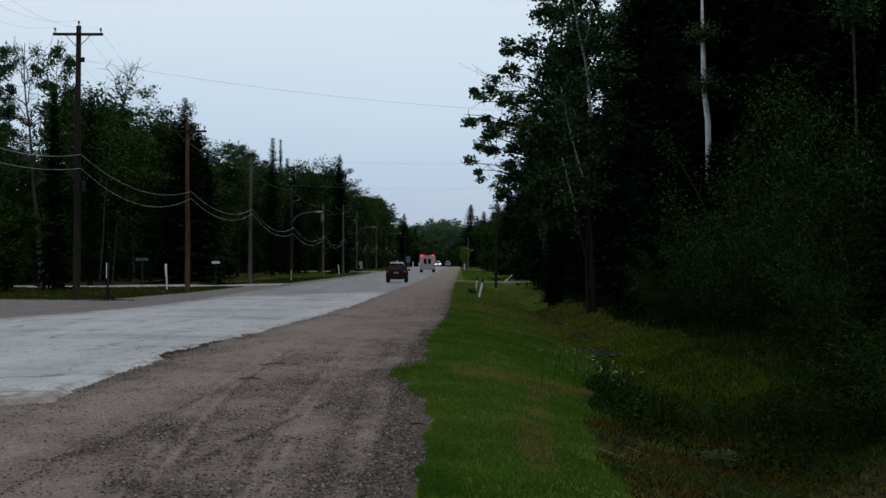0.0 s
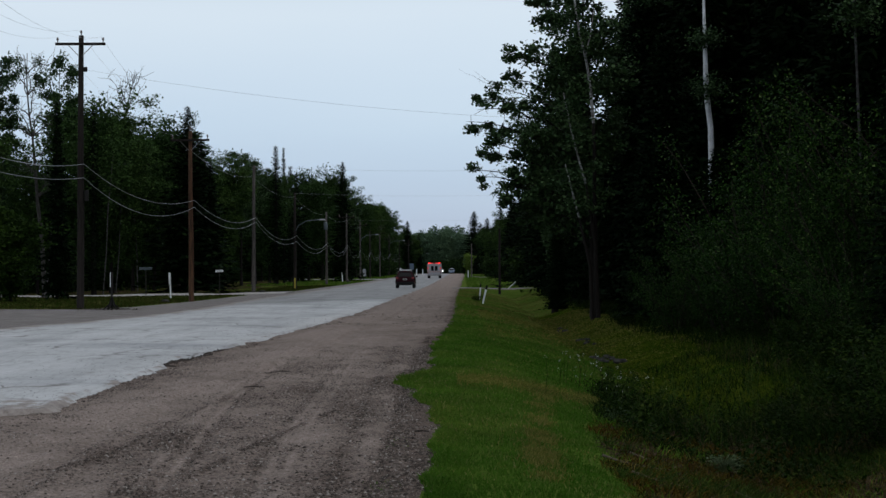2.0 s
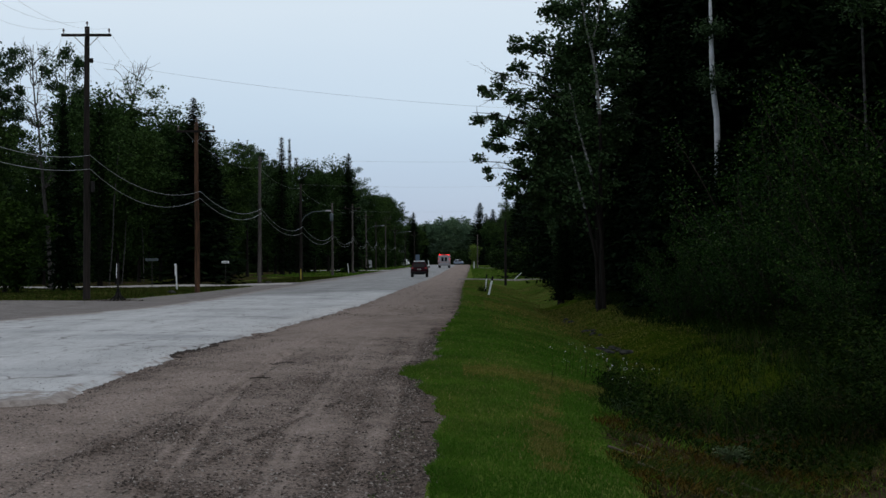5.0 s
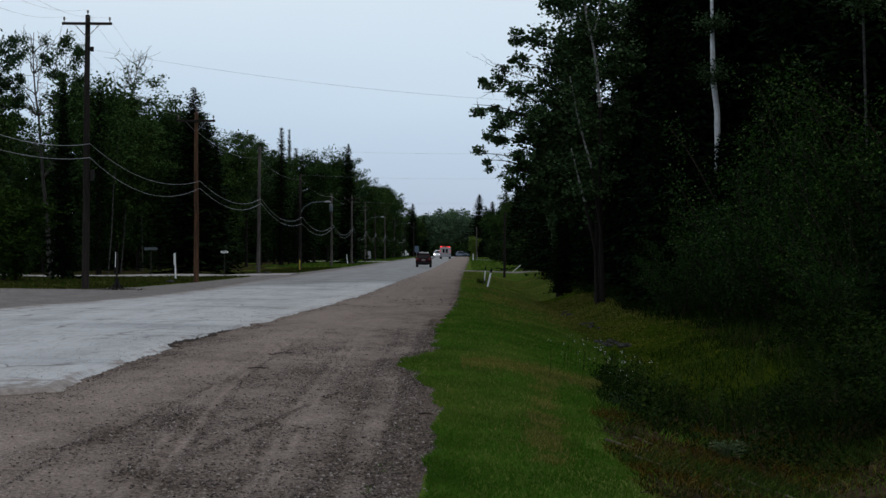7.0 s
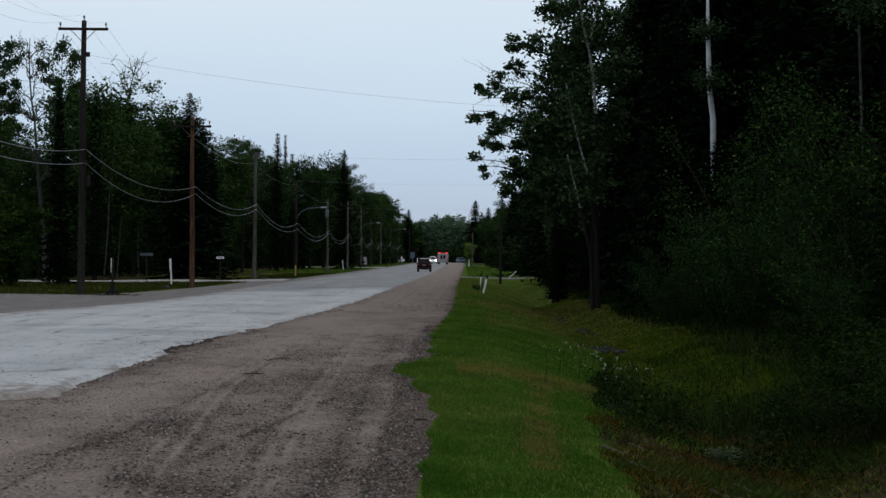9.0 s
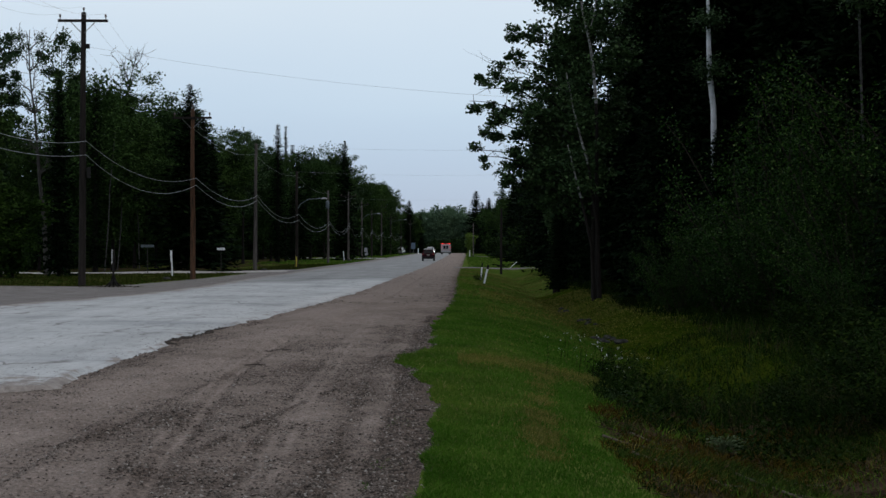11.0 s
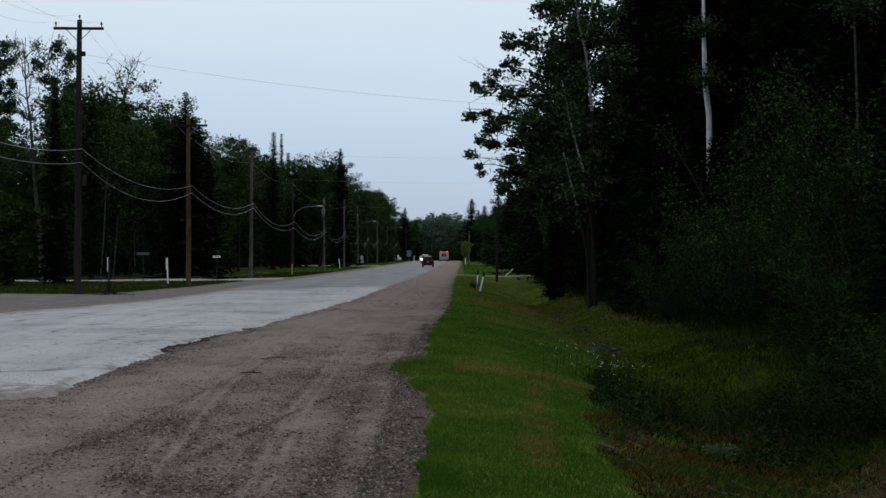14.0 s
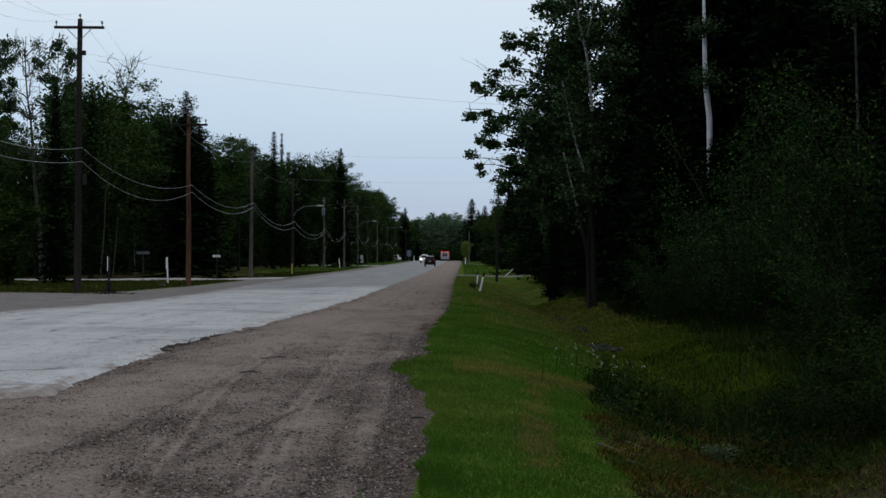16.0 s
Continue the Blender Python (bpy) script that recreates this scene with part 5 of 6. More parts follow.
    left(dec[0], 228, 27, 12.4, 14); left(bare, 178, 33, 20.6, 15.5, turn=150); left(dec[1], 266, 26, 13.4, 14); left(dec[2], 294, 26.5, 14.4, 14); left(dec[0], 309, 27.5, 13.2, 14); left(spr[0], 326, 20.5, 13.9, 16, wide=1.5); left(spr[1], 350, 21.5, 12.6, 16, wide=1.3); left(spr[1], 366, 21.0, 10.8, 16, wide=1.3)
    left(dec[2], 388, 25, 12.6, 14); left(thin, 420, 24, 15.2, 15); left(thin, 440, 24.5, 15.2, 15, turn=80); left(dec[0], 445, 25, 13.6, 14); left(narrow, 482, 22, 16.3, 17, wide=1.25); left(narrow, 496, 22.5, 17.1, 17, wide=0.7); left(narrow, 508, 22.5, 15.2, 17, wide=1.3)
    left(dec[1], 470, 24, 13.4, 14); left(spr[1], 518, 22.5, 14.8, 16); left(dec[2], 540, 22, 14.6, 14); left(dec[0], 564, 21, 15.4, 14); left(spr[0], 601, 16.8, 16.8, 16, wide=1.0)
    left(dec[1], 583, 21, 15.4, 14); left(thin, 617, 19, 15.0, 15); left(dec[2], 624, 20, 14.0, 14); left(dec[0], 638, 19, 14.2, 14); left(dec[1], 655, 19, 15.0, 14); left(dec[2], 668, 18.5, 15.0, 14); left(dec[0], 681, 18, 14.0, 14)
    # second rows and undergrowth beyond the poles
    rng = np.random.default_rng(3)
    for px in range(-90, 690, 21):
        lat = np.interp(px, (0, 500, 690), (34, 29, 25)) + rng.uniform(-2.5, 5)
        top = np.interp(px, (0, 60, 130, 300, 460, 620, 690), (10.4, 10.2, 11.4, 13.0, 13.5, 15, 15))
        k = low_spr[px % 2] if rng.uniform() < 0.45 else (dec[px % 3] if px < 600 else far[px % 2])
        own = 16 if k in low_spr else (14 if k in dec else 15)
        left(k, px, lat, top * rng.uniform(0.85, 1.0), own)
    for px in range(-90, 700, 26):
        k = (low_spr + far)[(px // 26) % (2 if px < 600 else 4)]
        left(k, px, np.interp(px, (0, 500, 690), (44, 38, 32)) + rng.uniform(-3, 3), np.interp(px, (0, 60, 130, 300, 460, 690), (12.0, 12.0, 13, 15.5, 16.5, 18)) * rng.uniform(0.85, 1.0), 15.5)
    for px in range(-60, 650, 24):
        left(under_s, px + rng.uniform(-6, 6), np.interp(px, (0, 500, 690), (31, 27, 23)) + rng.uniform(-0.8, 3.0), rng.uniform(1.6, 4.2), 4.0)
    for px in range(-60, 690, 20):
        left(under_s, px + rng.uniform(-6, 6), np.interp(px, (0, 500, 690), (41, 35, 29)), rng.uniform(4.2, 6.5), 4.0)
    sapling = Kind("young_tree", broadleaf(98, 5.0, 0.08, 2.0, 24, 4200, 0.2, 0.07, 0.6), M_BARK, M_LEAF_BRIGHT, "bushy green young tree at the forest edge", "tree", far_g)
    left(low_spr[0], 548, 27, 12.5, 16); left(low_spr[1], 536, 28, 12.5, 16); left(low_spr[1], 560, 26, 12.0, 16)
    left(sapling, 10, 25.0, 4.8, 5.0, wide=1.3)
    left(sapling, -40, 25.0, 4.8, 5.0, wide=1.3)
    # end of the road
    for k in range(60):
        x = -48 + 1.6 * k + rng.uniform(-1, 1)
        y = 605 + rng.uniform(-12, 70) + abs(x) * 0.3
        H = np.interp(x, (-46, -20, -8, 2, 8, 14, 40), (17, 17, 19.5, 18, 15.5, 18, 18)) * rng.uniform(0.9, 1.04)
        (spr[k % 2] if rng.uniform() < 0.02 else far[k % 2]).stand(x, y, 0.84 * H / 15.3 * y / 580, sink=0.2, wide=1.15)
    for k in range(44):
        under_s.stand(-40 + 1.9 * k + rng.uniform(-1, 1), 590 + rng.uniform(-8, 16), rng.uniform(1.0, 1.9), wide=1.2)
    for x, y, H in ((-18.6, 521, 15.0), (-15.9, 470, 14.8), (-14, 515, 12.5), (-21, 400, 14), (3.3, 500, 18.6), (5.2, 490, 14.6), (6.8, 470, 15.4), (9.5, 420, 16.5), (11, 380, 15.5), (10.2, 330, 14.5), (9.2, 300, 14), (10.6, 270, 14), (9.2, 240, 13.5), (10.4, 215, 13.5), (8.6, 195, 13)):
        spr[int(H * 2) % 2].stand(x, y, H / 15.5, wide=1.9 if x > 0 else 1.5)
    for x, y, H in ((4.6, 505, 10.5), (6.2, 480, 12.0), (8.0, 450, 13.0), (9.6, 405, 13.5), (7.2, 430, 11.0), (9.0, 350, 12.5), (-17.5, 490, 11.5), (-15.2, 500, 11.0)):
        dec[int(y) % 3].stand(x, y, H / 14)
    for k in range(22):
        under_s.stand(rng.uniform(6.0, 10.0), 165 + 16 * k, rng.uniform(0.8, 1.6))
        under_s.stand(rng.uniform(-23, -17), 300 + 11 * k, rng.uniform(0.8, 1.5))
    fresh.stand(0.95, 332, 0.9, wide=0.9)
    # across the ditch
    asp[0].stand(5.6, 71.5, 1.02, turn=0)
    asp[1].stand(8.7, 80.0, 0.95, turn=60)
    asp[1].stand(4.9, 90.0, 0.74, turn=200)
    for x, y, s in ((10.4, 84.5, 1.4), (11.6, 88.0, 1.45), (13.4, 90.0, 1.5), (12.4, 80.0, 1.4)):
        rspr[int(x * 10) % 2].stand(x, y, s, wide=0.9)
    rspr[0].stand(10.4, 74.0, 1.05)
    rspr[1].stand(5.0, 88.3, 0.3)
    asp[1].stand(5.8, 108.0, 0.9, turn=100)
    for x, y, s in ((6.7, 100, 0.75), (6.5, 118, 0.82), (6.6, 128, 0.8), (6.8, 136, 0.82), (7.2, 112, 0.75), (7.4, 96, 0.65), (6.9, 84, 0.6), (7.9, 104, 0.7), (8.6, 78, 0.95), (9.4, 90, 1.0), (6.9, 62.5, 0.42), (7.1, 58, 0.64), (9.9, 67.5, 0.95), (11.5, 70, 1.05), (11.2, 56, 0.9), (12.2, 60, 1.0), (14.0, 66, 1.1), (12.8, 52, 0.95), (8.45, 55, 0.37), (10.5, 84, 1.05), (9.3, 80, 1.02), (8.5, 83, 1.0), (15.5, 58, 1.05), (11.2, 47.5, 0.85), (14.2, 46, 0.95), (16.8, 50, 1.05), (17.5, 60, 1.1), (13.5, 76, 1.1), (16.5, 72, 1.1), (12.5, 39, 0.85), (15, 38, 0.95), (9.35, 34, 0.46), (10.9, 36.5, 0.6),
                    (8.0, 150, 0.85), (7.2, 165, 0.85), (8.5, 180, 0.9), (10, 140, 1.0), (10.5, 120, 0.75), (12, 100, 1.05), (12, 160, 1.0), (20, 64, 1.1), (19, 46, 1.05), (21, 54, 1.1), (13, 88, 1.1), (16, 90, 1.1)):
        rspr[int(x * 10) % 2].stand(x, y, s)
    # deep spruces, largely unseen, added to block skylight from behind the wood
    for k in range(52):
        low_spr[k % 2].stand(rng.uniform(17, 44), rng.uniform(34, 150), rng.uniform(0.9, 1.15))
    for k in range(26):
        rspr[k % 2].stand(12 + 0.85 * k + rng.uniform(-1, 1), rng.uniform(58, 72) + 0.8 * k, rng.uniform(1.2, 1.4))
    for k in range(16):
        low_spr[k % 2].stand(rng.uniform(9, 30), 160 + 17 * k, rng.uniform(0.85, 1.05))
    for x, y, s, w in ((8.6, 45, 1.12, 0.95), (10.2, 44, 1.22, 0.95), (11.6, 40, 1.2, 1.0), (7.8, 48, 0.66, 1.0), (8.3, 42, 0.62, 1.2), (9.2, 38.5, 0.72, 1.15), (12.2, 46, 1.2, 1.0), (8.6, 35.5, 0.42, 1.3), (6.8, 52, 0.5, 1.1)):
        will[int(x * 10) % 2].stand(x, y, s, wide=w)
    for x, y, s, w in ((2.45, 26.6, 0.42, 1.3), (3.0, 25.6, 0.40, 1.3), (3.9, 24.6, 0.36, 1.4), (4.7, 24.0, 0.40, 1.3), (6.6, 30, 0.7, 1.2), (7.2, 34, 0.8, 1.2), (4.6, 22.6, 0.5, 1.4), (5.6, 22.2, 0.85, 1.2), (5.3, 20.6, 0.7, 1.2), (6.5, 25, 0.95, 1.2), (7.2, 30, 1.0, 1.2), (7.8, 38, 0.8, 1.2), (7.4, 42, 0.6, 1.2), (5.9, 60.5, 0.5, 1.3), (6.3, 66, 0.5, 1.4), (6.2, 75, 0.6, 1.3)):
        low.stand(x, y, s, wide=w)
    # pale stems of the aspen clump, in darker bark below the cut height
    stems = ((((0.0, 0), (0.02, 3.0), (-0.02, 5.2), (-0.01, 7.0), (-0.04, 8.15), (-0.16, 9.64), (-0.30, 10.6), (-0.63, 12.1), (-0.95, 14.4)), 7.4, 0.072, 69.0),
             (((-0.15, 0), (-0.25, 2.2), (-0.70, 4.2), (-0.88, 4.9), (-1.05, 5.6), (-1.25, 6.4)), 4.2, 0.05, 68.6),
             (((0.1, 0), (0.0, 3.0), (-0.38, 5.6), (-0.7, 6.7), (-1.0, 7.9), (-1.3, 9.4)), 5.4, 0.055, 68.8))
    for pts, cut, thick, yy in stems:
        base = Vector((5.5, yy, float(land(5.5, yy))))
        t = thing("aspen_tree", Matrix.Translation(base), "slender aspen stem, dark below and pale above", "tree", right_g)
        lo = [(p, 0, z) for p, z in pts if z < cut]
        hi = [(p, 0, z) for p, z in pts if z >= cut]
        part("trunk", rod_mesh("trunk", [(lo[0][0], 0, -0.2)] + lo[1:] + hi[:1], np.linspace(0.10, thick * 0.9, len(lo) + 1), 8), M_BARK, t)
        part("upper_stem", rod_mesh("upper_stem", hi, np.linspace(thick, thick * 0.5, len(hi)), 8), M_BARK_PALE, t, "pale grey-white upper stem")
        if cut == 7.4:
            part("fork", rod_mesh("fork", [(-0.36, 0, 11.0), (-0.15, -0.05, 11.8), (0.0, -0.1, 12.9)], [0.04, 0.03, 0.015], 6), M_BARK_PALE, t, "pale forking branch")
            g = Bag()
            twig = np.array([(-1.2, -0.2, 8.6), (-2.6, -0.4, 9.2), (-3.7, -0.4, 9.55), (-4.6, -0.3, 9.85), (-5.1, -0.3, 10.15)])
            tube(g, twig, [0.022, 0.014, 0.010, 0.007, 0.004], 5, False)
            for k in range(22):
                q = twig[1] + (twig[4] - twig[1]) * rng.uniform()
                e = q + rng.normal(0, 1, 3) * np.array([0.18, 0.12, 0.16]) + np.array([-0.25, 0, 0.08])
                tube(g, [q, (q + e) / 2 + rng.normal(0, 0.04, 3), e], [0.005, 0.004, 0.002], 4, False)
            part("bare_bough", g.mesh("bare_bough"), M_DEADWOOD, t, "bare dead bough with fine twigs")
        g = Bag()
        for zz in (4.6, 5.5, 6.3, 7.2, 8.3, 9.2, 10.2, 11.2, 12.0, 12.7):
            at = np.array([np.interp(zz, [z for _p, z in pts], [p for p, _z in pts]), -0.45, zz])
            leaves(g, at + np.array([rng.normal(0, 0.35), 0, rng.normal(0, 0.2)]) + rng.normal(0, 1, (90, 3)) * np.array([0.34, 0.2, 0.16]), 0.15, 0.11, rng)
        tagged(part("leaf_spray", g.mesh("leaf_spray"), M_LEAF_ASPEN, t), kind="stuff")
    # deep row that closes the wood beyond the poles
    for px in range(-120, 690, 27):
        left(low_spr[(px // 27) % 2], px + rng.uniform(-6, 6), np.interp(px, (0, 500, 690), (50, 40, 31)), np.interp(px, (0, 500, 690), (15.5, 15, 15)) * rng.uniform(0.9, 1.05), 16, wide=1.3)
    # thin stems in the dark wood beyond the poles, their bark dimmed for shade
    for px, lat, r in ((72, 27, 0.05), (174, 26.5, 0.055), (197, 27, 0.045), (236, 28, 0.045), (484, 24, 0.05)):
        x, y = by(px, lat - 1.5)
        t = thing("aspen_tree", pose(x, y, float(land(x, y)), 0, rng.uniform(-3, 5), 0), "thin stem with shade-dimmed bark at the dark forest edge", "tree", far_g)
        part("trunk", rod_mesh("trunk", [(0, 0, -0.2), (0.05, 0, 3.0), (-0.05, 0.1, 6.0), (0.1, 0, 10.0)], [r, r * 0.9, r * 0.8, r * 0.4], 7), M_BARK_DIM, t)
        g = Bag()
        leaves(g, rng.normal(0, 1, (1300, 3)) * np.array([0.9, 0.9, 1.5]) + np.array([0.1, 0, 9.0]), 0.22, 0.16, rng)
        part("crown", g.mesh("crown"), M_LEAF, t)
    low.stand(0.78, 94.0, 0.3, wide=1.3)
    # white birches between the spruces, the second in bark dimmed for shade
    for pts, r in ((((9.2, -0.4), (9.3, 3.0), (9.31, 5.65), (9.29, 6.95), (9.14, 8.2), (9.10, 9.85), (9.07, 11.4), (9.0, 15.0)), 0.14), (((10.72, -0.3), (10.72, 4), (10.64, 6.5), (10.58, 8.5), (10.22, 13)), 0.045)):
        y = 62.0 if r == 0.14 else 44.6
        t = thing("birch_tree", pose(pts[0][0], y, pts[0][1]), "white-barked birch trunk among dark spruces", "tree", right_g)
        part("trunk", rod_mesh("trunk", [(p - pts[0][0], 0.0, z - pts[0][1]) for p, z in pts], np.interp([z for _p, z in pts], (0, 6, 9, 11, 15), (r * 0.9, r * 0.82, r * 0.72, r * 0.38, r * 0.28)), 10), M_BIRCH if r > 0.1 else M_BARK_DIM, t)
        g = Bag()
        q = np.array([(pts[-1][0] - pts[0][0], 0, pts[-1][1] - pts[0][1])]) + rng.normal(0, 1.0, (900, 3))
        leaves(g, q, 0.12, 0.08, rng)
        part("crown", g.mesh("crown"), M_LEAF_ASPEN, t)
        g = Bag()
        for zz, wide, tall in ((8.75, 0.36, 0.26), (10.65, 0.3, 0.18)):
            leaves(g, np.array([(np.interp(zz, [z for _p, z in pts], [p for p, _z in pts]) - pts[0][0], -0.35, zz)]) + rng.normal(0, 1, (800, 3)) * np.array([wide, 0.25, tall]), 0.12, 0.08, rng)
        tagged(part("leaf_spray", g.mesh("leaf_spray"), M_LEAF_ASPEN, t), kind="stuff")
    # white flower heads above the ditch weeds
    g, st = Bag(), Bag()
    t = thing("flowering_weeds", pose(2.45, 27.4, float(land(2.45, 27.4))), "leggy weeds with tiny white flower heads", "weeds")
    for k in range(50):
        x, y, h = rng.normal(-0.1, 0.45), rng.normal(0, 1.5), rng.uniform(0.25, 0.7)
        z0 = float(land(2.45 + x, 27.4 + y) - land(2.45, 27.4))
        tube(st, [(x, y, z0 - 0.03), (x + 0.03, y, z0 + h * 0.6), (x + rng.normal(0, 0.05), y, z0 + h)], [0.003, 0.003, 0.002], 4, False)
        leaves(g, np.array([[x, y, z0 + h]]) + rng.normal(0, 0.016, (4, 3)), 0.016, 0.014, rng)
    part("stalks", st.mesh("stalks"), M_WEED, t)
    part("flower_heads", g.mesh("flower_heads"), M_WHITE, t, "tiny white flower heads")


# ---- poles and cables ----
# place across and along, height, wood, crossarm height or 0, side of the crossarm
POLES = ((-16.6, 44.0, 12.0, 0, 11.5), (-17.2, 74.0, 12.3, 0, 11.9), (-14.75, 89.4, 9.25, 1, 8.75), (-15.4, 121.0, 9.4, 2, 0), (-15.0, 147.0, 8.6, 0, 0), (-16.0, 193.0, 8.5, 2, 0),
         (-15.7, 222.0, 9.1, 2, 8.7), (-16.1, 258.0, 9.0, 2, 8.5), (-16.4, 290.0, 8.4, 0, 0), (-16.6, 328.0, 10.2, 2, 9.7), (-16.4, 365.0, 8.8, 0, 8.2), (-15.5, 400.0, 8.8, 0, 0), (-14.6, 440.0, 9.0, 0, 8.2))


def lathe(profile, sides=10):
    g = Bag()
    tube(g, [(0, 0, z) for _r, z in profile], [r for r, _z in profile], sides)
    return g.mesh("turned", True)


def build_poles():
    insul = lathe([(0.02, -0.12), (0.02, 0.0), (0.05, 0.02), (0.055, 0.06), (0.035, 0.08), (0.045, 0.11), (0.02, 0.14)])
    for i, (x, y, h, wood, arm) in enumerate(POLES):
        mat = (M_POLE, M_POLE_RED, M_POLE_GREY)[wood]
        z = float(land(x, y))
        lean = (0, 0.35, -0.1, 0.5, 0.1, 0, 0.2, -0.2, 0, 0.1, 0, 0, 0)[i]
        t = thing("utility_pole", pose(x, y, z, 0, lean, 0), ("tall weathered wooden utility pole with a crossarm", "reddish-brown wooden utility pole beside a gravel lane", "slender grey wooden utility pole on the grass verge")[wood], "utility pole", "utility poles along the road")
        r = 0.17 if h > 11 else 0.15
        part("pole", rod_mesh("pole", [(0, 0, -0.4), (0.01, 0, h * 0.3), (-0.015, 0, h * 0.65), (0, 0, h)], [r, r * 0.95, r * 0.8, r * 0.66], 12), mat, t)
        if arm:
            w = 2.25 if h > 11 else 2.1
            bm = box_bm(0, -0.17, arm, w, 0.10, 0.12, 0.012)
            part("crossarm", bm, M_POLE, t)
            for s in (-1, 1):
                part("brace", rod_mesh("brace", [(s * 0.55, -0.14, arm - 0.05), (s * 0.06, -0.16, arm - 0.55)], 0.018, 5), M_GALV, t)
                part("insulator", insul, M_CERAMIC, t, at=pose(s * (w / 2 - 0.1), -0.17, arm + 0.16))
            part("insulator", insul, M_CERAMIC, t, at=pose(0, 0, h + 0.10))
        if i == 1:
            part("splice_box", box_bm(0.28, -0.05, 5.1, 0.16, 0.14, 0.5, 0.02), M_IRON, t)
        if i in (4, 7, 10):
            hz, out = {4: (6.2, 2.3), 7: (7.1, 2.5), 10: (7.9, 3.1)}[i]
            g = Bag()
            tube(g, [(0, 0, hz - 1.1), (0.35, -0.05, hz - 0.5), (out * 0.45, -0.1, hz - 0.12), (out, -0.1, hz)], 0.035, 7)
            arm_ob = part("lamp_arm", g.mesh("lamp_arm", True), M_GREY_SIGN, t)
            part("lamp_head", box_bm(out + 0.15, -0.1, hz - 0.02, 0.62, 0.26, 0.16, 0.05, 0.7), M_GALV, arm_ob, "grey cobra-head street lamp")
        if i == 9:
            part("crossarm", box_bm(0, -0.17, 8.75, 2.1, 0.10, 0.12, 0.012), M_POLE, t)
        if i == 1:
            part("wire_bracket", box_bm(0.2, 0, 10.78, 0.16, 0.08, 0.22, 0.02), M_IRON, t, "dark bracket that holds a service wire")
        if i == 5:
            tr = part("transformer", lathe([(0.05, 6.35), (0.19, 6.37), (0.21, 6.45), (0.21, 7.15), (0.18, 7.25), (0.06, 7.3)], 14), M_GREY_SIGN, t, "grey can-shaped transformer", at=pose(-0.05, -0.42, 0))
            part("bushing", insul, M_CERAMIC, tr, at=pose(0.05, 0, 7.42))
        if i == 4:
            part("marker_strip", box_bm(0, -0.160, 0.55, 0.12, 0.02, 0.9), M_YELLOW, t, "yellow marker strip")
    # small pole on the right with the drive, and one far down
    for x, y, h, label in ((3.05, 140.0, 5.6, "short dark wooden pole at the driveway"), (1.6, 327.0, 6.7, "thin distant wooden pole by a small tree")):
        t = thing("wooden_post", pose(x, y, float(land(x, y)), 0, 0.2, 0), label, "utility pole", "poles across from the houses")
        part("pole", rod_mesh("pole", [(0, 0, -0.4), (0, 0, h)], [0.12, 0.09], 10), M_BARK if y < 200 else M_POLE_GREY, t)


def cable(name, pts, sag, r, mat, label, group):
    """A hanging line through its holding points."""
    g = Bag()
    line = []
    for a, b, s in zip(pts[:-1], pts[1:], sag):
        a, b = np.array(a, float), np.array(b, float)
        for u in np.linspace(0, 1, 15)[:-1]:
            line.append(a + (b - a) * u - np.array([0, 0, 4 * s * u * (1 - u)]))
    line.append(np.array(pts[-1], float))
    tube(g, line, r, 6)
    tagged(part(name, g.mesh(name, True), mat), label, "cable", group)


def build_cables():
    P = POLES
    hi = [6.7, 6.5, 5.5, 5.58, 4.78, 4.9, 5.1, 5.1, 5.1, 5.2, 5.2, 5.2]
    lo = [6.0, 5.88, 5.12, 5.25, 4.25, 4.6, 4.75, 4.7, 4.7, 4.8, 4.8, 4.8]
    for hs, sg, nm in ((hi, [0.79, 0.8, 0.75, 0.9, 1.0, 1.2, 1.3, 1.2, 1.2, 1.2, 1.2], "upper"), (lo, [0.66, 1.0, 0.8, 0.8, 1.0, 1.2, 1.3, 1.2, 1.2, 1.2, 1.2], "lower")):
        cable("telephone_cable", [(P[i][0] + 0.18, P[i][1], hs[i]) for i in range(12)], sg, 0.0125, M_CABLE, "thick pale telephone cable sagging between the poles", "telephone cables")
    for s in (-1.02, 1.02, 0):
        cable("power_line", [(P[0][0] + s, P[0][1], 12.3), (P[1][0] + s, P[1][1] - 0.17, 12.18 if s else 12.5), (P[2][0] + s * 0.93, P[2][1] - 0.17, 9.05 if s else 9.5)], [1.32, 0.9], 0.004, M_WIRE, "thin dark power line between the pole tops", "power lines")
    cable("power_line", [(P[2][0], P[2][1], 8.2), (P[3][0], P[3][1], 8.6), (P[4][0], P[4][1], 8.2), (P[5][0], P[5][1], 8.2), (P[6][0], P[6][1], 8.4), (P[7][0], P[7][1], 8.3)], [0.5] * 5, 0.005, M_WIRE, "thin dark power line between the pole tops", "power lines")
    for a, b, s in (((-17.03, 74, 10.75), (6.0, 79, 8.75), 0.42), ((-15.3, 121, 9.3), (9.0, 124, 9.3), 0.3), ((-14.9, 147, 8.55), (9.0, 165, 9.3), 0.3), ((-15.6, 222, 8.45), (9.0, 240, 9.2), 0.3)):
        cable("service_wire", [a, b], [s], 0.005, M_WIRE, "thin service wire crossing over the road", "service wires")


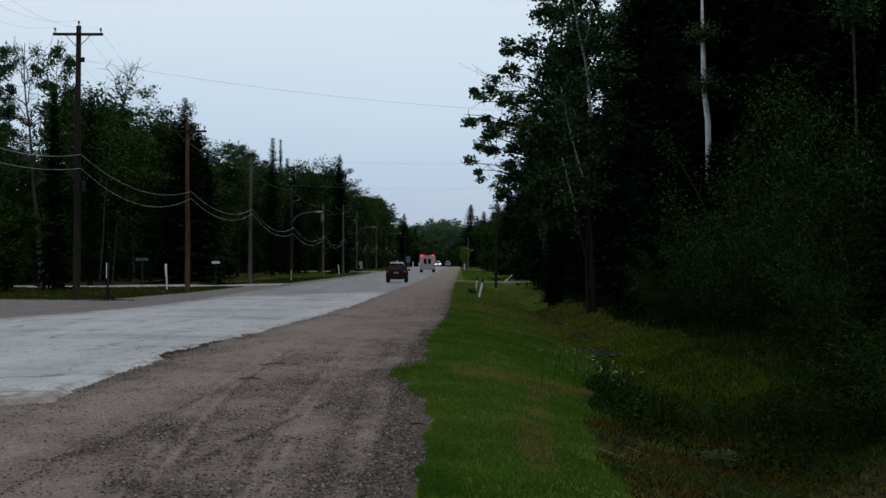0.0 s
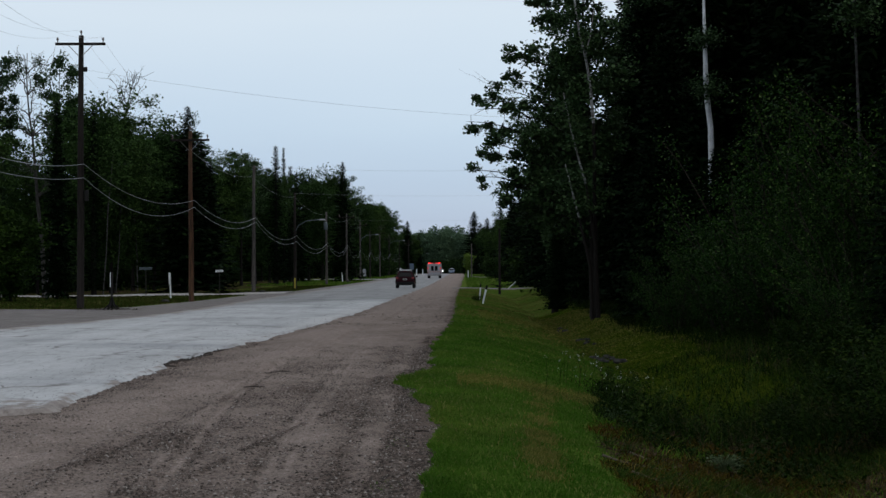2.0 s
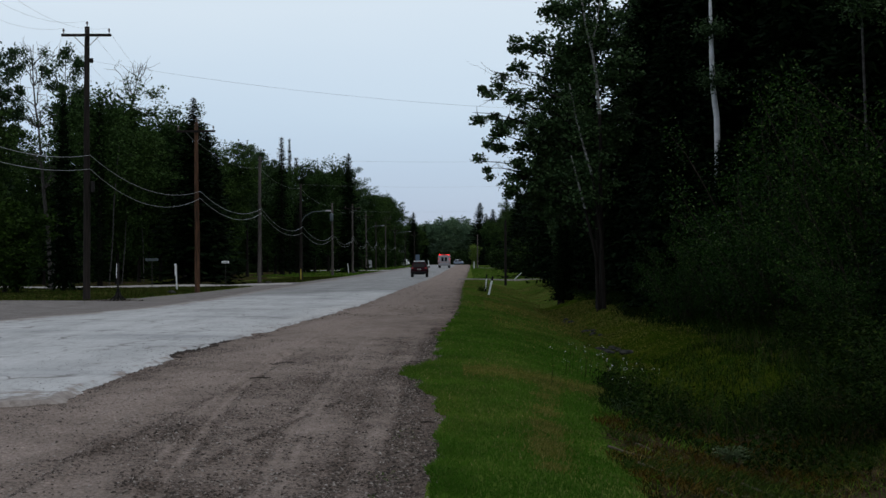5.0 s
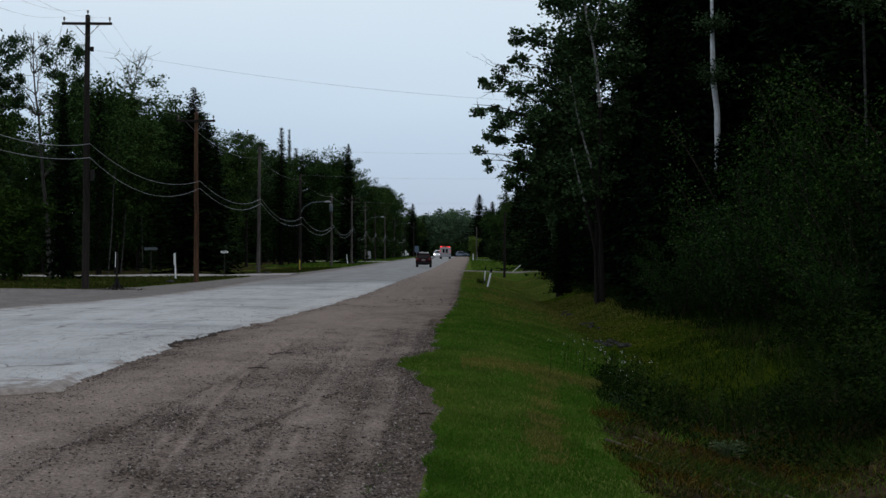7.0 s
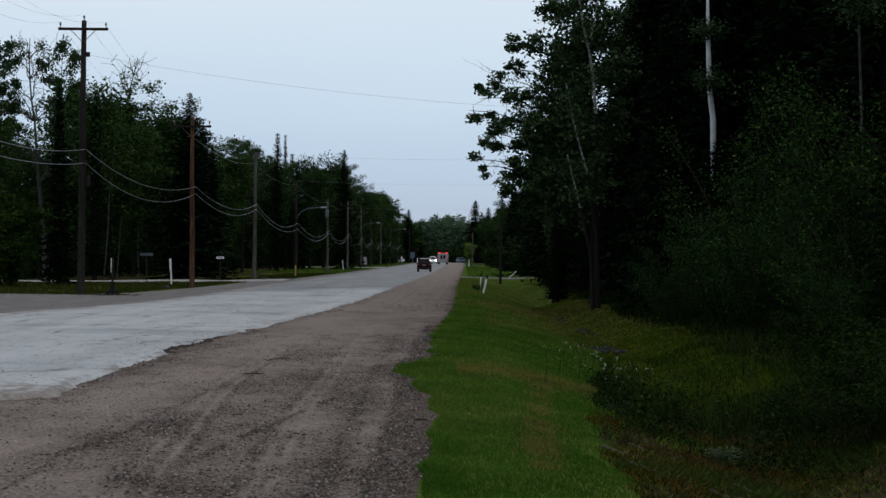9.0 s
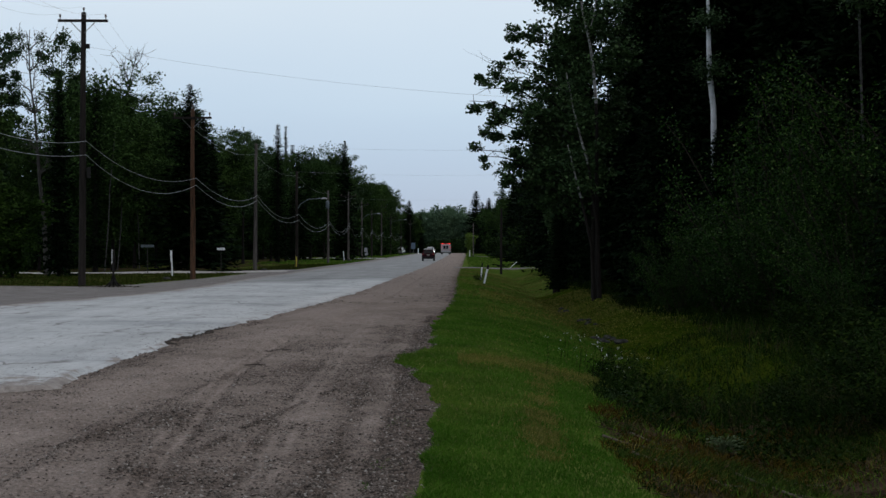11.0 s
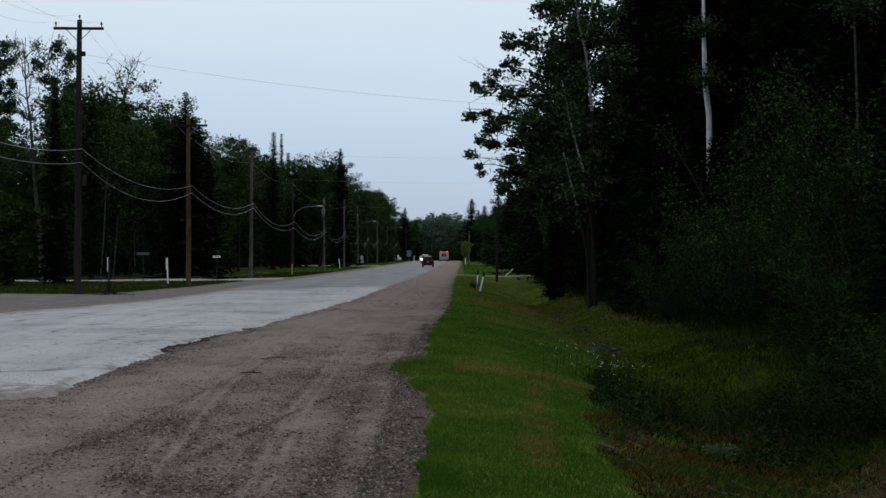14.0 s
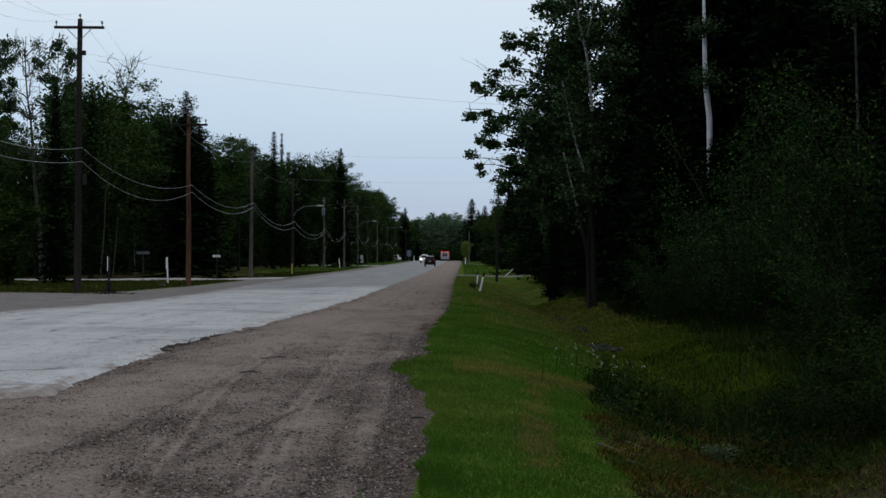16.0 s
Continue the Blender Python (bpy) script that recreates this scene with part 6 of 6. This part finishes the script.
# ---- small things beside the road ----
def marker_post(x, y, h, lean_x, lean_y, label, dark_top=False, w=0.10, box_top=False):
    t = thing("marker_post", pose(x, y, float(land(x, y)), lean_x, lean_y, 0), label, "marker post", "white marker posts")
    part("post", box_bm(0, 0, h / 2 - 0.15, w, 0.05, h + 0.3, 0.012), M_WHITE, t)
    if dark_top:
        part("cap", box_bm(0, 0, h + 0.10, w * 1.1, 0.06, 0.24, 0.015), M_BLACK, t, "black reflector cap")
    return t


def build_roadside():
    marker_post(1.02, 88.5, 0.80, 0, 13, "white marker post leaning beside the ditch", True, 0.095)
    marker_post(0.92, 96.5, 0.78, 0, 5, "short white marker post with a black top", True, 0.07)
    t = marker_post(-18.1, 102.0, 1.62, 0, -2, "tall white post at the mouth of the lane", w=0.09)
    part("plate", box_bm(-0.03, -0.045, 1.25, 0.10, 0.03, 0.75, 0.01), M_WHITE, t)
    marker_post(-16.45, 225, 1.35, 0, -6, "white marker post leaning on the verge")
    marker_post(-11.9, 420, 1.5, 0, 0, "distant white marker post beside the road", w=0.2)
    marker_post(-10.6, 430, 1.4, 0, 0, "distant white marker post beside the road", w=0.2)
    marker_post(0.9, 320, 1.3, 0, 0, "distant white marker post beside the road", w=0.17)
    marker_post(1.7, 335, 1.6, 0, 0, "distant white marker post beside the road", w=0.14)
    # a broken white stake lying against the trees
    t = thing("wooden_stake", pose(4.1, 152.5, float(land(4.1, 152.5)) + 0.02, 0, 48, 0), "pale stake leaning at the forest edge", "stake")
    part("stake", box_bm(0, 0, 0.45, 0.08, 0.05, 1.0, 0.01), M_WHITE, t)
    # dark iron post on a spreading foot, with an edge-on strip
    t = thing("sign_post", pose(-15.1, 70.8, float(land(-15.1, 70.8)) + 0.01), "dark iron post on a spreading foot with a pale strip", "sign post")
    part("post", rod_mesh("post", [(0, 0, -0.1), (0, 0, 0.9), (0.01, 0, 1.62)], [0.06, 0.042, 0.034], 8), M_IRON, t)
    for k in range(6):
        a = k * 60 + 15
        c, s = math.cos(radians(a)), math.sin(radians(a))
        part("foot", rod_mesh("foot", [(0.03 * c, 0.03 * s, 0.52), (0.10 * c, 0.10 * s, 0.24), (0.36 * c, 0.36 * s, 0.01)], [0.03, 0.045, 0.035], 6), M_IRON, t)
    part("strip", rod_mesh("strip", [(-0.062, 0, 0.98), (-0.062, 0, 1.3), (-0.055, 0, 1.62)], [0.010, 0.016, 0.012], 6), M_WHITE, t, "narrow pale reflective strip")
    g = Bag()
    rng = np.random.default_rng(2)
    for k in range(130):
        a, r = rng.uniform(0, 6.28), rng.uniform(0.2, 1.1)
        p = np.array([r * 1.3 * math.cos(a), r * math.sin(a), 0.01 + 0.05 * math.exp(-r * 2)])
        leaves(g, p[None], 0.16, 0.10, rng, 2.0)
    tagged(part("earth_crumbs", g.mesh("earth_crumbs"), M_CLOD, at=pose(-15.1, 70.8, float(land(-15.1, 70.8)) + 0.025)), "dark crumbs of earth round the iron post", "earth", kind="stuff")
    # small name boards on posts before the forest
    for x, y, z, w, h, mat in ((-17.6, 119.0, 1.72, 0.55, 0.16, M_WHITE), (-20.8, 108.0, 1.85, 0.85, 0.18, M_GREY_SIGN)):
        g0 = float(land(x, y))
        t = thing("name_board", pose(x, y, g0), "small pale name board on a thin dark post", "sign", "name boards")
        part("post", rod_mesh("post", [(0, 0.03, -0.2), (0, 0.03, z)], 0.03, 6), M_IRON, t)
        b = part("board", box_bm(0, -0.02, z, w, 0.03, h, 0.006), mat, t)
        part("lettering_bar", box_bm(0, -0.038, z, w * 0.7, 0.004, h * 0.3), M_GREY_SIGN, b)
    # white box-like board and a grey traffic board further down
    t = thing("notice_board", pose(-15.55, 261, float(land(-15.55, 261)), 0, -5, 0), "pale upright notice board tilted on two short legs", "sign")
    part("board", box_bm(0, 0, 1.15, 0.48, 0.06, 1.15, 0.01), M_AMB, t)
    for s in (-0.16, 0.16):
        part("leg", box_bm(s, 0, 0.25, 0.06, 0.05, 0.9), M_GREY_SIGN, t)
    t = thing("road_sign", pose(-12.6, 402, float(land(-12.6, 402))), "grey-backed road sign on a single post", "road sign")
    part("panel", box_bm(0, 0, 2.1, 1.0, 0.04, 1.5, 0.02), M_VAN_GREY, t)
    part("post", rod_mesh("post", [(0, 0.06, -0.2), (0, 0.06, 2.7)], 0.05, 6), M_GALV, t)
    # boulders in the verge grass
    for x, y, s in ((-15.9, 88.0, 0.24), (-14.9, 122.5, 0.32), (-15.3, 219, 0.4)):
        bm = bmesh.new()
        bmesh.ops.create_icosphere(bm, subdivisions=2, radius=s)
        for v in bm.verts:
            v.co *= 1 + 0.25 * noise.noise(v.co * 4 + Vector((x, y, 0)))
            v.co.z *= 0.55
        tagged(part("boulder", bm, M_ROCK, at=pose(x, y, float(land(x, y)) + 0.06)), "grey boulder in the verge grass", "rock", "boulders on the verge")


# ---- vehicles: each heads along +y and stands on z = 0 ----
def panel(corners, thick=0.015):
    """A thin plate through four corners, thickened along its normal."""
    a = [Vector(c) for c in corners]
    n = (a[1] - a[0]).cross(a[3] - a[0]).normalized() * thick
    bm = bmesh.new()
    f = [bm.verts.new(c) for c in a]
    k = [bm.verts.new(c + n) for c in a]
    bm.faces.new(f[::-1])
    bm.faces.new(k)
    for i in range(4):
        j = (i + 1) % 4
        bm.faces.new((f[i], f[j], k[j], k[i]))
    return bm


def wheel(parent, x, y, r, w, name="wheel"):
    ob = part(name, lathe([(r * 0.30, -w / 2), (r * 0.33, 0), (r * 0.30, w / 2)], 12), M_IRON, parent, at=pose(x, y, r, 0, 90, 0))
    g = Bag()
    ring = [(r * 0.64, -w / 2), (r * 0.93, -w / 2), (r, -w * 0.36), (r, w * 0.36), (r * 0.93, w / 2), (r * 0.64, w / 2)]
    tube(g, [(0, 0, z + 1e-4 * i) for i, (_r, z) in enumerate(ring)], [q for q, _z in ring], 24, False)
    part("tyre", g.mesh("tyre", True), M_RUBBER, ob)
    bm = bmesh.new()
    for k in range(5):
        c, s = math.cos(k * 1.2566), math.sin(k * 1.2566)
        b2 = box(bmesh.new(), r * 0.36, 0, 0, r * 0.62, r * 0.16, w * 0.8, 0.01)
        b2.transform(Matrix.Rotation(k * 1.2566, 4, "Z"))
        me = bpy.data.meshes.new("spoke")
        b2.to_mesh(me)
        b2.free()
        bm.from_mesh(me)
    part("rim", bm, M_GALV, ob)
    return ob


def hull(profile, half, tuck_from, tuck_to, tuck):
    """A body from its side outline (y, z), narrowed towards the roof and rounded at the edges."""
    bm = bmesh.new()
    sides = []
    for s in (-1, 1):
        row = []
        for y, z in profile:
            k = 1 - tuck * min(1, max(0, (z - tuck_from) / (tuck_to - tuck_from)))
            row.append(bm.verts.new((s * half * k, y, z)))
        sides.append(row)
    bm.faces.new(sides[0])
    bm.faces.new(sides[1][::-1])
    n = len(profile)
    for i in range(n):
        j = (i + 1) % n
        bm.faces.new((sides[0][j], sides[0][i], sides[1][i], sides[1][j]))
    bmesh.ops.recalc_face_normals(bm, faces=bm.faces)
    bmesh.ops.bevel(bm, geom=list(bm.edges), offset=0.06, segments=3, affect="EDGES", profile=0.6)
    return bm


def build_suv(name, mat, label, lights=None, facing=1):
    t = thing(name, Matrix(), label, "car")
    prof = [(-2.22, 0.46), (-2.28, 0.70), (-2.20, 1.02), (-1.98, 1.38), (-1.72, 1.62), (-0.4, 1.69), (0.35, 1.62), (1.05, 1.10), (2.05, 0.92), (2.24, 0.62), (2.20, 0.36), (-2.05, 0.38)]
    body = part("body", hull(prof, 0.92, 0.98, 1.68, 0.34), mat, t)
    part("rear_window", panel([(-0.66, -2.175, 1.09), (0.66, -2.175, 1.09), (0.50, -1.93, 1.50), (-0.50, -1.93, 1.50)], 0.03), M_GLASS, body, "dark tinted rear window")
    part("windscreen", panel([(0.68, 1.09, 1.10), (-0.68, 1.09, 1.10), (-0.56, 0.43, 1.60), (0.56, 0.43, 1.60)], 0.02), M_GLASS, body)
    for s in (-1, 1):
        q = [(s * 0.885, -1.7, 1.08), (s * 0.885, 0.9, 1.08), (s * 0.69, 0.3, 1.52), (s * 0.69, -1.45, 1.52)]
        part("side_window", panel(q if s > 0 else q[::-1], 0.012), M_GLASS, body)
        part("tail_lamp", box_bm(s * 0.76, -2.20, 0.98, 0.26, 0.10, 0.17, 0.03), M_TAIL_OFF, body, "red tail lamp")
        part("mirror", box_bm(s * 1.02, 0.72, 1.10, 0.20, 0.12, 0.15, 0.04), mat, body)
        part("roof_rail", rod_mesh("roof_rail", [(s * 0.56, -1.5, 1.67), (s * 0.56, -1.3, 1.74), (s * 0.56, 0.0, 1.75), (s * 0.56, 0.2, 1.66)], 0.022, 6), M_GALV, body)
        part("head_lamp", box_bm(s * 0.72, 2.16, 0.78, 0.34, 0.12, 0.16, 0.03), lights or M_GALV, body)
    part("bumper", box_bm(0, -2.24, 0.50, 1.72, 0.16, 0.26, 0.05), M_BLACK, body, "black lower bumper")
    plate = part("number_plate", box_bm(0, -2.30, 0.86, 0.40, 0.02, 0.16, 0.006), M_PLATE, body)
    part("plate_bar", box_bm(0, -2.314, 0.86, 0.28, 0.006, 0.06), M_IRON, plate)
    part("roof_rack", box_bm(0, -1.55, 1.735, 1.14, 0.12, 0.08, 0.02), M_WHITE, body, "silver roof rack bar")
    part("spoiler", box_bm(0, -1.80, 1.64, 1.04, 0.30, 0.05, 0.02), mat, body)
    part("brake_lamp", box_bm(0, -1.96, 1.635, 0.30, 0.03, 0.03), M_TAIL_OFF, body)
    part("underbody", box_bm(0, 0, 0.36, 1.1, 3.9, 0.14, 0.02), M_BLACK, body)
    wheels = [wheel(t, s * 0.80, y, 0.35, 0.22) for s in (-1, 1) for y in (-1.35, 1.38)]
    return t, wheels


def build_ambulance():
    t = thing("ambulance", Matrix(), "white box ambulance with red warning lights flashing", "ambulance")
    box_ob = part("box_body", box_bm(0, -1.1, 1.53, 2.36, 3.8, 1.95, 0.06), M_AMB, t)
    cab = part("cab", hull([(0.8, 0.45), (0.8, 2.05), (1.6, 2.05), (2.2, 1.25), (3.0, 1.08), (3.1, 0.45)], 1.0, 1.2, 2.0, 0.16), M_AMB, t)
    part("windscreen", panel([(0.84, 2.23, 1.27), (-0.84, 2.23, 1.27), (-0.76, 1.68, 1.97), (0.76, 1.68, 1.97)], 0.02), M_GLASS, cab)
    for s in (-1, 1):
        door = part("rear_door", box_bm(s * 0.50, -3.015, 1.50, 0.94, 0.05, 1.66, 0.02), M_AMB, box_ob)
        part("door_window", box_bm(s * 0.33, -3.05, 1.68, 0.46, 0.03, 0.80, 0.02), M_GLASS, door, "dark rear door window")
        part("door_handle", box_bm(s * 0.08, -3.06, 1.22, 0.05, 0.04, 0.22, 0.01), M_GALV, door)
        part("tail_lamp", box_bm(s * 1.06, -3.02, 1.72, 0.16, 0.06, 0.30, 0.02), M_RED_DIM, box_ob, "red side lamp")
        part("tail_lamp", box_bm(s * 1.06, -3.02, 0.98, 0.16, 0.06, 0.22, 0.02), M_TAIL_OFF, box_ob, "red tail lamp")
        part("mirror", box_bm(s * 1.22, 1.7, 1.55, 0.22, 0.12, 0.34, 0.03), M_BLACK, cab)
        part("side_stripe", box_bm(s * 1.185, -1.1, 1.2, 0.012, 3.6, 0.26), M_REFLECT, box_ob, "red-orange side stripe")
    part("stripe", box_bm(0, -3.046, 1.12, 1.9, 0.012, 0.05), M_REFLECT, box_ob, "thin red stripe")
    part("rear_step", box_bm(0, -3.10, 0.52, 2.2, 0.36, 0.16, 0.03), M_AMB_GREY, t, "grey rear step bumper")
    part("skirt", box_bm(0, -1.1, 0.62, 2.3, 3.7, 0.22, 0.02), M_AMB_GREY, t)
    bar = part("light_bar", box_bm(0, -2.88, 2.56, 2.16, 0.26, 0.12, 0.03), M_RED_DIM, t, "red light bar across the roof edge")
    beacons = []
    for x, r in ((-0.84, 0.11), (0.84, 0.11), (0.0, 0.16)):
        # a dark drum that turns, with one bright lens on its face
        ob = part("beacon", lathe([(0.03, -0.10), (r, -0.09), (r, 0.09), (0.03, 0.10)], 14), M_TAIL_OFF, t, "turning red beacon", at=pose(x, -3.06, 2.58))
        g = Bag()
        angs = np.linspace(-0.95, 0.95, 9)
        for a, b in zip(angs[:-1], angs[1:]):
            q = r * 1.06
            g.add([(q * math.sin(a), -q * math.cos(a), -0.085), (q * math.sin(b), -q * math.cos(b), -0.085), (q * math.sin(b), -q * math.cos(b), 0.085), (q * math.sin(a), -q * math.cos(a), 0.085)], [[0, 1, 2, 3]])
        part("lens", g.mesh("lens", True), M_RED_ON, ob, "bright red lens")
        beacons.append((ob, x))
    wheels = [wheel(t, s * 0.93, y, 0.39, w) for s, y, w in ((-1, -1.6, 0.46), (1, -1.6, 0.46), (-1, 2.1, 0.25), (1, 2.1, 0.25))]
    return t, wheels, beacons


def build_vehicles():
    made = {}
    made["suv"] = build_suv("suv_car", M_RED_CAR, "dark red compact sport utility car driving away")
    for ob in made["suv"][0].children_recursive:
        # a small car: about 4.1 m long and 1.7 m wide
        ob.data.transform(Matrix.Scale(0.92, 4))
        ob.matrix_basis.translation *= 0.92
    made["ambulance"] = build_ambulance()
    made["oncoming"] = build_suv("oncoming_car", M_CAR_WHITE, "white car approaching with headlamps lit", M_HEADLAMP)
    made["van"] = build_suv("distant_van", M_VAN_GREY, "blue-grey distant vehicle on the cross street")
    p, _w = build_suv("parked_car", M_CAR_WHITE, "white car parked in a drive by the trees")
    p.matrix_basis = pose(-17.3, 412, float(land(-17.3, 412)) + 0.02, 0, 0, 75)
    return made


def path_at(t, ts, vs):
    """A smooth curve through the given times and values."""
    k = np.gradient(np.array(vs, float), np.array(ts, float))
    i = int(np.clip(np.searchsorted(ts, t) - 1, 0, len(ts) - 2))
    h = ts[i + 1] - ts[i]
    u = (t - ts[i]) / h
    return float((2 * u ** 3 - 3 * u ** 2 + 1) * vs[i] + (u ** 3 - 2 * u ** 2 + u) * h * k[i] + (-2 * u ** 3 + 3 * u ** 2) * vs[i + 1] + (u ** 3 - u ** 2) * h * k[i + 1])


def crown_z(x, y):
    return float(road_z(y)) + 0.035 + 0.05 * max(0.0, 1 - ((x + 8.2) / 4.2) ** 2)


def drive(ob, wheels, ts, xs, ys, radius, turn=0.0, spin_step=2):
    """Carry a vehicle along the road and roll its wheels by the way it has gone."""
    rows = []
    for t in np.arange(0, 16.01, 0.5):
        x, y = path_at(t, ts, xs), path_at(t, ts, ys)
        rows.append((float(t), pose(x, y, crown_z(x, y), 0, 0, turn)))
    walk(ob, rows)
    y0 = path_at(0, ts, ys)
    for w in wheels:
        base = w.matrix_basis.copy()
        rows = []
        for f in range(0, 481, spin_step):
            gone = path_at(f / 30, ts, ys) - y0
            rows.append((f / 30, Matrix.Translation(base.translation) @ Matrix.Rotation(-gone / radius if turn == 0 else gone / radius, 4, "X") @ pose(0, 0, 0, 0, 90, 0)))
        walk(w, rows)


def motions():
    suv, sw = CARS["suv"]
    drive(suv, sw, [0, 2, 4, 6.5, 9, 11.5, 13.5, 16], [-5.1, -5.12, -5.07, -4.93, -4.84, -4.84, -4.79, -4.75], [134.5, 146.5, 159.5, 178, 200.5, 223, 237, 255], 0.32)
    amb, aw, beacons = CARS["ambulance"]
    drive(amb, aw, [0, 2, 4, 6.5, 9, 11.5, 13.5, 16], [-4.95, -4.95, -4.95, -4.93, -4.83, -4.65, -4.45, -4.35], [254, 283, 314, 346, 376, 411, 431, 456], 0.39, spin_step=1)
    for ob, x in beacons:
        start = 180.0 if x == 0 else 0.0
        at = ob.matrix_basis.translation.copy()
        walk(ob, [(0.2 * k, pose(*at, 0, 0, start + 72.0 * k)) for k in range(81)])
    car, cw = CARS["oncoming"]
    drive(car, cw, [0, 2, 4, 6.5, 9, 11.5, 13.5, 16], [-7.2, -7.2, -7.3, -7.5, -7.5, -7.5, -7.5, -7.5], [540, 515, 470, 405, 395, 350, 345, 342], 0.35, turn=180)
    van, vw = CARS["van"]
    vz = float(road_z(540.0))
    walk(van, [(0.0, pose(-3.9, 540, vz, 0, 0, 180)), (4.0, pose(-3.85, 540, vz, 0, 0, 180)), (5.5, pose(-3.1, 539, vz, 0, 0, 225)), (6.5, pose(-2.15, 539, vz, 0, 0, 265)), (9.0, pose(-0.45, 539, vz, 0, 0, 270)), (11.5, pose(8.0, 539, vz, 0, 0, 270)), (16.0, pose(27.0, 539, vz, 0, 0, 270))])


build_ground()
build_road()
build_forest_floor()
build_trees()
build_poles()
build_cables()
build_roadside()
CARS = build_vehicles()
build_stones()
build_grass()
motions()
